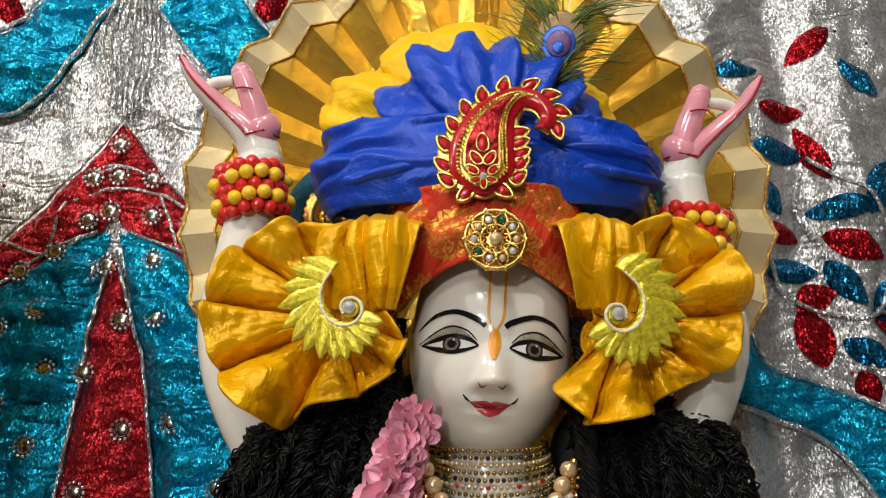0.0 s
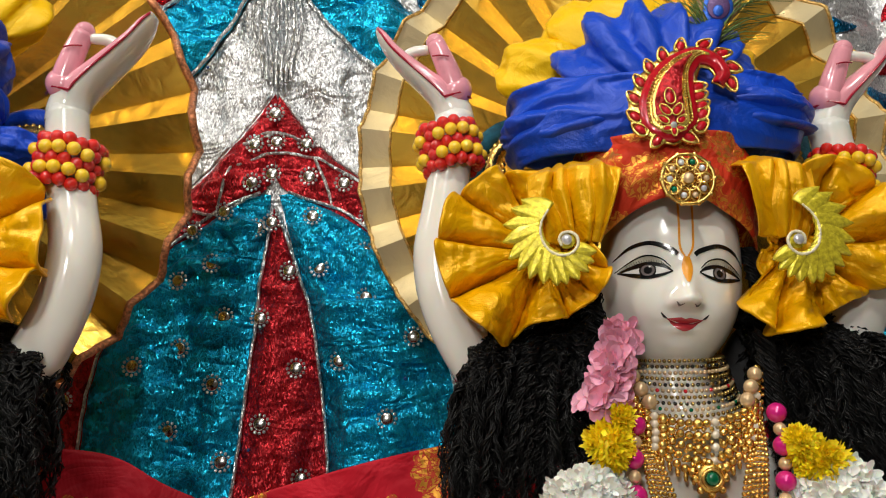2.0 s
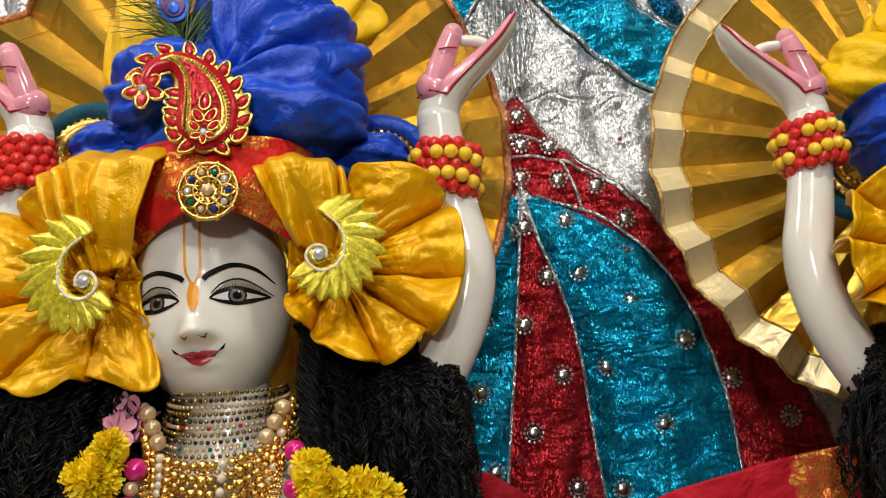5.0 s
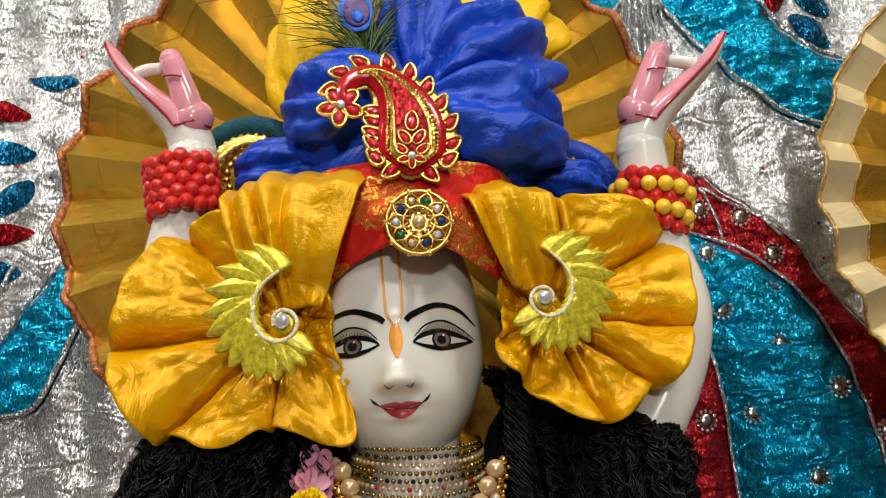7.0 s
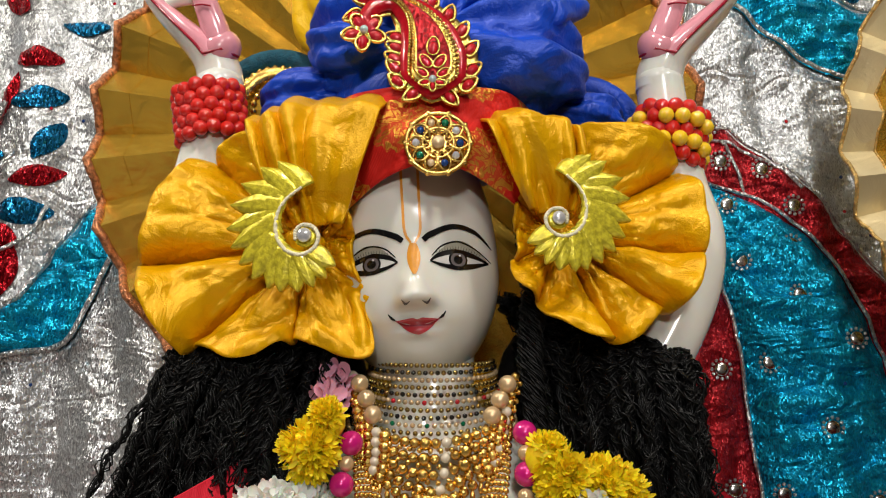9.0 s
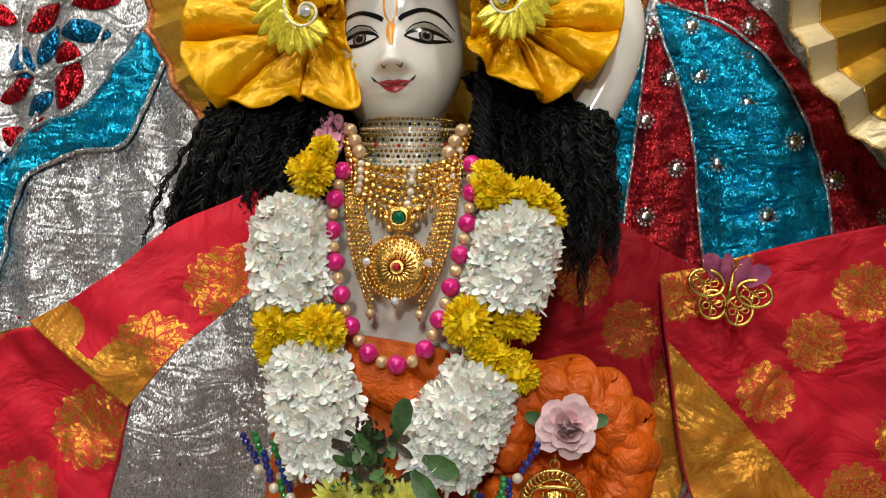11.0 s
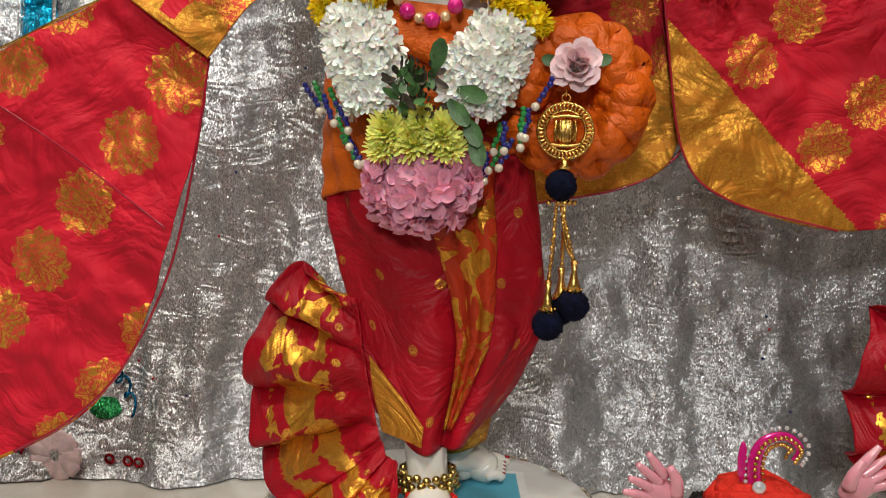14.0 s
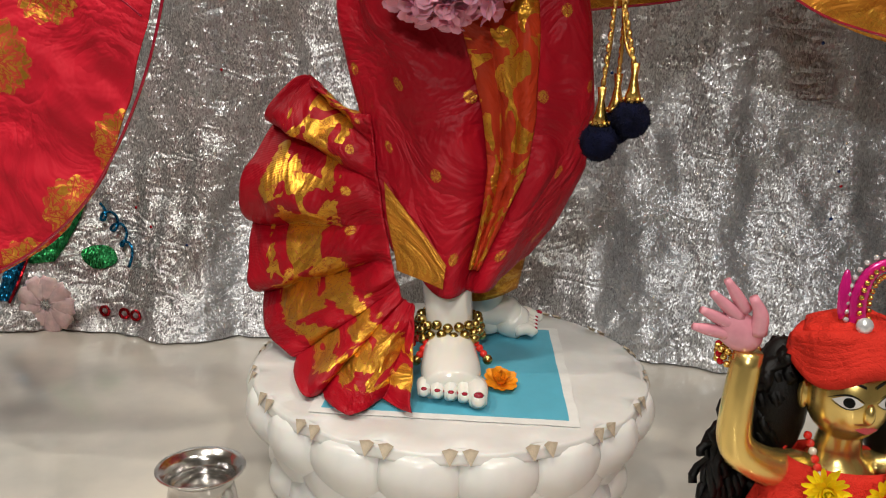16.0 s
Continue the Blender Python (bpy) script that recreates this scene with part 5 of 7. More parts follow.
def paisley(spot):
    """Jewelled red and gold mango-shaped turban ornament, hooked at the top."""
    s = spot["side"]
    t = thing("turban_ornament", head_at(spot) @ Matrix.Translation((0 if s > 0 else -0.005, -0.066, 0.789)) @ pose(0, 0, 0, -8, 0, 0) @ Matrix.Scale(1.0 if s > 0 else 0.95, 4), "red and gold jewelled paisley ornament on the turban's front", "ornament", "paisley ornaments")
    spine = spline([(-0.003, 0, 0.003), (-0.004, 0, 0.016), (-0.004, 0, 0.032), (0.000, 0, 0.048), (0.008, 0, 0.061), (0.019, 0, 0.068), (0.030, 0, 0.064), (0.0345, 0, 0.054), (0.030, 0, 0.046)], 80)
    width = [0.0100, 0.0178, 0.0185, 0.0150, 0.0098, 0.0062, 0.0050, 0.0042, 0.0030]
    fx = lambda v: Vector((s * v.x, v.y, v.z))

    def edge(k, w, off):
        """A point w to the side of the ornament's middle line."""
        i = min(int(k), 79)
        p = spine[i].lerp(spine[i + 1], k - i)
        d = (spine[i + 1] - spine[i]).normalized()
        return p + Vector((-d.z, 0, d.x)) * w + Vector((0, -off, 0))

    def ribbon(bm, k0, k1, scale, off, raised, point=False):
        def f(u, v):
            k = k0 + (k1 - k0) * v
            w = lerp_list(width, k / 80) * scale * min(1, math.sqrt(max(0, v * 7)))
            if point:
                w *= max(0, 1 - v ** 3)
            return fx(edge(k, (u - 0.5) * 2 * w, off + raised * math.sin(math.pi * u)))
        surf(bm, f, 12, 64)

    bm = B()
    ribbon(bm, 0, 80, 1.36, -0.001, 0.001)
    part("gold_plate", bm, GOLD, t, solid=0.002)
    bm = B()
    ribbon(bm, 1, 80, 1.0, 0.001, 0.003)
    part("red_ground", bm, RUBY, t, "red velvet ground", solid=0.002)
    bm = B()
    ribbon(bm, 4, 56, 0.74, 0.0035, 0.0016, True)
    part("inner_plate", bm, GOLD, t, solid=0.0014)
    bm = B()
    ribbon(bm, 9, 46, 0.50, 0.0052, 0.0012, True)
    part("inner_panel", bm, CRIMSON, t, "red foil inner panel", solid=0.001)
    # beaded outlines of the inner drop
    for scale, off, rr, k0, k1 in ((0.76, 0.0048, 0.0010, 4, 56), (0.62, 0.0060, 0.0008, 7, 52)):
        bm = B()
        for sd in (-1, 1):
            k = float(k0)
            while k < k1:
                v = (k - k0) / (k1 - k0)
                w = lerp_list(width, k / 80) * scale * min(1, math.sqrt(max(0, v * 7))) * max(0, 1 - v ** 3)
                ball(bm, fx(edge(k, sd * w, off)), rr, 6, 4)
                k += 1.35
        part("gold_beading", bm, GOLD, t, kind="stuff")
    # pointed petals round the rim, each a ruby in a gold loop
    rim = [(k, 1) for k in (3, 9, 15, 21, 27, 33, 39, 46, 53, 60, 67, 74)] + [(k, -1) for k in (3, 9, 15, 21, 27, 33)]
    for k, sd in rim:
        d = (spine[min(k + 1, 80)] - spine[k]).normalized()
        nrm = Vector((-d.z, 0, d.x)) * sd
        c = fx(edge(k, sd * (lerp_list(width, k / 80) * min(1, math.sqrt(k * 0.10)) + 0.0032), 0.0))
        way = fx((nrm + d * (0.9 if k > 5 else -0.9)).normalized())
        m = Matrix.Translation(c) @ Matrix.Rotation(-math.atan2(way.z, way.x), 4, "Y")
        bm = B()
        ball(bm, (0.0004, -0.001, 0), 1, 12, 8, 0, (0.0046, 0.0022, 0.0029))
        loop = [Vector((0.0068 * math.cos(a) * (1 + 0.16 * math.cos(a)), -0.0012, 0.0044 * math.sin(a) * (1 - 0.25 * math.cos(a)))) for a in [2 * math.pi * q / 20 for q in range(21)]]
        tube(bm, loop, 0.0011, 6, 1, caps=False)
        ball(bm, (0, 0.0008, 0), 1, 14, 6, 1, (0.0072, 0.0012, 0.0050))
        ob = part("ruby_petal", bm, [RUBY, GOLD], t)
        ob.matrix_basis = m @ Matrix.Scale(0.86, 4)
    # spray of ruby leaves inside the drop
    for o, z, a, l in ((0.0, 0.033, 92, 0.0075), (-0.0035, 0.0235, 125, 0.006), (0.0035, 0.0235, 55, 0.006), (-0.0055, 0.0165, 140, 0.005), (0.0055, 0.0165, 40, 0.005), (-0.0040, 0.0105, 190, 0.004), (0.0040, 0.0105, -10, 0.004), (0.0, 0.0085, 270, 0.004)):
        bm = B()
        ball(bm, (0, 0, 0), 1, 10, 6, 0, (l * 0.62, 0.0014, l * 0.33))
        tube(bm, [Vector((l * 0.8 * math.cos(q) * (1 + 0.15 * math.cos(q)), -0.0004, l * 0.46 * math.sin(q))) for q in [2 * math.pi * j / 16 for j in range(17)]], 0.0006, 5, 1, caps=False)
        ob = part("ruby_leaf", bm, [RUBY, GOLD], t)
        ob.matrix_basis = Matrix.Translation(fx(Vector((o - 0.004, -0.0078, z)))) @ Matrix.Rotation(-math.radians(a if s > 0 else 180 - a), 4, "Y")
    bm = B()
    ball(bm, fx(Vector((-0.004, -0.0085, 0.0125))), 0.0022, 10, 6)
    part("crystal", bm, CRYSTAL, t)
    if s < 0:
        # five-petalled end of the hook
        c = spine[-1] + Vector((0.005, -0.002, 0.0005))
        for k in range(5):
            bm = B()
            ball(bm, (0.0068, -0.001, 0), 1, 12, 8, 0, (0.0044, 0.0020, 0.0028))
            tube(bm, [Vector((0.0068 + 0.0062 * math.cos(q), -0.0012, 0.0040 * math.sin(q))) for q in [2 * math.pi * j / 16 for j in range(17)]], 0.0009, 6, 1, caps=False)
            ball(bm, (0.0068, 0.0006, 0), 1, 12, 6, 1, (0.0064, 0.0010, 0.0042))
            ob = part("ruby_petal", bm, [RUBY, GOLD], t)
            ob.matrix_basis = Matrix.Translation(fx(c)) @ Matrix.Rotation(2 * math.pi * k / 5 + 0.4, 4, "Y")
        bm = B()
        ball(bm, fx(c + Vector((0, -0.003, 0))), 0.0025, 10, 6)
        part("crystal", bm, CRYSTAL, t)
    return t


def round_brooch(spot):
    t = thing("round_brooch", head_at(spot) @ Matrix.Translation((0.002, -0.0715, 0.767)), "round gold filigree brooch with coloured stones on the brow band", "brooch", "brow brooches")
    bm = B()
    torus(bm, (0, 0, 0), 0.0162, 0.0013, "Y", 40, 6)
    torus(bm, (0, -0.001, 0), 0.0080, 0.0008, "Y", 30, 6)
    for k in range(10):
        a = 2 * math.pi * k / 10
        d, n = Vector((math.cos(a), 0, math.sin(a))), Vector((-math.sin(a), 0, math.cos(a)))
        leaf = B()
        tube(leaf, [d * 0.005, d * 0.010 + n * 0.0035 - Vector((0, 0.0015, 0)), d * 0.0155, d * 0.010 - n * 0.0035 - Vector((0, 0.0015, 0)), d * 0.005], 0.0008, 5, n=16)
        ball(leaf, d * 0.0168, 0.0017, 6, 4)
        part("filigree_petal", leaf, GOLD, t)
    part("rim", bm, GOLD, t)
    bm = B()
    ball(bm, (0, 0.004, 0), 1, 24, 10, 0, (0.0155, 0.0035, 0.0155))
    part("backing", bm, GOLD, t)
    for k in range(10):
        a = 2 * math.pi * k / 10
        bm = B()
        ball(bm, (0.0113 * math.cos(a), -0.001, 0.0113 * math.sin(a)), 0.0021, 8, 5, 0, (1, 0.7, 1))
        part("stone", bm, (CHAMPAGNE, CRYSTAL, EMERALD, CRYSTAL)[k % 4] if spot["side"] > 0 else (SAPPHIRE, CRYSTAL, EMERALD, CHAMPAGNE)[k % 4], t)
    bm = B()
    ball(bm, (0, -0.002, 0), 0.0036, 10, 6, 0, (1, 0.7, 1))
    part("centre_stone", bm, CHAMPAGNE, t)
    return t


def feather(spot):
    s = spot["side"]
    t = thing("peacock_feather", head_at(spot) @ Matrix.Translation((s * 0.040 if s > 0 else -0.028, -0.022, 0.884)) @ pose(0, 0, 0, 0, s * 14, 0), "peacock feather eye with loose green barbs tucked into the turban", "feather", "peacock feathers")
    bm = B()
    tube(bm, [(0, 0, -0.02), (0.001, 0, 0.02), (0.002, 0, 0.06)], [0.0011, 0.0006], 6, n=10)
    part("quill", bm, CREAM_CORD, t)
    rng = random.Random(8)
    bm = B()
    for k in range(150):
        sd = rng.choice((-1, 1))
        z0 = rng.uniform(-0.012, 0.045)
        a = math.radians(rng.uniform(15, 62))
        L = rng.uniform(0.022, 0.062)
        d = Vector((sd * math.sin(a), rng.uniform(-0.2, 0.2), math.cos(a)))
        p0 = Vector((0.001, rng.uniform(-0.002, 0.002), z0))
        tube(bm, [p0, p0 + d * L * 0.5 + Vector((0, 0, 0.003)), p0 + d * L + Vector((sd * 0.010 * rng.random(), 0, -0.006 * rng.random()))], [0.0006, 0.00045, 0.0002], 4, n=6)
    part("barbs", bm, PEACOCK_GREEN, t, kind="stuff")
    for r, mat, off, dz in ((0.0165, PEACOCK_BROWN, 0.002, 0.006), (0.0115, PEACOCK_BLUE, 0.0035, 0.0), (0.0085, PEACOCK_DARK, 0.005, -0.0005), (0.0040, PEACOCK_BLUE, 0.006, -0.004)):
        bm = B()
        ball(bm, (0.001, -off, 0.026 + dz), 1, 20, 8, 0, (r * 0.95, 0.0012, r * 1.15))
        part("eye_ring", bm, mat, t)
    return t


def wig(spot):
    t = thing("wig", head_at(spot), "black curly hair falling over both shoulders from under the turban", "wig", "curly wigs")
    rng = random.Random(11 + spot["side"])
    for sx in (-1, 1):
        bm = B()
        ball(bm, (sx * 0.085, 0.024, 0.645), 1, 20, 12, 0, (0.046, 0.016, 0.052), pose(0, 0, 0, 0, sx * -32, 0))
        wide = {(1, -1): 0.098, (1, 1): 0.092, (-1, -1): 0.118, (-1, 1): 0.088}[(spot["side"], sx)]
        for k in range(135):
            a, b = rng.random(), rng.random()
            top = Vector((sx * (0.040 + 0.074 * a), 0.004 + 0.034 * b, 0.705 - 0.016 * a))
            mid = Vector((sx * (0.052 + 0.090 * a), -0.034 * math.sin(math.pi * (0.2 + 0.5 * a)) + 0.040 * b * b, 0.662 - 0.006 * a))
            end = Vector((sx * (0.056 + wide * a + rng.uniform(-0.006, 0.006)), -0.036 + 0.04 * b, 0.598 - 0.022 * a - 0.034 * rng.random()))
            if rng.random() < 0.16 and a > 0.3:
                end.z -= 0.034 * rng.random()
            n = 72
            line = spline([top, top.lerp(mid, 0.5) + Vector((sx * 0.005, 0.0, 0.002)), mid, mid.lerp(end, 0.5) + Vector((sx * 0.004, -0.002, 0)), end], n)
            turns, way_ = rng.uniform(8, 13), rng.choice((-1, 1))
            sway, ph = rng.uniform(0.001, 0.003), rng.uniform(0, 6)
            for q in range(9):
                w = rng.uniform(0.0014, 0.0050)
                f0 = 2.6 * q / 9 + rng.uniform(-0.5, 0.5)
                cut = n - rng.randrange(0, 10)
                pts = []
                for i, c in enumerate(line[:cut + 1]):
                    g = f0 + way_ * turns * 2 * math.pi * i / n + 0.8 * math.sin(i * 0.37 + q)
                    ww = w * (0.7 + 0.3 * math.sin(i * 0.61 + q * 2 + ph))
                    pts.append(c + Vector((ww * math.cos(g) + sway * math.sin(i * 0.2 + ph), ww * math.sin(g), 0.0012 * math.sin(i * 1.7 + q))))
                tube(bm, pts, [0.00055, 0.00070, 0.00065, 0.00035], 3, caps=False)
        # a few locks beside the cheek
        for k in range(10 if sx > 0 else 4):
            o = 0.046 + 0.012 * rng.random()
            line = spline([(sx * o, -0.014, 0.735), (sx * (o + 0.002), -0.026, 0.700), (sx * (o - 0.001), -0.032, 0.660), (sx * (o + 0.004), -0.036, 0.615 - 0.02 * rng.random())], 60)
            for q in range(7):
                ph, w = rng.uniform(0, 6), rng.uniform(0.001, 0.0038)
                tube(bm, [c + Vector((w * math.cos(i * 0.9 + ph), w * math.sin(i * 0.9 + ph), 0)) for i, c in enumerate(line)], 0.00055, 3, caps=False)
        # loose frizz
        for k in range(900):
            a = rng.random()
            p = Vector((sx * (0.052 + 0.085 * a), -0.036 + 0.045 * rng.random(), 0.655 - 0.095 * rng.random()))
            q = Vector((rng.uniform(-1, 1), rng.uniform(-1, 0.3), rng.uniform(-1, 0.5))) * 0.008
            e = Vector((rng.uniform(-1, 1), 0, rng.uniform(-1, 1))) * 0.0025
            tube(bm, [p, p + q * 0.5 + e, p + q], 0.00028, 3, n=4, caps=False)
        part("hair_mass", bm, HAIR, t, kind="stuff")
    return t


def bracelet(spot, sx):
    plain = spot["side"] < 0 and sx < 0
    dx, dz, dy = ARMS[(spot["side"], sx)]
    t = thing("bead_bracelet", at(spot, sx * (0.1465 + dx), dy - 0.001, 0.8165 + dz - (0.014 if sx > 0 else 0.0)) @ pose(0, 0, 0, 0, sx * 10, 0), "red beaded bracelet on the statue's wrist" if plain else "red and yellow beaded bracelet on the statue's wrist", "bracelet", "bead bracelets")
    for kind_, mat in (("red_bead", RED_BEAD), ("yellow_bead", YELLOW_BEAD)):
        bm = B()
        ball(bm, (0, 0, 0), 0.0047, 10, 7)
        first = None
        for row in range(5):
            n = 15
            for k in range(n):
                yellow = row in (1, 3) and not plain and (k % 5 != 4)
                if yellow != (kind_ == "yellow_bead"):
                    continue
                a = 2 * math.pi * (k + 0.5 * (row % 2)) / n
                r = 0.0185 + (0.0035 if yellow else 0.0)
                m = Matrix.Translation((r * math.cos(a), r * math.sin(a), (row - 2) * 0.0070 + 0.001 * math.sin(k * 2.3)))
                if first is None:
                    first = part(kind_, bm, mat, t)
                    first.matrix_basis = m
                else:
                    same(kind_, first, t, m)
        if first is None:
            bm.free()
    return t


for spot in SPOTS:
    statue(spot)
    fan(spot)
    turban(spot)
    side_crest(spot)
    wig(spot)
    paisley(spot)
    round_brooch(spot)
    feather(spot)
    for sx in (-1, 1):
        rosette(spot, sx)
        curl_pin(spot, sx)
        bracelet(spot, sx)


# ---- bases, garments and jewellery ----
def lotus_base(spot):
    t = thing("lotus_base", at(spot, 0, -0.015, 0), "white marble lotus pedestal with carved petals under the statue", "pedestal", "lotus pedestals")
    bm = B()
    prof = [(0.118, 0.0), (0.124, 0.012), (0.112, 0.030), (0.108, 0.045), (0.132, 0.072), (0.147, 0.082), (0.146, 0.089), (0.140, 0.0905), (0.08, 0.0905), (0.0, 0.0905)]

    def f(u, v):
        s = v * (len(prof) - 1)
        k = min(int(s), len(prof) - 2)
        r = prof[k][0] + (prof[k + 1][0] - prof[k][0]) * (s - k)
        z = prof[k][1] + (prof[k + 1][1] - prof[k][1]) * (s - k)
        a = 2 * math.pi * u
        if 0.066 < z < 0.0902 and r > 0.13:
            r += 0.0022 * abs(math.sin(9 * a)) - 0.002
        return Vector((r * math.cos(a), r * math.sin(a), z))

    surf(bm, f, 144, 36, wrap=True)
    part("drum", bm, LOTUS, t)
    for name, n, r0, z0, h, w, out, ph in (("upper_petal", 18, 0.121, 0.086, -0.050, 0.055, 0.026, 0.0), ("middle_petal", 18, 0.117, 0.070, -0.052, 0.048, 0.018, 0.5), ("lower_petal", 18, 0.110, 0.004, 0.042, 0.046, 0.022, 0.0)):
        bm = B()

        def g(u, v):
            wid = w * (math.sin(math.pi * (0.20 + 0.78 * v)) ** 0.65)
            x = (u - 0.5) * wid
            b = math.sin(math.pi * min(1, 0.30 + 0.7 * v))
            return Vector((x, -(r0 + out * b * (1 - 0.5 * (2 * u - 1) ** 2) + 0.004), z0 + h * v))

        surf(bm, g, 8, 9)
        first = part(name, bm, LOTUS, t, solid=0.003)
        for k in range(n):
            m = Matrix.Rotation(2 * math.pi * (k + ph) / n, 4, "Z")
            if k == 0:
                first.matrix_basis = m
            else:
                o = same(name, first, t, m)
                mod = o.modifiers.new("thickness", "SOLIDIFY")
                mod.thickness, mod.offset = 0.003, 0
    # hollows are flat brown triangles laid on the rim, paired between petals
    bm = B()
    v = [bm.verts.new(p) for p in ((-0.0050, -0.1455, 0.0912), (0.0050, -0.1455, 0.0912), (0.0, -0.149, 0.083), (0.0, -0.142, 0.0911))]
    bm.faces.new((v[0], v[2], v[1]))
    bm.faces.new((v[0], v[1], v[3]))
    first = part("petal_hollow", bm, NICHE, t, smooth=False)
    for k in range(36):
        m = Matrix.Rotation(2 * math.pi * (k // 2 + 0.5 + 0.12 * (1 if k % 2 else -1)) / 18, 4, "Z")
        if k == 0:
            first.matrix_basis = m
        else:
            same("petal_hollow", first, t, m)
    return t


def wrap_edges(z):
    """Left and right edge of the wrapped garment at height z."""
    lz = [0.14, 0.165, 0.20, 0.24, 0.28, 0.335, 0.40, 0.46, 0.50]
    lx = [-0.030, -0.040, -0.052, -0.062, -0.070, -0.084, -0.088, -0.086, -0.072]
    rx = [0.030, 0.044, 0.068, 0.088, 0.093, 0.091, 0.080, 0.074, 0.070]
    k = max(0, min(len(lz) - 2, sum(1 for q in lz if q <= z) - 1))
    s = max(0, min(1, (z - lz[k]) / (lz[k + 1] - lz[k])))
    return lx[k] + (lx[k + 1] - lx[k]) * s, rx[k] + (rx[k + 1] - rx[k]) * s


def wrap_at(a, z, grow=0.0):
    """A point of the garment's outside: a is the angle from its left edge round the front (0 to pi) and the back."""
    l, r = wrap_edges(z)
    c, h = (l + r) / 2, (r - l) / 2 + grow
    d = 0.036 + 0.14 * max(0, z - 0.28) * 0.15 + grow
    fold = 0.0040 * math.sin(7 * a + 22 * z + 2 * nz(a, z * 6, 0)) * (0.7 + 0.6 * nz(a * 1.3, z * 9, 5)) * min(1, (0.50 - z) / 0.1) + 0.0025 * nz(a * 2.5, z * 22, 3)
    dig = 0.012 * math.exp(-((a - 1.85 + 1.2 * (z - 0.2)) / 0.16) ** 2) * max(0, min(1, (0.37 - z) / 0.12))
    return Vector((c - (h + fold) * math.cos(a), -0.002 - (d + fold - dig) * math.sin(a) - 0.012 * max(0, min(1, (0.26 - z) / 0.1)), z))


def garment(spot):
    t = thing("wrapped_garment", at(spot), "crimson silk wrap with orange sash and gold brocade pleats", "garment", "silk garments")
    bm = B()

    def f(u, v):
        a = 2 * math.pi * u
        hem = 0.166 + 0.012 * math.sin(a * 2 + 0.6) - 0.014 * math.exp(-((a - 1.2) / 0.5) ** 2)
        return wrap_at(a, hem + (0.50 - hem) * v)

    surf(bm, f, 150, 110, wrap=True, uv=lambda u, v: (u * 0.5, v * 0.35))
    part("wrap", bm, DHOTI, t, "crimson silk with small gold sprigs", solid=0.0015)
    # orange sash round the hips
    bm = B()
    surf(bm, lambda u, v: wrap_at(-0.9 + 3.0 * u, 0.334 + 0.03 * u + 0.012 * math.sin(3 * u) + (0.500 - 0.334 - 0.03 * u) * v, 0.0035 + 0.0012 * math.sin(v * 34 + 3 * u) + 0.001 * math.sin(u * 30 + 5 * v)), 60, 60, uv=lambda u, v: (u * 0.2, v * 0.16))
    part("sash", bm, RUST, t, "rust orange hip sash", solid=0.0015)
    bm = B()
    tube(bm, [(-0.07, -0.040, 0.490), (-0.03, -0.052, 0.488), (0.015, -0.053, 0.470), (0.05, -0.045, 0.450)], [0.010, 0.014, 0.014, 0.010], 14, flat=0.5, n=18)
    part("waist_roll", bm, ORANGE, t, "bright orange waist cloth")
    # gold brocade pleats down the front
    bm = B()

    def pleat(u, v):
        z = 0.385 - 0.215 * v
        a = 1.66 + (0.78 - 0.62 * v ** 0.8) * (u - 0.22) + 0.20 * v
        p = wrap_at(a, z, 0.004)
        p.y -= (0.006 - 0.003 * v) * abs(math.sin(u * math.pi * 3)) + 0.002
        return p

    surf(bm, pleat, 44, 50, uv=lambda u, v: (u * 0.07, v * 0.22))
    part("front_pleat", bm, PLEAT_SILK, t, "orange and gold brocade pleats", solid=0.0014)
    # gold hem on the shin, and behind
    bm = B()
    surf(bm, lambda u, v: wrap_at(0.55 + 0.95 * u, 0.158 + (0.062 - 0.045 * u) * v + 0.006 * (1 - u), 0.0032), 24, 14, uv=lambda u, v: (u * 0.05, v * 0.06))
    part("hem_panel", bm, GOLD_BORDER, t, "gold woven hem")
    bm = B()
    surf(bm, lambda u, v: Vector((0.012 + 0.034 * u + 0.010 * v, 0.004 - 0.010 * math.sin(math.pi * u) + 0.012 * u, 0.132 + 0.010 * u + 0.05 * v)), 14, 10)
    part("back_hem", bm, GOLD_BORDER, t, "gold woven hem", solid=0.0014)
    # fan of pleats spreading to one side
    bm = B()
    outer = spline([(-0.088, 0.012, 0.272), (-0.122, 0.018, 0.294), (-0.150, 0.022, 0.262), (-0.170, 0.026, 0.205), (-0.169, 0.028, 0.150), (-0.158, 0.018, 0.108), (-0.122, -0.030, 0.098), (-0.088, -0.095, 0.096), (-0.050, -0.118, 0.095), (-0.012, -0.118, 0.097)], 100)
    inner = spline([(-0.062, -0.016, 0.272), (-0.054, -0.026, 0.225), (-0.044, -0.034, 0.180), (-0.034, -0.042, 0.150), (-0.022, -0.050, 0.142)], 100)

    def skirt(u, v):
        k = min(99, int(u * 100))
        p, q = inner[k].lerp(inner[k + 1], u * 100 - k), outer[k].lerp(outer[k + 1], u * 100 - k)
        w = 2 * abs(math.sin(u * math.pi * 7.0 + 0.4 + 1.3 * nz(u * 5, 1.0, 3) + 0.3 * v)) ** 0.8 - 1
        r = p.lerp(q, v)
        amp = (0.019 + 0.009 * nz(u * 8, 2.0, 6)) * v ** 0.9 * (1 - 0.35 * max(0, u - 0.6))
        d = (outer[min(100, k + 2)] - outer[k]).normalized()
        r += Vector((0.25 * d.x, -0.95, 0.25 * d.z)) * amp * w
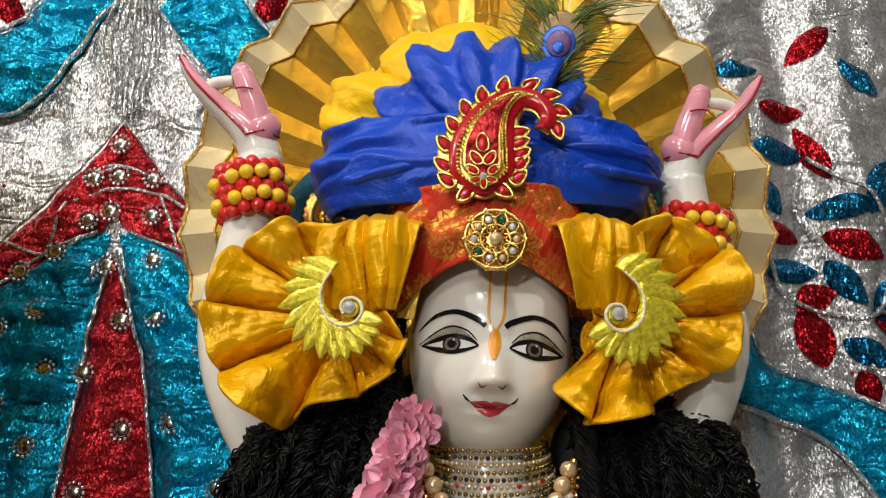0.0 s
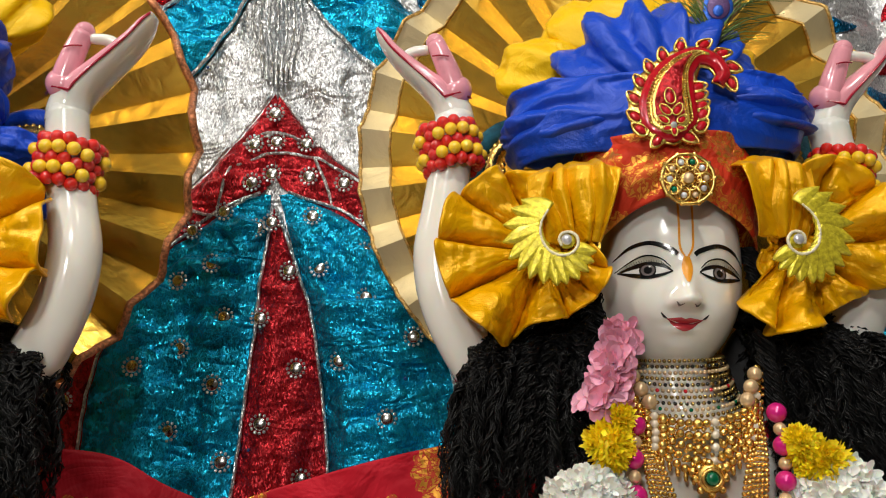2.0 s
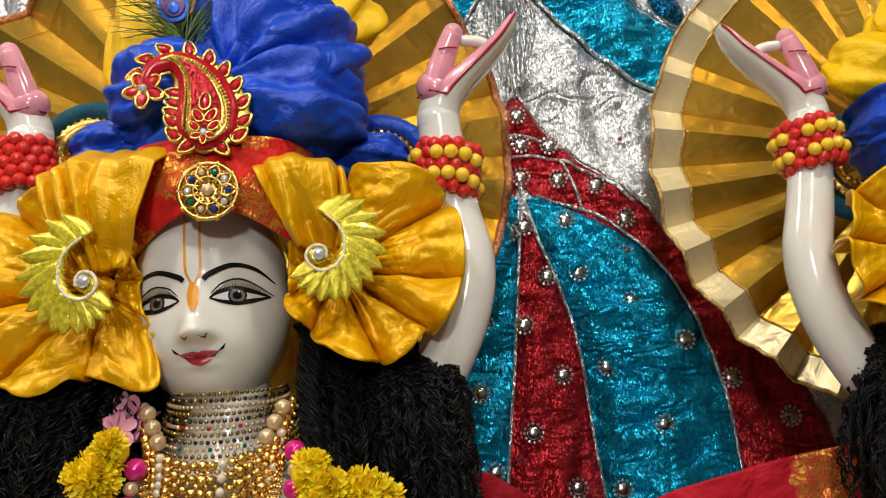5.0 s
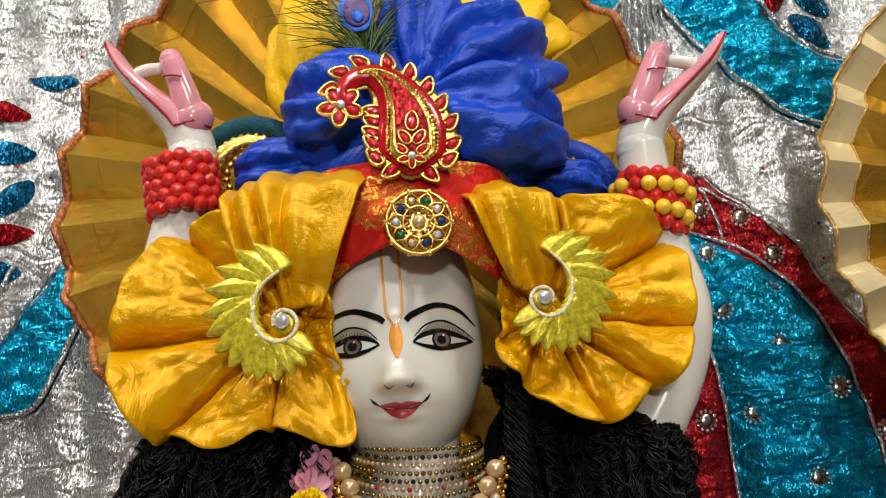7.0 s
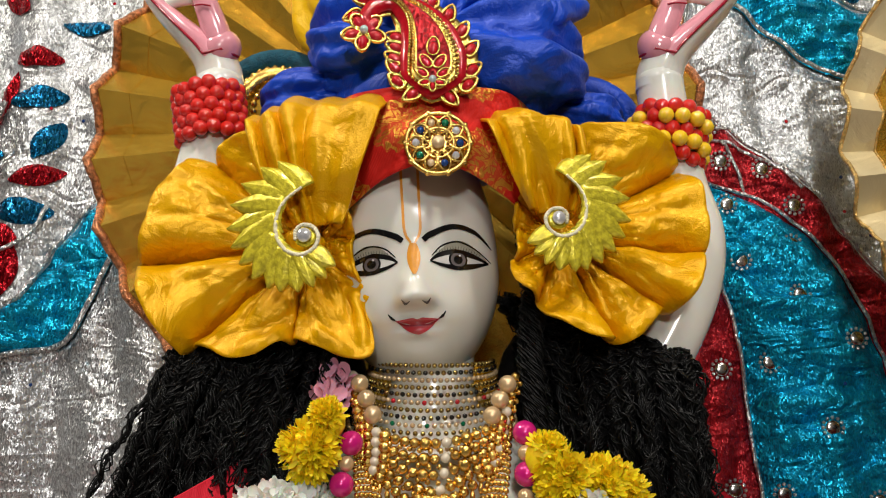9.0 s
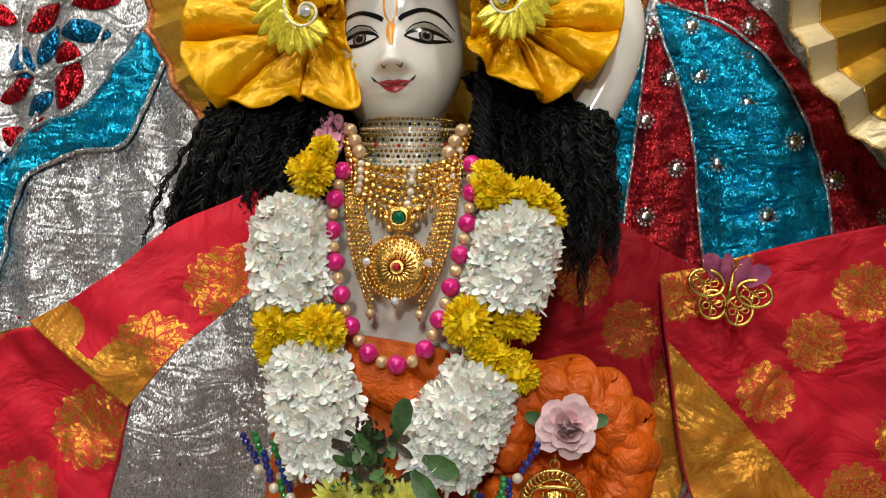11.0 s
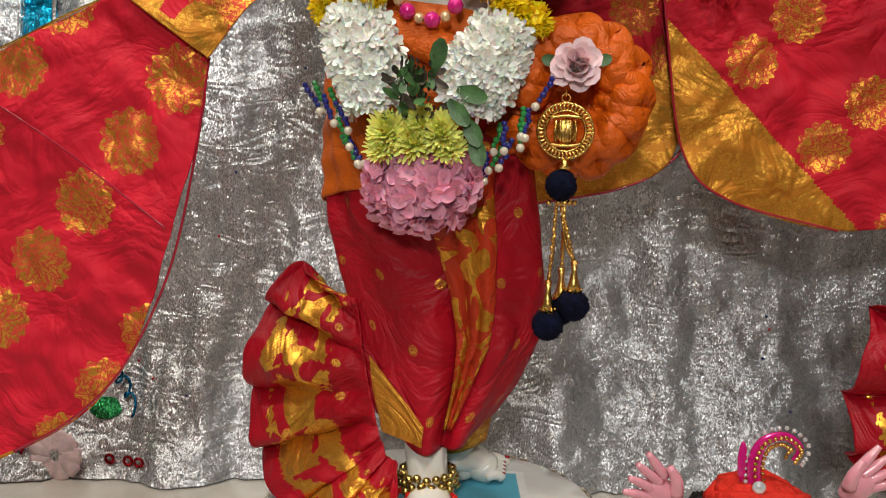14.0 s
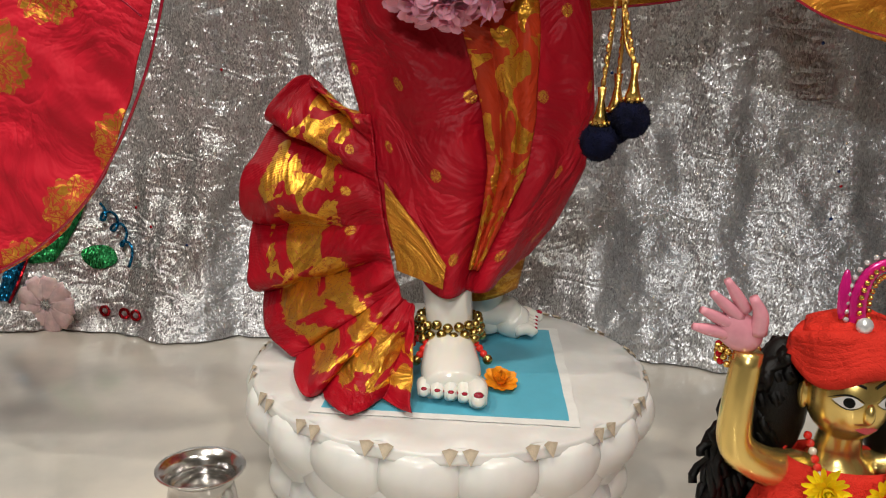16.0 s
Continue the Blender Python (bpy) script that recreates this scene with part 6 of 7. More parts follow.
        r += Vector((0.003 * nz(u * 24, v * 4, 9) * v, 0.006 * nz(u * 12, v * 6, 2), 0.006 * nz(u * 18, v * 3, 5) * v))
        r.z = max(r.z, 0.0935 + 0.001 * v)
        return r

    surf(bm, skirt, 300, 70, uv=lambda u, v: (u * 0.42, v * 0.12))
    part("pleated_fan_end", bm, FAN_SILK, t, "fan of crimson pleats with gold border", solid=0.0014)
    return t


def cloth(name, top, bottom, mats, parent, label="", wr=0.005, n=150, m=110, seed=0.0, split=None):
    """A draped sheet between an upper and a lower line, given as (x, y, z)."""
    a, b = spline(top, n), spline(bottom, n)
    bm = B()

    def f(u, v):
        k = min(n - 1, int(u * n))
        p = a[k].lerp(a[k + 1], u * n - k).lerp(b[k].lerp(b[k + 1], u * n - k), v)
        p.y -= wr * (1.2 * nz(p.x * 9 + seed, p.z * 9, 0.5) + 0.7 * nz((p.x - p.z) * 28, (p.x + p.z) * 9, seed) + 0.45 * nz(p.x * 60, p.z * 60, seed) + 0.5 * abs(nz((p.x + 0.7 * p.z) * 34, (p.z - p.x) * 7, seed + 3))) - 0.35 * wr * math.sin((p.x * 0.8 + p.z) * 80 + 3 * nz(p.x * 6, p.z * 6, 1))
        return p

    surf(bm, f, n, m)
    if split:
        for fc in bm.faces:
            c = fc.calc_center_median()
            if split(c.x, c.z):
                fc.material_index = 1
    part(name, bm, mats, parent, label, solid=0.0016)


def hem(parent, pts, mat, r=0.0011, n=60):
    bm = B()
    tube(bm, spline(pts, n), r, 6)
    part("hem_cord", bm, mat, parent)


shawl = thing("shawl", Matrix(), "red silk shawl woven with gold medallions, spread beside the statue", "shawl", "spread shawls")
cloth("shoulder_panel", [(-0.740, 0.376, 0.512), (-0.695, 0.376, 0.540), (-0.655, 0.392, 0.578), (-0.610, 0.43, 0.610)], [(-0.671, 0.372, 0.462), (-0.648, 0.374, 0.490), (-0.628, 0.390, 0.515), (-0.595, 0.425, 0.552)], [SHAWL, GOLD_BORDER], shawl, "red silk shoulder panel with gold end", seed=2.0,
      split=lambda x, z: (x + 0.740) * 0.0497 + (z - 0.512) * 0.069 < 0.0006 or math.hypot(x + 0.722, z - 0.508) < 0.018 or math.hypot(x + 0.677, z - 0.482) < 0.020)
cloth("lower_panel", [(-1.15, 0.40, 0.40), (-1.0, 0.39, 0.432), (-0.84, 0.380, 0.470), (-0.735, 0.382, 0.509), (-0.673, 0.378, 0.463)], [(-1.15, 0.41, 0.10), (-1.0, 0.41, 0.105), (-0.853, 0.388, 0.145), (-0.754, 0.384, 0.222), (-0.687, 0.380, 0.390)], [SHAWL, GOLD_BORDER], shawl, "red silk panel with gold medallions", 0.006, seed=5.0,
      split=lambda x, z: z < 0.165 + 0.35 * (x + 0.80) and x < -0.78)
hem(shawl, [(-0.84, 0.376, 0.470), (-0.735, 0.378, 0.509), (-0.672, 0.372, 0.463)], GOLD)
hem(shawl, [(-0.673, 0.376, 0.463), (-0.687, 0.378, 0.390), (-0.712, 0.38, 0.30), (-0.754, 0.382, 0.222), (-0.803, 0.384, 0.175), (-0.853, 0.386, 0.147)], RED_LINE)
hem(shawl, [(-0.86, 0.374, 0.440), (-0.79, 0.374, 0.395), (-0.71, 0.374, 0.335)], RED_LINE, 0.0008)

shawl2 = thing("shawl", Matrix(), "red and gold silk shawl end spread between the statues", "shawl", "spread shawls")
cloth("panel", [(-0.47, 0.485, 0.60), (-0.42, 0.51, 0.612), (-0.367, 0.535, 0.608), (-0.325, 0.545, 0.585), (-0.283, 0.552, 0.566)], [(-0.47, 0.485, 0.345), (-0.433, 0.51, 0.348), (-0.356, 0.545, 0.360), (-0.315, 0.552, 0.380), (-0.298, 0.556, 0.412)], [brocade("red_brocade_shawl_end", (0.33, 0.007, 0.016), (0.50, 0.20, 0.03), (0.055, 0.101), 0.0225, turn=45, shift=(0.0237, 0.0299), stagger=0.2), GOLD_BORDER], shawl2, "red silk end with gold woven border", seed=8.0,
      split=lambda x, z: z < 0.47 + 0.75 * (x + 0.318) or z < 0.375 + 0.2 * (x + 0.36))
hem(shawl2, [(-0.433, 0.506, 0.348), (-0.356, 0.541, 0.360), (-0.315, 0.548, 0.380), (-0.298, 0.552, 0.412), (-0.322, 0.548, 0.512)], RED_LINE)

shawl3 = thing("shawl", Matrix(), "red silk shawl with gold medallions pinned by a butterfly clip", "shawl", "spread shawls")
cloth("panel", [(-0.325, 0.538, 0.562), (-0.288, 0.536, 0.570), (-0.235, 0.542, 0.586), (-0.150, 0.545, 0.606), (-0.05, 0.53, 0.62), (0.02, 0.515, 0.62)], [(-0.318, 0.540, 0.500), (-0.300, 0.542, 0.395), (-0.258, 0.545, 0.352), (-0.16, 0.55, 0.325), (-0.06, 0.545, 0.34), (0.02, 0.52, 0.35)], [SHAWL_R, GOLD_BORDER], shawl3, "red silk with gold medallions and border", 0.006, 170, 120, 11.0,
      split=lambda x, z: z < 0.512 - 1.046 * (x + 0.319))
hem(shawl3, [(-0.325, 0.534, 0.560), (-0.318, 0.536, 0.500), (-0.300, 0.538, 0.395), (-0.258, 0.541, 0.352), (-0.16, 0.546, 0.325)], RED_LINE)

shawl4 = thing("shawl", Matrix(), "red silk shawl end spread beside the statue", "shawl", "spread shawls")
cloth("panel", [(0.08, 0.50, 0.62), (0.15, 0.50, 0.618), (0.22, 0.50, 0.583), (0.34, 0.50, 0.54), (0.48, 0.51, 0.50)], [(0.08, 0.50, 0.40), (0.15, 0.50, 0.36), (0.22, 0.50, 0.33), (0.34, 0.50, 0.25), (0.48, 0.51, 0.2)], [SHAWL_R], shawl4, "red silk with gold medallions", seed=15.0)


def braid_bun(spot):
    t = thing("braided_bun", at(spot, 0.112, -0.034, 0.437), "braided bright orange silk bun tied at the statue's hip", "sash knot", "braided hip buns")
    R_, n = 0.036, 120
    for s in range(3):
        bm = B()
        pts = []
        for i in range(n + 1):
            a = 2 * math.pi * i / n * 0.93 + 3.6
            p = 2 * math.pi * (i / n * 3.6 + s / 3)
            off, dep = 0.0125 * math.sin(p), -0.010 * math.cos(2 * p) - 0.006
            pts.append(Vector(((R_ + off) * math.cos(a) * 1.08, dep, (R_ + off) * math.sin(a) * 1.12)))
        rad = [0.0122 * (0.92 + 0.12 * math.sin(i * 0.7)) for i in range(n + 1)]
        tube(bm, pts, rad, 14, flat=0.85)
        for v in bm.verts:
            k = 0.0017 * math.sin(330 * (v.co.x + 0.6 * v.co.z) + 4 * nz(v.co.x * 60, v.co.z * 60, s))
            v.co.y += k
            v.co.x += 0.6 * k
        part("braid_strand", bm, ORANGE, t)
    bm = B()
    puff(bm, (0, 0.012, 0), (0.032, 0.012, 0.034), (0, -1, 0.1), 5, 0.03, 2.2, 48, 24)
    part("bun_core", bm, ORANGE, t)
    bm = B()
    puff(bm, (-0.042, 0.008, -0.018), (0.030, 0.014, 0.028), (1, -0.5, 0.2), 6, 0.10, 3.3, 48, 24)
    part("loose_gather", bm, ORANGE, t)
    return t


def flower_petal(bm, base, way, up, L, w, mi=0, cup=0.3, rounded=0.8):
    """One cupped petal of eight faces."""
    way, up = way.normalized(), up.normalized()
    s = way.cross(up)
    if s.length < 1e-4:
        s = way.cross(Vector((0.3, 0.5, 0.8)))
    s.normalize()
    up = s.cross(way)
    rows = []
    for j, (f, g) in enumerate(((0, 0.28), (0.45, 0.9), (0.8, rounded), (1.0, 0.30))):
        c = base + way * L * f + up * L * cup * f * f
        rows.append([bm.verts.new(c - s * w * g * 0.5 + up * w * 0.18 * g), bm.verts.new(c), bm.verts.new(c + s * w * g * 0.5 + up * w * 0.18 * g)])
    for a, b in zip(rows, rows[1:]):
        for k in range(2):
            bm.faces.new((a[k], a[k + 1], b[k + 1], b[k])).material_index = mi


def bloom(bm, c, axis, r, petals, layers, rng, w=0.35, mi=0, cup=0.25):
    """A many-petalled flower head."""
    axis = axis.normalized()
    a0 = axis.orthogonal().normalized()
    b0 = axis.cross(a0)
    for l in range(layers):
        tilt = math.radians(8 + 78 * l / max(1, layers - 1))
        n = max(4, int(petals * (1 - 0.55 * l / layers)))
        L = r * (1 - 0.35 * l / layers)
        for k in range(n):
            a = 2 * math.pi * (k + 0.5 * (l % 2) + rng.uniform(-0.25, 0.25)) / n
            side = a0 * math.cos(a) + b0 * math.sin(a)
            tl = tilt + rng.uniform(-0.15, 0.15)
            way = side * math.cos(tl) + axis * math.sin(tl)
            flower_petal(bm, c + axis * 0.1 * r * l / layers + side * 0.08 * r, way, axis, L * rng.uniform(0.85, 1.1), r * w, mi, cup)


def flower_tube(bm, pts, R_, count, size, rng, w=0.5, n_pet=5, mi=0, cup=0.25):
    """Florets crowded round a line."""
    line = spline(pts, 40)
    for k in range(count):
        i = rng.randrange(0, 40)
        p = line[i].lerp(line[i + 1], rng.random())
        d = (line[i + 1] - line[i]).normalized()
        a = rng.uniform(0, 2 * math.pi)
        s0 = d.cross(Vector((0, -1, 0))).normalized()
        s1 = d.cross(s0)
        out = s0 * math.cos(a) + s1 * math.sin(a)
        if out.y > 0.55:
            out.y *= -1
        rr = (lerp_list(R_, (i + 0.5) / 41) if isinstance(R_, (list, tuple)) else R_) * rng.uniform(0.82, 1.05)
        c = p + out * rr * 0.9
        axis = (out + Vector((rng.uniform(-0.5, 0.5), rng.uniform(-0.5, 0.3), rng.uniform(-0.6, 0.4)))).normalized()
        bloom(bm, c, axis, size * rng.uniform(0.8, 1.2), n_pet, 1, rng, w, mi, cup)


def garland(spot):
    t = thing("flower_garland", at(spot), "fresh garland of white, yellow and pink blossoms over the chest", "garland", "flower garlands")
    rng = random.Random(21)
    low = 0.028 if spot["side"] > 0 else 0.020
    for name, pts, R_, cnt, size in (("white_blossoms", [(-0.070, -0.046, 0.612 - low), (-0.068, -0.050, 0.570), (-0.064, -0.054, 0.530)], [0.020, 0.027, 0.026], 300, 0.0082),
                                     ("white_blossoms", [(-0.056, -0.060, 0.497), (-0.044, -0.066, 0.465), (-0.034, -0.070, 0.428)], [0.022, 0.029, 0.022], 260, 0.0082),
                                     ("white_blossoms", [(0.083, -0.046, 0.605 - low), (0.078, -0.050, 0.570), (0.072, -0.054, 0.535)], [0.022, 0.027, 0.026], 300, 0.0082),
                                     ("white_blossoms", [(0.062, -0.060, 0.485), (0.046, -0.066, 0.458), (0.034, -0.070, 0.430)], [0.022, 0.029, 0.022], 260, 0.0082)):
        bm = B()
        tube(bm, pts, [r * 0.82 for r in R_], 12, flat=0.8, n=10)
        flower_tube(bm, pts, R_, int(cnt * 1.8), size * 0.92, rng, 0.66, 5, cup=0.35)
        part(name, bm, WHITE_PETAL, t, "crowded white blossoms", kind="stuff")
    for c, r in (((-0.056, -0.058, 0.634), 0.017), ((-0.048, -0.056, 0.648), 0.013), ((0.070, -0.056, 0.622), 0.018), ((0.088, -0.052, 0.618), 0.018), ((0.058, -0.056, 0.632), 0.014), ((0.100, -0.048, 0.612), 0.014),
                 ((-0.068, -0.064, 0.515), 0.020), ((-0.044, -0.068, 0.512), 0.019), ((-0.074, -0.062, 0.500), 0.014), ((0.052, -0.068, 0.520), 0.018), ((0.080, -0.062, 0.522), 0.017), ((0.066, -0.066, 0.498), 0.017), ((0.082, -0.064, 0.490), 0.015)):
        if c[2] > 0.6 and c[0] > 0.08 and spot["side"] > 0:
            continue
        if c[2] > 0.6:
            c = (c[0], c[1], c[2] - low)
        bm = B()
        ball(bm, Vector(c), r * 0.70, 10, 7)
        for q in range(15):
            o = Vector((rng.gauss(0, 1), -abs(rng.gauss(0, 1)) - 0.15, rng.gauss(0, 1))).normalized()
            bloom(bm, Vector(c) + o * r * 0.52, o, r * 0.52, 11, 3, rng, 0.36, 0, 0.4)
        part("yellow_blossom", bm, YELLOW_PETAL, t)
    for sx in (-1, 1):
        bm = B()
        n_ = 95 if spot["side"] > 0 and sx < 0 else 16
        if sx > 0:
            bm.free()
            continue
        if spot["side"] > 0 and sx < 0:
            flower_tube(bm, [(-0.040, -0.042, 0.676), (-0.047, -0.047, 0.656), (-0.058, -0.050, 0.628)], [0.005, 0.0085, 0.012], n_ - 25, 0.0105, rng, 0.85, 5, cup=0.15)
        else:
            flower_tube(bm, [(sx * 0.044, -0.028, 0.655), (sx * 0.052, -0.036, 0.638)], 0.007, n_, 0.008, rng, 0.85, 5, cup=0.15)
        part("pink_blossoms", bm, PINK_PETAL, t, "crumpled pink petals", kind="stuff")
    # pale lime daisies over a pink hydrangea head
    for k, (x, z, r) in enumerate(((-0.022, 0.410, 0.017), (-0.004, 0.402, 0.018), (0.016, 0.408, 0.017), (-0.026, 0.398, 0.014), (0.022, 0.398, 0.014), (0.002, 0.416, 0.014))):
        bm = B()
        ball(bm, Vector((x, -0.090, z)), r * 0.4, 10, 7)
        bloom(bm, Vector((x, -0.090, z)), Vector((x * 4, -1, 0.3)), r, 26, 6, rng, 0.20)
        part("lime_blossom", bm, LIME_PETAL, t)
    bm = B()
    ball(bm, (0.0, -0.072, 0.368), 1, 16, 10, 0, (0.034, 0.020, 0.028))
    for k in range(95):
        a, b = rng.uniform(0, 2 * math.pi), math.acos(rng.uniform(-0.35, 1))
        o = Vector((math.sin(b) * math.cos(a), -math.cos(b), math.sin(b) * math.sin(a)))
        c = Vector((0.0 + 0.037 * o.x, -0.072 + 0.023 * o.y, 0.369 + 0.029 * o.z))
        bloom(bm, c, o + Vector((rng.uniform(-0.5, 0.5), -0.2, rng.uniform(-0.5, 0.3))), rng.uniform(0.012, 0.017), 4, 1, rng, 0.85, 0, 0.15)
    part("hydrangea_head", bm, PINK_PETAL, t, "pink hydrangea florets", kind="stuff")
    bm = B()
    for k in range(46):
        p = Vector((rng.uniform(-0.018, 0.014), -0.086 - rng.random() * 0.014, rng.uniform(0.418, 0.452)))
        way = Vector((rng.uniform(-0.8, 0.8), rng.uniform(-0.8, -0.1), rng.uniform(-0.5, 1.0)))
        flower_petal(bm, p, way, Vector((0, -1, 0.2)), rng.uniform(0.010, 0.018), 0.006, k % 3 == 0, 0.1)
    for k in range(70):
        p = Vector((rng.uniform(-0.014, 0.012), -0.094, rng.uniform(0.425, 0.462)))
        flower_petal(bm, p, Vector((rng.uniform(-0.5, 0.5), -0.6, rng.uniform(0.2, 1))), Vector((0, -1, 0)), 0.006, 0.0022, 1, 0.1)
    part("basil_sprig", bm, [GREEN_LEAF, TULSI], t, "dark green and purple basil sprig", kind="stuff")
    for x, z, a in ((0.022, 0.432, -50), (0.034, 0.420, -62), (0.012, 0.452, 75), (0.040, 0.408, -75), (0.028, 0.440, -20)):
        bm = B()
        flower_petal(bm, Vector((x, -0.094, z)), Vector((math.cos(radians(a)), -0.2, math.sin(radians(a)))), Vector((0, -1, 0)), 0.024, 0.014, 0, 0.05)
        part("leaf", bm, GREEN_LEAF, t, "fresh green leaf")
    return t


def strand_points(pts, gap):
    line = spline(pts, 240)
    out, acc = [line[0]], 0.0
    for a, b in zip(line, line[1:]):
        acc += (b - a).length
        if acc >= gap:
            out.append(b)
            acc = 0.0
    return out


def necklaces(spot):
    g = "statue necklaces"
    # magenta and champagne pearls
    t = thing("pearl_necklace", at(spot), "long necklace of magenta and champagne pearls", "necklace", g)
    loop = [(-0.037, -0.050, 0.618), (-0.041, -0.056, 0.588), (-0.037, -0.058, 0.555), (-0.027, -0.060, 0.520), (-0.012, -0.062, 0.498), (0.006, -0.063, 0.492), (0.021, -0.062, 0.499), (0.033, -0.060, 0.525), (0.043, -0.058, 0.560), (0.049, -0.054, 0.595), (0.049, -0.048, 0.625)]
    pts = strand_points(loop, 0.0099)
    bm = B()
    ball(bm, (0, 0, 0), 0.0062, 16, 10)
    big = part("magenta_pearl", bm, MAGENTA, t)
    bm = B()
    ball(bm, (0, 0, 0), 0.0041, 12, 8)
    small = part("champagne_pearl", bm, CHAMPAGNE, t)
    for k, p in enumerate(pts):
        o = big if k % 2 == 0 else small
        if k < 2:
            o.matrix_basis = Matrix.Translation(p)
        else:
            same(o.name.split(".")[0], o, t, Matrix.Translation(p))
    # choker net of tiny pearls
    t = thing("pearl_choker", at(spot), "wide choker net of tiny pearls and stones with blackened gaps", "necklace", g)
    for row in range(13):
        bm = B()
        z, rx = 0.664 - 0.0029 * row, 0.0305 + 0.0007 * row + 0.0008 * max(0, row - 7)
        n = 40
        for k in range(n):
            a = math.pi * (k + 0.5 * (row % 2)) / n * 1.16 - 0.08 * math.pi
            dz = -0.006 * math.sin(a) - 0.001 * row * math.sin(a)
            # black beads stand in for the shaded gaps between the pearls
            ball(bm, (rx * math.cos(a) * 1.12, 0.002 - (rx + 0.004) * math.sin(a), z + dz), 0.00135, 8, 5, 1 if row % 3 == 1 and k % 2 == 0 else (2 if row in (5, 8) and k % 5 == 0 else 0))
        part("pearl_row", bm, [(OLD_GOLD, OLD_GOLD, CHAMPAGNE)[row % 3], BLACK_PAINT, EMERALD if row > 6 else RUBY], t, kind="stuff")
    # gold bib
    t = thing("gold_necklace", at(spot), "gold bead bib necklace with pearls", "necklace", g)
    for row in range(5):
        drop = 0.010 + 0.0075 * row
        pts = strand_points([(-0.040 + 0.002 * row, -0.032, 0.652 - 0.004 * row), (-0.030, -0.045, 0.632 - drop * 0.55), (0.003, -0.052, 0.628 - drop), (0.036, -0.045, 0.634 - drop * 0.55), (0.046 - 0.002 * row, -0.032, 0.654 - 0.004 * row)], 0.0050)
        bm = B()
        for k, p in enumerate(pts):
            ball(bm, p, 0.0027 if k % 4 else 0.0034, 8, 6, 0 if k % 7 else 1)
            if row == 4:
                ball(bm, p - Vector((0, 0, 0.005)), 0.0016, 6, 4, 0, (1, 1, 2))
            else:
                ball(bm, p + Vector((0.0025, -0.001, -0.0035)), 0.0015, 6, 4)
        part("bead_row", bm, [GOLD, PEARL], t, kind="stuff")
    for sx in (-1, 1):
        for k in range(3):
            bm = B()
            ball(bm, (0.003 + sx * (0.030 + 0.004 * k), -0.046 + 0.003 * k, 0.632 + 0.008 * k), 0.0048, 12, 8, 0)
            part("large_pearl", bm, CHAMPAGNE, t)
    # many-stranded chain with round pendant
    t = thing("pendant_necklace", at(spot), "many-stranded gold chain with a round gold pendant", "necklace", g)
    for k in range(6):
        o = 0.0042 * k
        for sx in (-1, 1):
            bm = B()
            for p in strand_points([(0.003 + sx * (0.040 + 0.0005 * k), -0.036, 0.640), (0.003 + sx * (0.033 - o * 0.55 + 0.004), -0.049, 0.598 - 0.001 * k), (0.003 + sx * (0.030 - o * 0.75), -0.053, 0.560 - 0.001 * k), (0.003 + sx * (0.016 - o * 0.35), -0.056, 0.526 + o * 1.2)], 0.0029):
                ball(bm, p, 0.00155, 6, 5)
            part("chain", bm, GOLD, t, kind="stuff")
    bm = B()
    ball(bm, (0.0035, -0.056, 0.554), 1, 36, 12, 0, (0.0205, 0.0055, 0.0205))
    for rad, n, rr in ((0.0205, 44, 0.0013), (0.0175, 40, 0.0011), (0.0148, 36, 0.0010)):
        for k in range(n):
            a = 2 * math.pi * k / n
            ball(bm, (0.0035 + rad * math.cos(a), -0.059 - 0.002 * (0.0205 - rad) / 0.01, 0.554 + rad * math.sin(a)), rr, 6, 4)
    for k in range(24):
        a = 2 * math.pi * k / 24
        d = Vector((math.cos(a), 0, math.sin(a)))
        tube(bm, [Vector((0.0035, -0.0615, 0.554)) + d * 0.0045, Vector((0.0035, -0.0625, 0.554)) + d * 0.009, Vector((0.0035, -0.061, 0.554)) + d * 0.0125], [0.0006, 0.0011, 0.0005], 5)
    pend = part("pendant", bm, GOLD, t, "round engraved gold pendant")
    bm = B()
    ball(bm, (0.0035, -0.0625, 0.554), 0.0030, 10, 6)
    part("ruby", bm, RUBY, pend)
    bm = B()
    ball(bm, (0.0035, -0.056, 0.586), 1, 20, 10, 0, (0.0088, 0.004, 0.0088))
    torus(bm, (0.0035, -0.060, 0.586), 0.0052, 0.0013, "Y", 20, 6)
    for k in range(8):
        a = 2 * math.pi * k / 8
        ball(bm, (0.0035 + 0.009 * math.cos(a), -0.056, 0.586 + 0.009 * math.sin(a)), 0.0026, 8, 5)
    top_ = part("pendant_link", bm, GOLD, t, "small gold rosette link")
    bm = B()
    ball(bm, (0.0035, -0.0605, 0.586), 0.0040, 12, 8, 0, (1, 0.6, 1))
    part("emerald", bm, EMERALD, top_)
    for x, z in ((-0.013, 0.524), (0.019, 0.524), (0.003, 0.532), (-0.0165, 0.557), (0.0235, 0.557)):
        bm = B()
        ball(bm, (x, -0.060, z), 0.0030, 10, 6)
        ball(bm, (x, -0.060, z + 0.004), 0.0016, 8, 5, 1)
        ball(bm, (x, -0.060, z - 0.0035), 0.0010, 8, 5, 1)
        part("drop_pearl", bm, [CHAMPAGNE if z < 0.53 else CRYSTAL, GOLD], t)


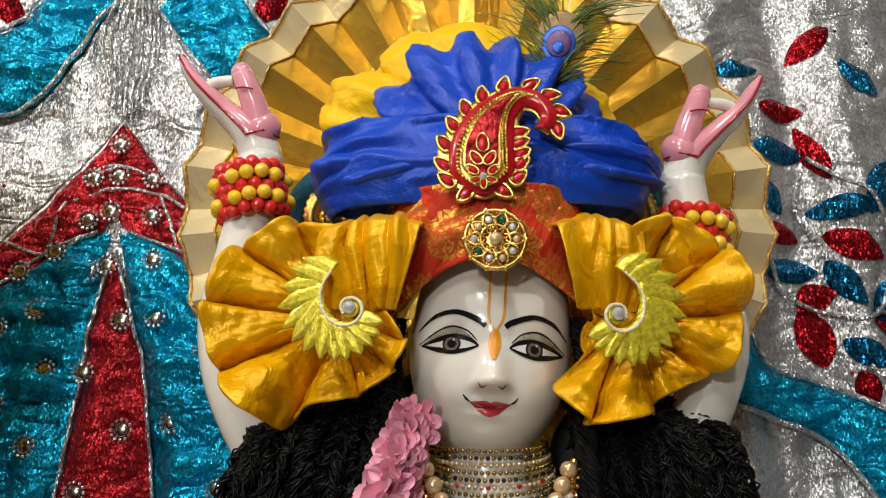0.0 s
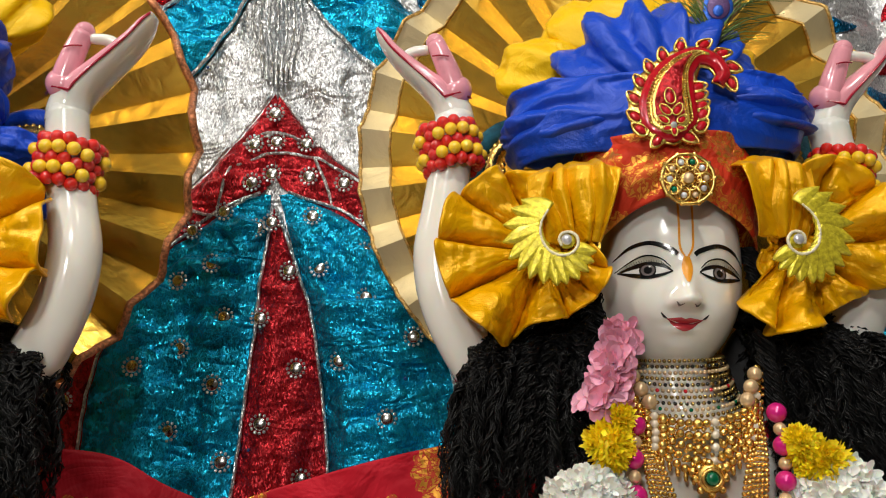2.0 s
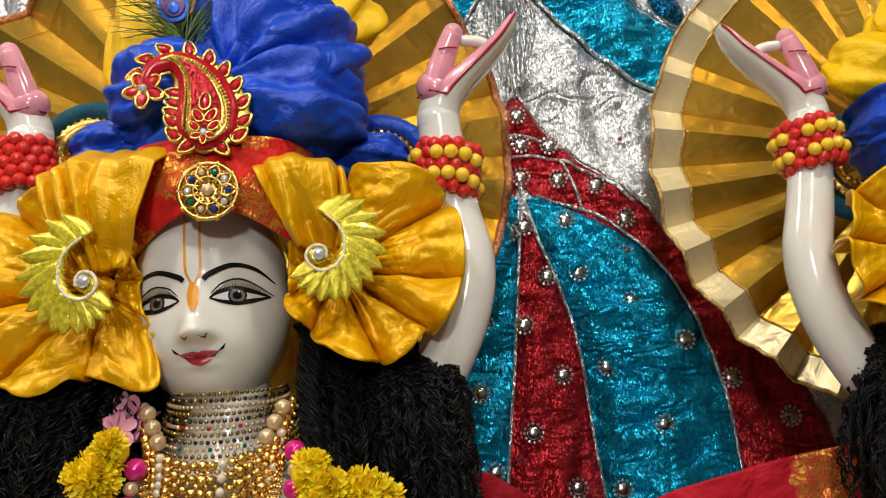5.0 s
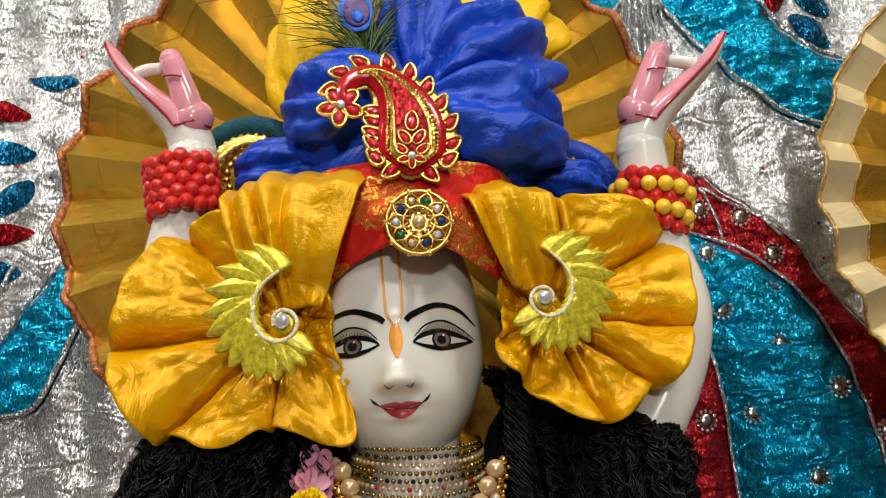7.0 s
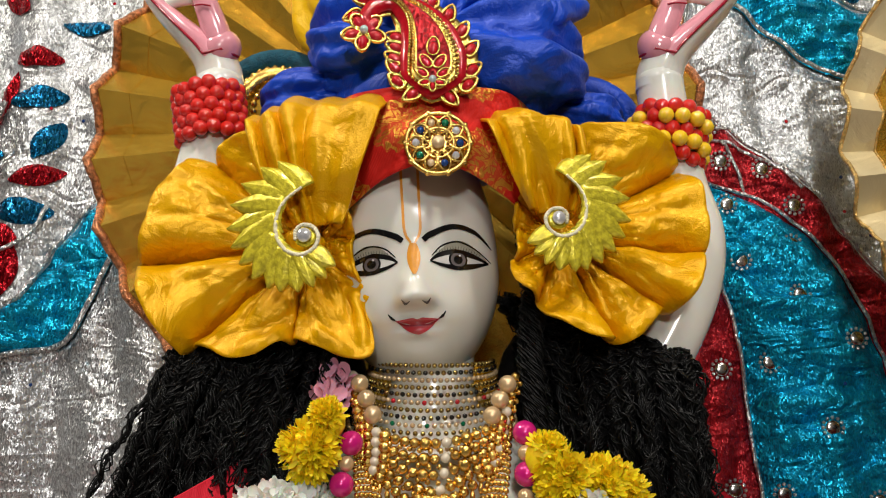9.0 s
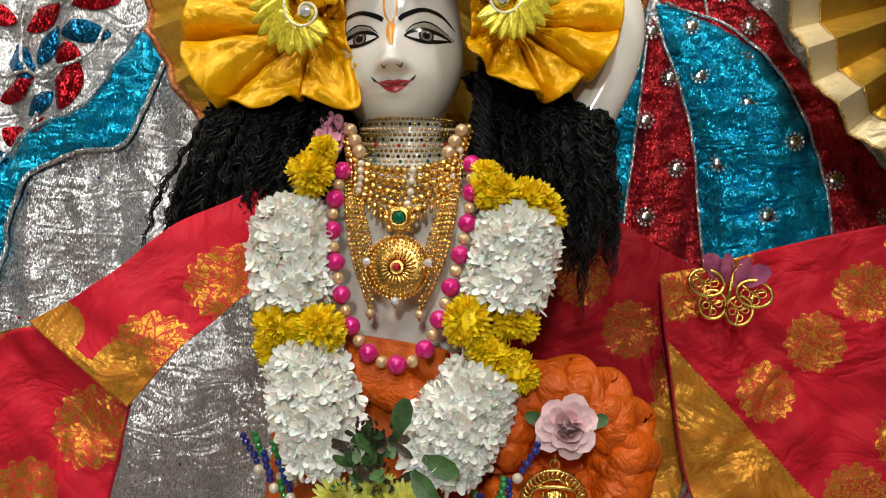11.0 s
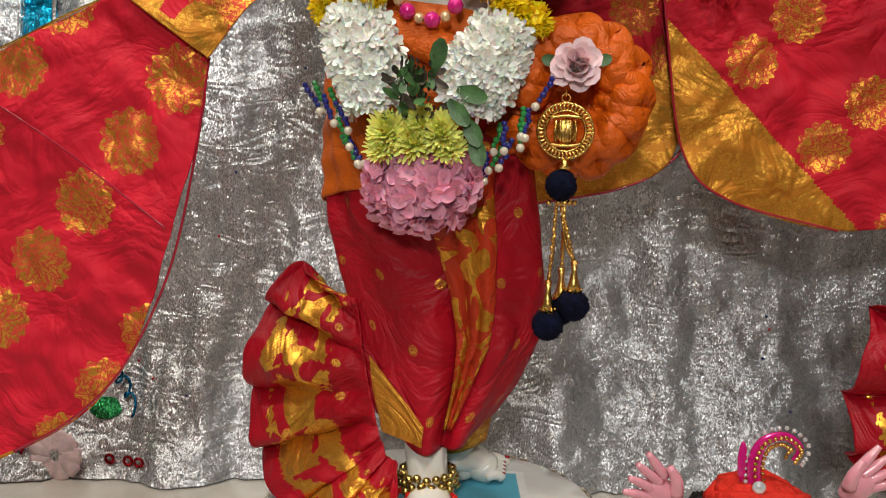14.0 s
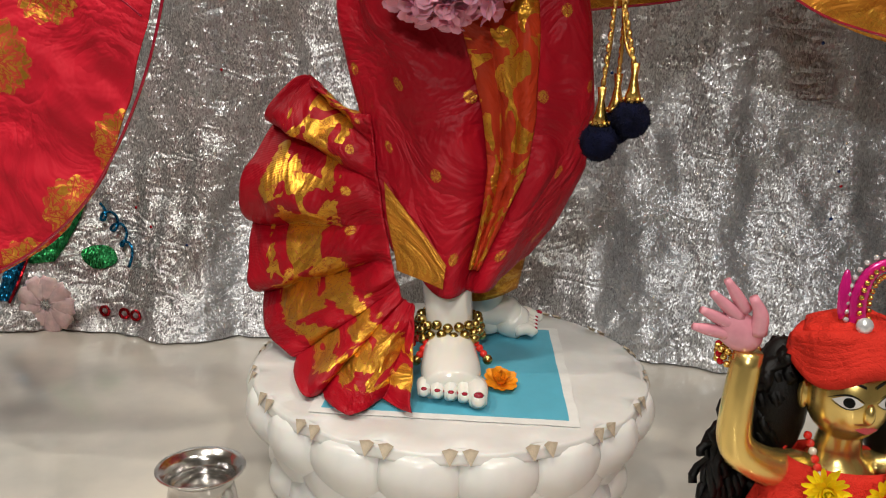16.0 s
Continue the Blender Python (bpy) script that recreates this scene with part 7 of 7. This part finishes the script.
def bead_fringe(spot):
    t = thing("bead_fringe", at(spot), "hanging fringe of green and navy beads with pearls at the hips", "bead fringe", "hip bead fringes")
    rng = random.Random(4)
    for sx in (-1, 1):
        for k in range(9):
            x0 = -0.074 + 0.0045 * k if sx < 0 else 0.040 + 0.0045 * k
            z1 = (0.428 - 0.006 * k) if sx < 0 else (0.378 + 0.004 * k + 0.006 * (k % 3))
            y0 = -0.062 - (0.018 if 2 < k else 0.008)
            mat = (NAVY_BEAD, GREEN_BEAD, GREEN_BEAD, NAVY_BEAD)[k % 4]
            bm = B()
            p1 = Vector((x0 + 0.004 * sx + 0.003, y0, z1))
            p1.z += rng.uniform(-0.006, 0.008)
            p1.x += rng.uniform(-0.004, 0.004)
            p0 = p1 + Vector((-0.010 * (1 if sx < 0 else -0.6) + rng.uniform(-0.006, 0.006), 0.004, 0.019))
            for j in range(5):
                ball(bm, p0.lerp(p1, j / 5) + Vector((rng.uniform(-1, 1) * 0.0012, 0, 0)), 0.0027 if j % 2 else 0.0023, 8, 6, 0)
            ball(bm, p1 - Vector((0, 0, 0.001)), 0.0033, 12, 8, 1)
            part("bead_string", bm, [mat, PEARL], t, kind="stuff")
    return t


def tassel(spot):
    t = thing("hip_tassel", at(spot, 0, 0, 0), "gold ring medal with navy wool pompoms and bells", "tassel", "hip tassels")
    c = Vector((0.106, -0.066, 0.411))
    bm = B()
    for k in range(40):
        a = 2 * math.pi * k / 40
        d = Vector((math.cos(a), 0, math.sin(a)))
        tube(bm, [c + d * 0.0150, c + d * 0.0178 - Vector((0, 0.0016, 0)) + Vector((-d.z, 0, d.x)) * 0.0015, c + d * 0.0205], 0.0010, 5, n=4)
    torus(bm, c, 0.0150, 0.0012, "Y", 40, 6)
    torus(bm, c, 0.0203, 0.0012, "Y", 40, 6)
    part("ring", bm, GOLD, t, "pierced gold ring")
    bm = B()
    ball(bm, c, 1, 16, 12, 0, (0.0085, 0.0035, 0.0095))
    for j in range(5):
        x = (j - 2) * 0.0034
        tube(bm, [c + Vector((x, -0.0035, -0.008)), c + Vector((x * 1.15, -0.0045, 0)), c + Vector((x, -0.0035, 0.008))], 0.0008, 5, n=6)
    tube(bm, [c + Vector((-0.012, -0.001, 0.0095)), c + Vector((0, -0.002, 0.011)), c + Vector((0.012, -0.001, 0.0095))], 0.0014, 6, n=8)
    tube(bm, [c + Vector((-0.012, -0.001, -0.0095)), c + Vector((0, -0.002, -0.011)), c + Vector((0.012, -0.001, -0.0095))], 0.0014, 6, n=8)
    part("medal_centre", bm, GOLD, t)
    bm = B()
    torus(bm, c + Vector((0, 0, 0.024)), 0.003, 0.0008, "Y", 12, 5)
    torus(bm, c + Vector((0, 0, 0.028)), 0.003, 0.0008, "X", 12, 5)
    tube(bm, [c + Vector((0, 0, -0.020)), c + Vector((0, 0, -0.024)), c + Vector((0, 0, -0.028))], [0.0015, 0.0030, 0.0055], 12)
    part("links", bm, GOLD, t)

    def pom(p, r, seed):
        bm = B()
        rng = random.Random(seed)
        ball(bm, p, r * 0.94, 28, 18)
        for v in bm.verts:
            v.co += (v.co - Vector(p)) * rng.uniform(-0.03, 0.05)
        for _ in range(260):
            d = Vector((rng.gauss(0, 1), rng.gauss(0, 1), rng.gauss(0, 1))).normalized()
            q = Vector(p) + d * r * 0.9
            tube(bm, [q, q + d * r * 0.14], [0.0004, 0.0002], 3, caps=False)
        part("pompom", bm, NAVY_WOOL, t, "navy wool pompom")

    pom((0.104, -0.065, 0.371), 0.0122, 1)
    pom((0.096, -0.072, 0.266), 0.0124, 2)
    pom((0.115, -0.070, 0.281), 0.0124, 3)
    pom((0.106, -0.058, 0.274), 0.0110, 4)
    for k, end in enumerate(((0.096, -0.072, 0.266), (0.115, -0.070, 0.281), (0.106, -0.060, 0.274))):
        bm = B()
        e = Vector(end)
        top = Vector((0.104 + 0.003 * (k - 1), -0.065, 0.358))
        tube(bm, [top, top.lerp(e, 0.4), e + Vector((0, 0, 0.034))], 0.0011, 6, n=14)
        for j in range(9):
            ball(bm, top.lerp(e + Vector((0, 0, 0.030)), j / 9), 0.0017, 8, 5, 0, (1, 1, 1.9))
        tube(bm, [e + Vector((0, 0, 0.034)), e + Vector((0, 0, 0.026)), e + Vector((0, 0, 0.018)), e + Vector((0, 0, 0.010))], [0.0028, 0.0020, 0.0036, 0.0064], 12)
        for j in range(6):
            a = j * 1.047
            ball(bm, e + Vector((0.0055 * math.cos(a), 0.0055 * math.sin(a), 0.012)), 0.0015, 6, 4)
        part("bell_string", bm, GOLD, t, "gold bead string ending in a bell cap")
    bm = B()
    for j in range(7):
        a = j * 0.9
        ball(bm, Vector((0.104 + 0.010 * math.cos(a), -0.065 + 0.006 * math.sin(a), 0.358)), 0.0020, 8, 5)
    part("bead_cluster", bm, GOLD, t)
    return t


def rose(spot):
    t = thing("silk_rose", at(spot, 0.113, -0.066, 0.458), "pale pink artificial rose pinned to the braided bun", "artificial flower", "pinned roses")
    rng = random.Random(31)
    bm = B()
    bloom(bm, Vector((0, 0, 0)), Vector((0.05, -1, 0.1)), 0.0205, 7, 2, rng, 0.95, 0, 0.10)
    ball(bm, (0, -0.005, 0), 0.0060, 12, 8)
    bloom(bm, Vector((0, -0.004, 0)), Vector((0.05, -1, 0.1)), 0.0150, 7, 4, rng, 0.8, 0, 0.30)
    part("petals", bm, ROSE_PETAL, t, kind="stuff")
    for a in (175, 10):
        bm = B()
        flower_petal(bm, Vector((0.012 * math.cos(radians(a)), 0.003, 0.002)), Vector((math.cos(radians(a)), 0, 0.3)), Vector((0, -1, 0)), 0.014, 0.010, 0, 0.05)
        part("leaf", bm, GREEN_LEAF, t)
    return t


def anklet(spot):
    t = thing("bead_anklet", at(spot, 0.000, -0.029, 0.126), "antique gold bead anklet with red drop strings", "anklet", "bead anklets")
    bm = B()
    ball(bm, (0, 0, 0), 0.0037, 12, 8)
    first = part("gold_bead", bm, OLD_GOLD, t)
    k = 0
    for row, n, r, z in ((0, 17, 0.0215, 0.003), (1, 17, 0.0230, -0.003), (2, 11, 0.0240, -0.008)):
        for j in range(n):
            a = 2 * math.pi * (j + 0.5 * (row % 2)) / n
            m = Matrix.Translation((r * math.cos(a), r * math.sin(a), z + 0.0012 * math.sin(j * 2.7)))
            if k == 0:
                first.matrix_basis = m
            else:
                same("gold_bead", first, t, m)
            k += 1
    bm = B()
    ball(bm, (0, 0, 0), 0.0028, 10, 7)
    red = part("red_bead", bm, RED_BEAD, t)
    k = 0
    for a in (-150, -122, -96, -72, -30):
        d = Vector((math.cos(radians(a)), math.sin(radians(a)), 0))
        for j in range(4):
            m = Matrix.Translation(d * (0.0245 + 0.0036 * j) + Vector((0, 0, -0.010 - 0.0033 * j)))
            if j == 3:
                same("gold_bead", first, t, m)
            elif k == 0:
                red.matrix_basis = m
                k = 1
            else:
                same("red_bead", red, t, m)
    return t


for spot in SPOTS:
    lotus_base(spot)
    garment(spot)
    garland(spot)
    necklaces(spot)
    braid_bun(spot)
    rose(spot)
    tassel(spot)
    bead_fringe(spot)
    anklet(spot)


# ---- small things on the altar ----
def butterfly():
    t = thing("butterfly_clip", pose(-0.274, 0.526, 0.556, 0, 12, 0), "gold and iridescent pink butterfly clip pinning the shawls", "clip")
    for sx in (-1, 1):
        bm = B()
        for c, r, q in (((sx * 0.018, 0, -0.004), 0.0125, 0.8), ((sx * 0.010, 0, -0.019), 0.0095, 1.15)):
            pts = [Vector((c[0] + r * math.cos(a) * 1.05, -0.002 - 0.004 * abs(c[0]) / 0.02, c[2] + r * q * math.sin(a))) for a in [2 * math.pi * k / 24 for k in range(25)]]
            tube(bm, pts, 0.0015, 6, caps=False)
            for k in range(3):
                a = 2 * math.pi * k / 3 + 0.5
                tube(bm, [Vector((c[0], -0.003, c[2])), Vector((c[0] + 0.6 * r * math.cos(a), -0.004, c[2] + 0.6 * r * q * math.sin(a))), Vector((c[0] + r * math.cos(a), -0.003, c[2] + r * q * math.sin(a)))], 0.0011, 5, n=6)
            for k in range(4):
                a = 2 * math.pi * k / 4 + 0.3
                torus(bm, (c[0] + 0.5 * r * math.cos(a), -0.0035, c[2] + 0.5 * r * q * math.sin(a)), r * 0.27, 0.0008, "Y", 12, 5)
        part("gold_wing", bm, GOLD, t, "pierced gold wing")
        bm = B()
        flower_petal(bm, Vector((sx * 0.002, 0.002, 0.0)), Vector((sx * 0.85, -0.3, 0.55)), Vector((0, -1, 0.2)), 0.030, 0.018, 0, 0.15)
        flower_petal(bm, Vector((sx * 0.002, 0.002, 0.0)), Vector((sx * 0.3, -0.3, 0.95)), Vector((0, -1, 0.2)), 0.024, 0.012, 0, 0.15)
        part("film_wing", bm, ROSE_FOIL, t, "translucent pink wing")
    bm = B()
    tube(bm, [(0, -0.004, 0.008), (0, -0.005, -0.004), (0, -0.004, -0.018)], [0.0014, 0.0024, 0.0008], 8, n=8)
    for sx in (-1, 1):
        tube(bm, [(0, -0.004, 0.008), (sx * 0.003, -0.005, 0.014), (sx * 0.007, -0.005, 0.018)], 0.0005, 5, n=6)
    part("body", bm, GOLD, t)


def card():
    t = thing("blue_card", pose(-0.515, 0.44, 0.0912), "sky blue printed card with a white torn border on the pedestal", "card")
    for name, inset, z, mat in (("sheet", 0.0, 0.0, WHITE_CARD), ("blue_field", 0.007, 0.0006, BLUE_CARD)):
        bm = B()
        q = [Vector((-0.078 + inset, -0.104 + inset, z)), Vector((0.096 - inset, -0.092 + inset, z)), Vector((0.079 - inset, 0.092 - inset, z)), Vector((-0.085 + inset, 0.08 - inset, z))]
        rng = random.Random(6)
        ring = []
        for a, b in zip(q, q[1:] + q[:1]):
            for k in range(14):
                p = a.lerp(b, k / 14)
                ring.append(p + Vector((rng.uniform(-1, 1), rng.uniform(-1, 1), 0)) * (0.0006 if inset == 0 else 0.0002))
        lo = [bm.verts.new(p) for p in ring]
        hi = [bm.verts.new(p + Vector((0, 0, 0.0005))) for p in ring]
        bm.faces.new(hi)
        bm.faces.new(lo[::-1])
        for k in range(len(lo)):
            bm.faces.new((lo[k], lo[(k + 1) % len(lo)], hi[(k + 1) % len(lo)], hi[k]))
        part(name, bm, mat, t, smooth=False)


def marigold():
    rng = random.Random(12)
    bm = B()
    bloom(bm, Vector((0, 0, 0.0)), Vector((0.1, -0.3, 1)), 0.013, 12, 3, rng, 0.7, 0, 0.15)
    ob = part("marigold_petals", bm, ORANGE_PETAL)
    ob.matrix_basis = pose(-0.474, 0.398, 0.0945)
    tagged(ob, "loose orange marigold head on the blue card", "flower")


def cup():
    t = thing("steel_cup", pose(-0.662, 0.325, 0.0), "small polished steel offering cup on the marble floor", "cup")
    bm = B()
    prof = [(0.0, 0.001), (0.017, 0.001), (0.022, 0.006), (0.0245, 0.016), (0.0225, 0.030), (0.0205, 0.040), (0.0225, 0.046), (0.0285, 0.0500), (0.0290, 0.0510), (0.0280, 0.0515), (0.0215, 0.0465), (0.0190, 0.040), (0.0205, 0.030), (0.0225, 0.018), (0.015, 0.008), (0.0, 0.008)]

    def f(u, v):
        s = v * (len(prof) - 1)
        k = min(int(s), len(prof) - 2)
        r = prof[k][0] + (prof[k + 1][0] - prof[k][0]) * (s - k)
        return Vector((r * math.cos(2 * math.pi * u), r * math.sin(2 * math.pi * u), prof[k][1] + (prof[k + 1][1] - prof[k][1]) * (s - k)))

    surf(bm, f, 48, 45, wrap=True)
    part("bowl", bm, STEEL, t)
    bm = B()
    bmesh.ops.create_circle(bm, cap_ends=True, segments=40, radius=0.0205, matrix=Matrix.Translation((0, 0, 0.036)))
    part("water", bm, STEEL, t, "still water")


def small_figure():
    """Small brass figure with raised palms, one plain mesh; its clothes lie on it."""
    O = Vector((-0.290, 0.275, 0))
    bm = B()
    ball(bm, (0, 0, 0.158), 1, 32, 24, 0, (0.0205, 0.021, 0.025))
    ball(bm, (0, -0.020, 0.155), 1, 10, 8, 0, (0.003, 0.004, 0.006))
    tube(bm, [(0, 0, 0.14), (0, 0.002, 0.125), (0, 0.002, 0.10), (0, 0.002, 0.05), (0, 0.002, 0.0)], [0.010, 0.012, 0.026, 0.024, 0.034], 20, n=20)
    for sx in (-1, 1):
        ball(bm, (sx * 0.021, 0.004, 0.156), 1, 10, 8, 0, (0.003, 0.004, 0.008))
        tube(bm, [(sx * 0.018, 0.004, 0.112), (sx * 0.040, 0.0, 0.118), (sx * 0.056, -0.002, 0.130), (sx * 0.059, -0.004, 0.150), (sx * 0.057, -0.005, 0.182)], [0.011, 0.0098, 0.0092, 0.0082, 0.0072], 14, n=20)
        q_ = lambda o, y, z: (sx * (0.057 + o), y - 0.005, 0.181 + z)
        ball(bm, q_(0.006, 0, 0.0115), 1, 16, 10, 1, (0.0135, 0.0060, 0.0095), pose(0, 0, 0, 0, -sx * 35, 0))
        for j in range(4):
            a = radians(14 + 13 * j)
            b0 = Vector((0.012 - 0.0026 * j, -0.001, 0.0105 + 0.0040 * j))
            d_ = Vector((math.cos(a), -0.12, math.sin(a)))
            tube(bm, [q_(*b0), q_(*(b0 + d_ * 0.011)), q_(*(b0 + d_ * (0.021 - 0.001 * abs(j - 2))))], [0.0034, 0.0031, 0.0018], 10, 1, n=8)
        tube(bm, [q_(-0.002, -0.003, 0.012), q_(-0.001, -0.006, 0.022), q_(0.004, -0.007, 0.031)], [0.0046, 0.0038, 0.0022], 10, 1, n=8)

        def patch_(f, mi, off, nu_=16, nv_=6):
            def g(u, v):
                x, z = f(u, v)
                k = max(0, 1 - (x / 0.0205) ** 2 - ((z - 0.158) / 0.025) ** 2)
                return Vector((x, -0.021 * math.sqrt(k) - off, z))
            surf(bm, g, nu_, nv_, mi)

        patch_(lambda u, v: (sx * (0.0035 + 0.0125 * u), 0.1605 + (v - 0.5) * 0.0062 * math.sin(math.pi * u)), 2, 0.0003)
        patch_(lambda u, v: (sx * 0.0098 + 0.0024 * v * math.cos(6.2832 * u), 0.1605 + 0.0026 * v * math.sin(6.2832 * u)), 3, 0.0006)
        patch_(lambda u, v: (sx * (0.0030 + 0.014 * u), 0.1605 + (0.0032 + 0.0009 * v) * math.sin(math.pi * (0.05 + 0.9 * u))), 3, 0.0006)
        patch_(lambda u, v: (sx * (0.0035 + 0.013 * u), 0.1605 - (0.0030 + 0.0007 * v) * math.sin(math.pi * (0.05 + 0.9 * u))), 3, 0.0006)
        patch_(lambda u, v: (sx * (0.0025 + 0.0155 * u), 0.1668 + 0.0030 * math.sin(math.pi * (0.1 + 0.8 * u)) + 0.0014 * v * (1 - u * 0.6)), 3, 0.0006)
    surf(bm, lambda u, v: Vector(((u - 0.5) * 0.012, -0.0212 + 0.002 * abs(u - 0.5), 0.1465 + 0.001 * abs(u - 0.5) + (v - 0.5) * 0.0034 * math.sin(math.pi * u))), 12, 5, 4)
    ob = part("brass_figurine", bm, [BRASS, PINK, EYE_WHITE, BLACK_PAINT, LIP])
    ob.matrix_basis = Matrix.Translation(O) @ pose(0, 0, 0, 0, 0, 12)
    tagged(ob, "small polished brass figurine with raised pink palms", "figurine")
    t = thing("red_turban", Matrix.Translation(O), "small coral red cotton turban with a jewelled plume", "turban")
    for k in range(6):
        bm = B()
        s = (k - 2.5)
        tube(bm, [(-0.0275, 0.002, 0.178 + 0.001 * k), (-0.018, -0.018, 0.174 + 0.0028 * k + 0.001 * s), (0.0, -0.026 + 0.0014 * k, 0.1775 + 0.0035 * k - 0.0012 * s), (0.018, -0.018, 0.180 + 0.0022 * k), (0.0275, 0.002, 0.180 + 0.001 * k), (0.014, 0.022, 0.184), (-0.014, 0.022, 0.184), (-0.0275, 0.002, 0.178 + 0.001 * k)], 0.0056, 12, flat=0.8, n=50)
        part("cloth_wrap", bm, RED_CLOTH, t)
    bm = B()
    puff(bm, (0, 0.002, 0.188), (0.024, 0.022, 0.013), (0, 0, 1), 8, 0.05, 1.0, 40, 20)
    part("crown_cloth", bm, RED_CLOTH, t)
    bm = B()
    plume = spline([(-0.004, -0.010, 0.196), (-0.005, -0.010, 0.212), (0.000, -0.010, 0.225), (0.012, -0.010, 0.229), (0.021, -0.010, 0.222), (0.018, -0.010, 0.214)], 40)
    tube(bm, plume, [0.0040, 0.0044, 0.0034, 0.0028, 0.0024, 0.0018], 10, flat=0.35)
    for i, p in enumerate(plume):
        if i % 2 == 0:
            ball(bm, p + Vector((0, -0.003, 0)), 0.0014, 6, 4, 1)
            d = (plume[min(40, i + 1)] - plume[max(0, i - 1)]).normalized()
            ball(bm, p + Vector((-d.z, 0, d.x)) * 0.0052, 0.0015, 6, 4, 2)
            ball(bm, p - Vector((-d.z, 0, d.x)) * 0.0052, 0.00135, 8, 5, 1)
    part("plume", bm, [MAGENTA, GOLD, CRYSTAL], t, "pink and gold jewelled plume")
    for dx in (-0.012,):
        bm = B()
        ball(bm, (dx, -0.010, 0.212), 1, 10, 8, 0, (0.0030, 0.0015, 0.013))
        part("plume_petal", bm, MAGENTA, t)
    bm = B()
    ball(bm, (-0.004, -0.020, 0.200), 0.0042, 12, 8, 0, (1, 0.6, 1))
    part("stone", bm, CRYSTAL, t)
    t = thing("small_wig", Matrix.Translation(O), "black curly wig on the small brass figurine", "wig")
    rng = random.Random(17)
    for sx in (-1, 1):
        bm = B()
        ball(bm, (sx * 0.030, 0.014, 0.145), 1, 14, 10, 0, (0.016, 0.014, 0.036))
        for k in range(70):
            a, b = rng.random(), rng.random()
            p0 = Vector((sx * (0.022 + 0.010 * a), 0.000 + 0.024 * b, 0.176))
            p1 = Vector((sx * (0.030 + 0.022 * a), 0.002 + 0.026 * b, 0.140))
            p2 = Vector((sx * (0.026 + 0.040 * a), 0.004 + 0.026 * b, 0.110 - 0.05 * rng.random()))
            ph = rng.uniform(0, 6)
            line = spline([p0, p1, p2], 26)
            tube(bm, [p + Vector((0.0025 * math.cos(i * 1.2 + ph), 0.0025 * math.sin(i * 1.2 + ph), 0)) for i, p in enumerate(line)], 0.0026, 5)
        part("hair_mass", bm, HAIR, t, kind="stuff")
    t = thing("small_robe", Matrix.Translation(O), "crimson cloth robe on the small brass figurine", "robe")
    bm = B()

    def robe(u, v):
        a = 2 * math.pi * u
        r = 0.022 + 0.034 * v ** 0.8 + 0.003 * math.sin(9 * a + 3 * v) * v
        return Vector((r * math.cos(a) * 1.25, r * math.sin(a) * 0.85 - 0.004, 0.124 - 0.123 * v))

    surf(bm, robe, 80, 24, wrap=True)
    part("robe", bm, RED_CLOTH, t, solid=0.0012)
    t = thing("small_garland", Matrix.Translation(O), "yellow flower and red bead necklace on the figurine", "garland")
    for x, z in ((-0.014, 0.118), (0.014, 0.116), (0.0, 0.100)):
        bm = B()
        bloom(bm, Vector((x, -0.030 - (0.006 if x == 0 else 0), z)), Vector((x * 8, -1, 0.2)), 0.012, 18, 4, rng, 0.28)
        part("yellow_blossom", bm, YELLOW_PETAL, t)
    bm = B()
    for k, p in enumerate(strand_points([(-0.020, -0.012, 0.138), (-0.014, -0.030, 0.118), (0.0, -0.042, 0.092), (0.014, -0.030, 0.118), (0.020, -0.012, 0.138)], 0.0040)):
        ball(bm, p, 0.0022, 8, 6, k % 3 == 2)
    part("bead_string", bm, [RED_BEAD, PEARL], t, kind="stuff")
    for sx in (-1, 1):
        t = thing("small_bracelet", Matrix.Translation(O + Vector((sx * 0.0572, -0.0045, 0.176))), "gold and red stone bracelet on the figurine's wrist", "bracelet", "figurine bracelets")
        bm = B()
        for row in range(3):
            for k in range(14):
                a = 2 * math.pi * (k + 0.5 * (row % 2)) / 14
                ball(bm, (0.0098 * math.cos(a), 0.0098 * math.sin(a), (row - 1) * 0.0032), 0.0019, 6, 5, (k + row) % 4 == 0)
        part("band", bm, [GOLD, RUBY], t)


butterfly()
card()
marigold()
cup()
small_figure()
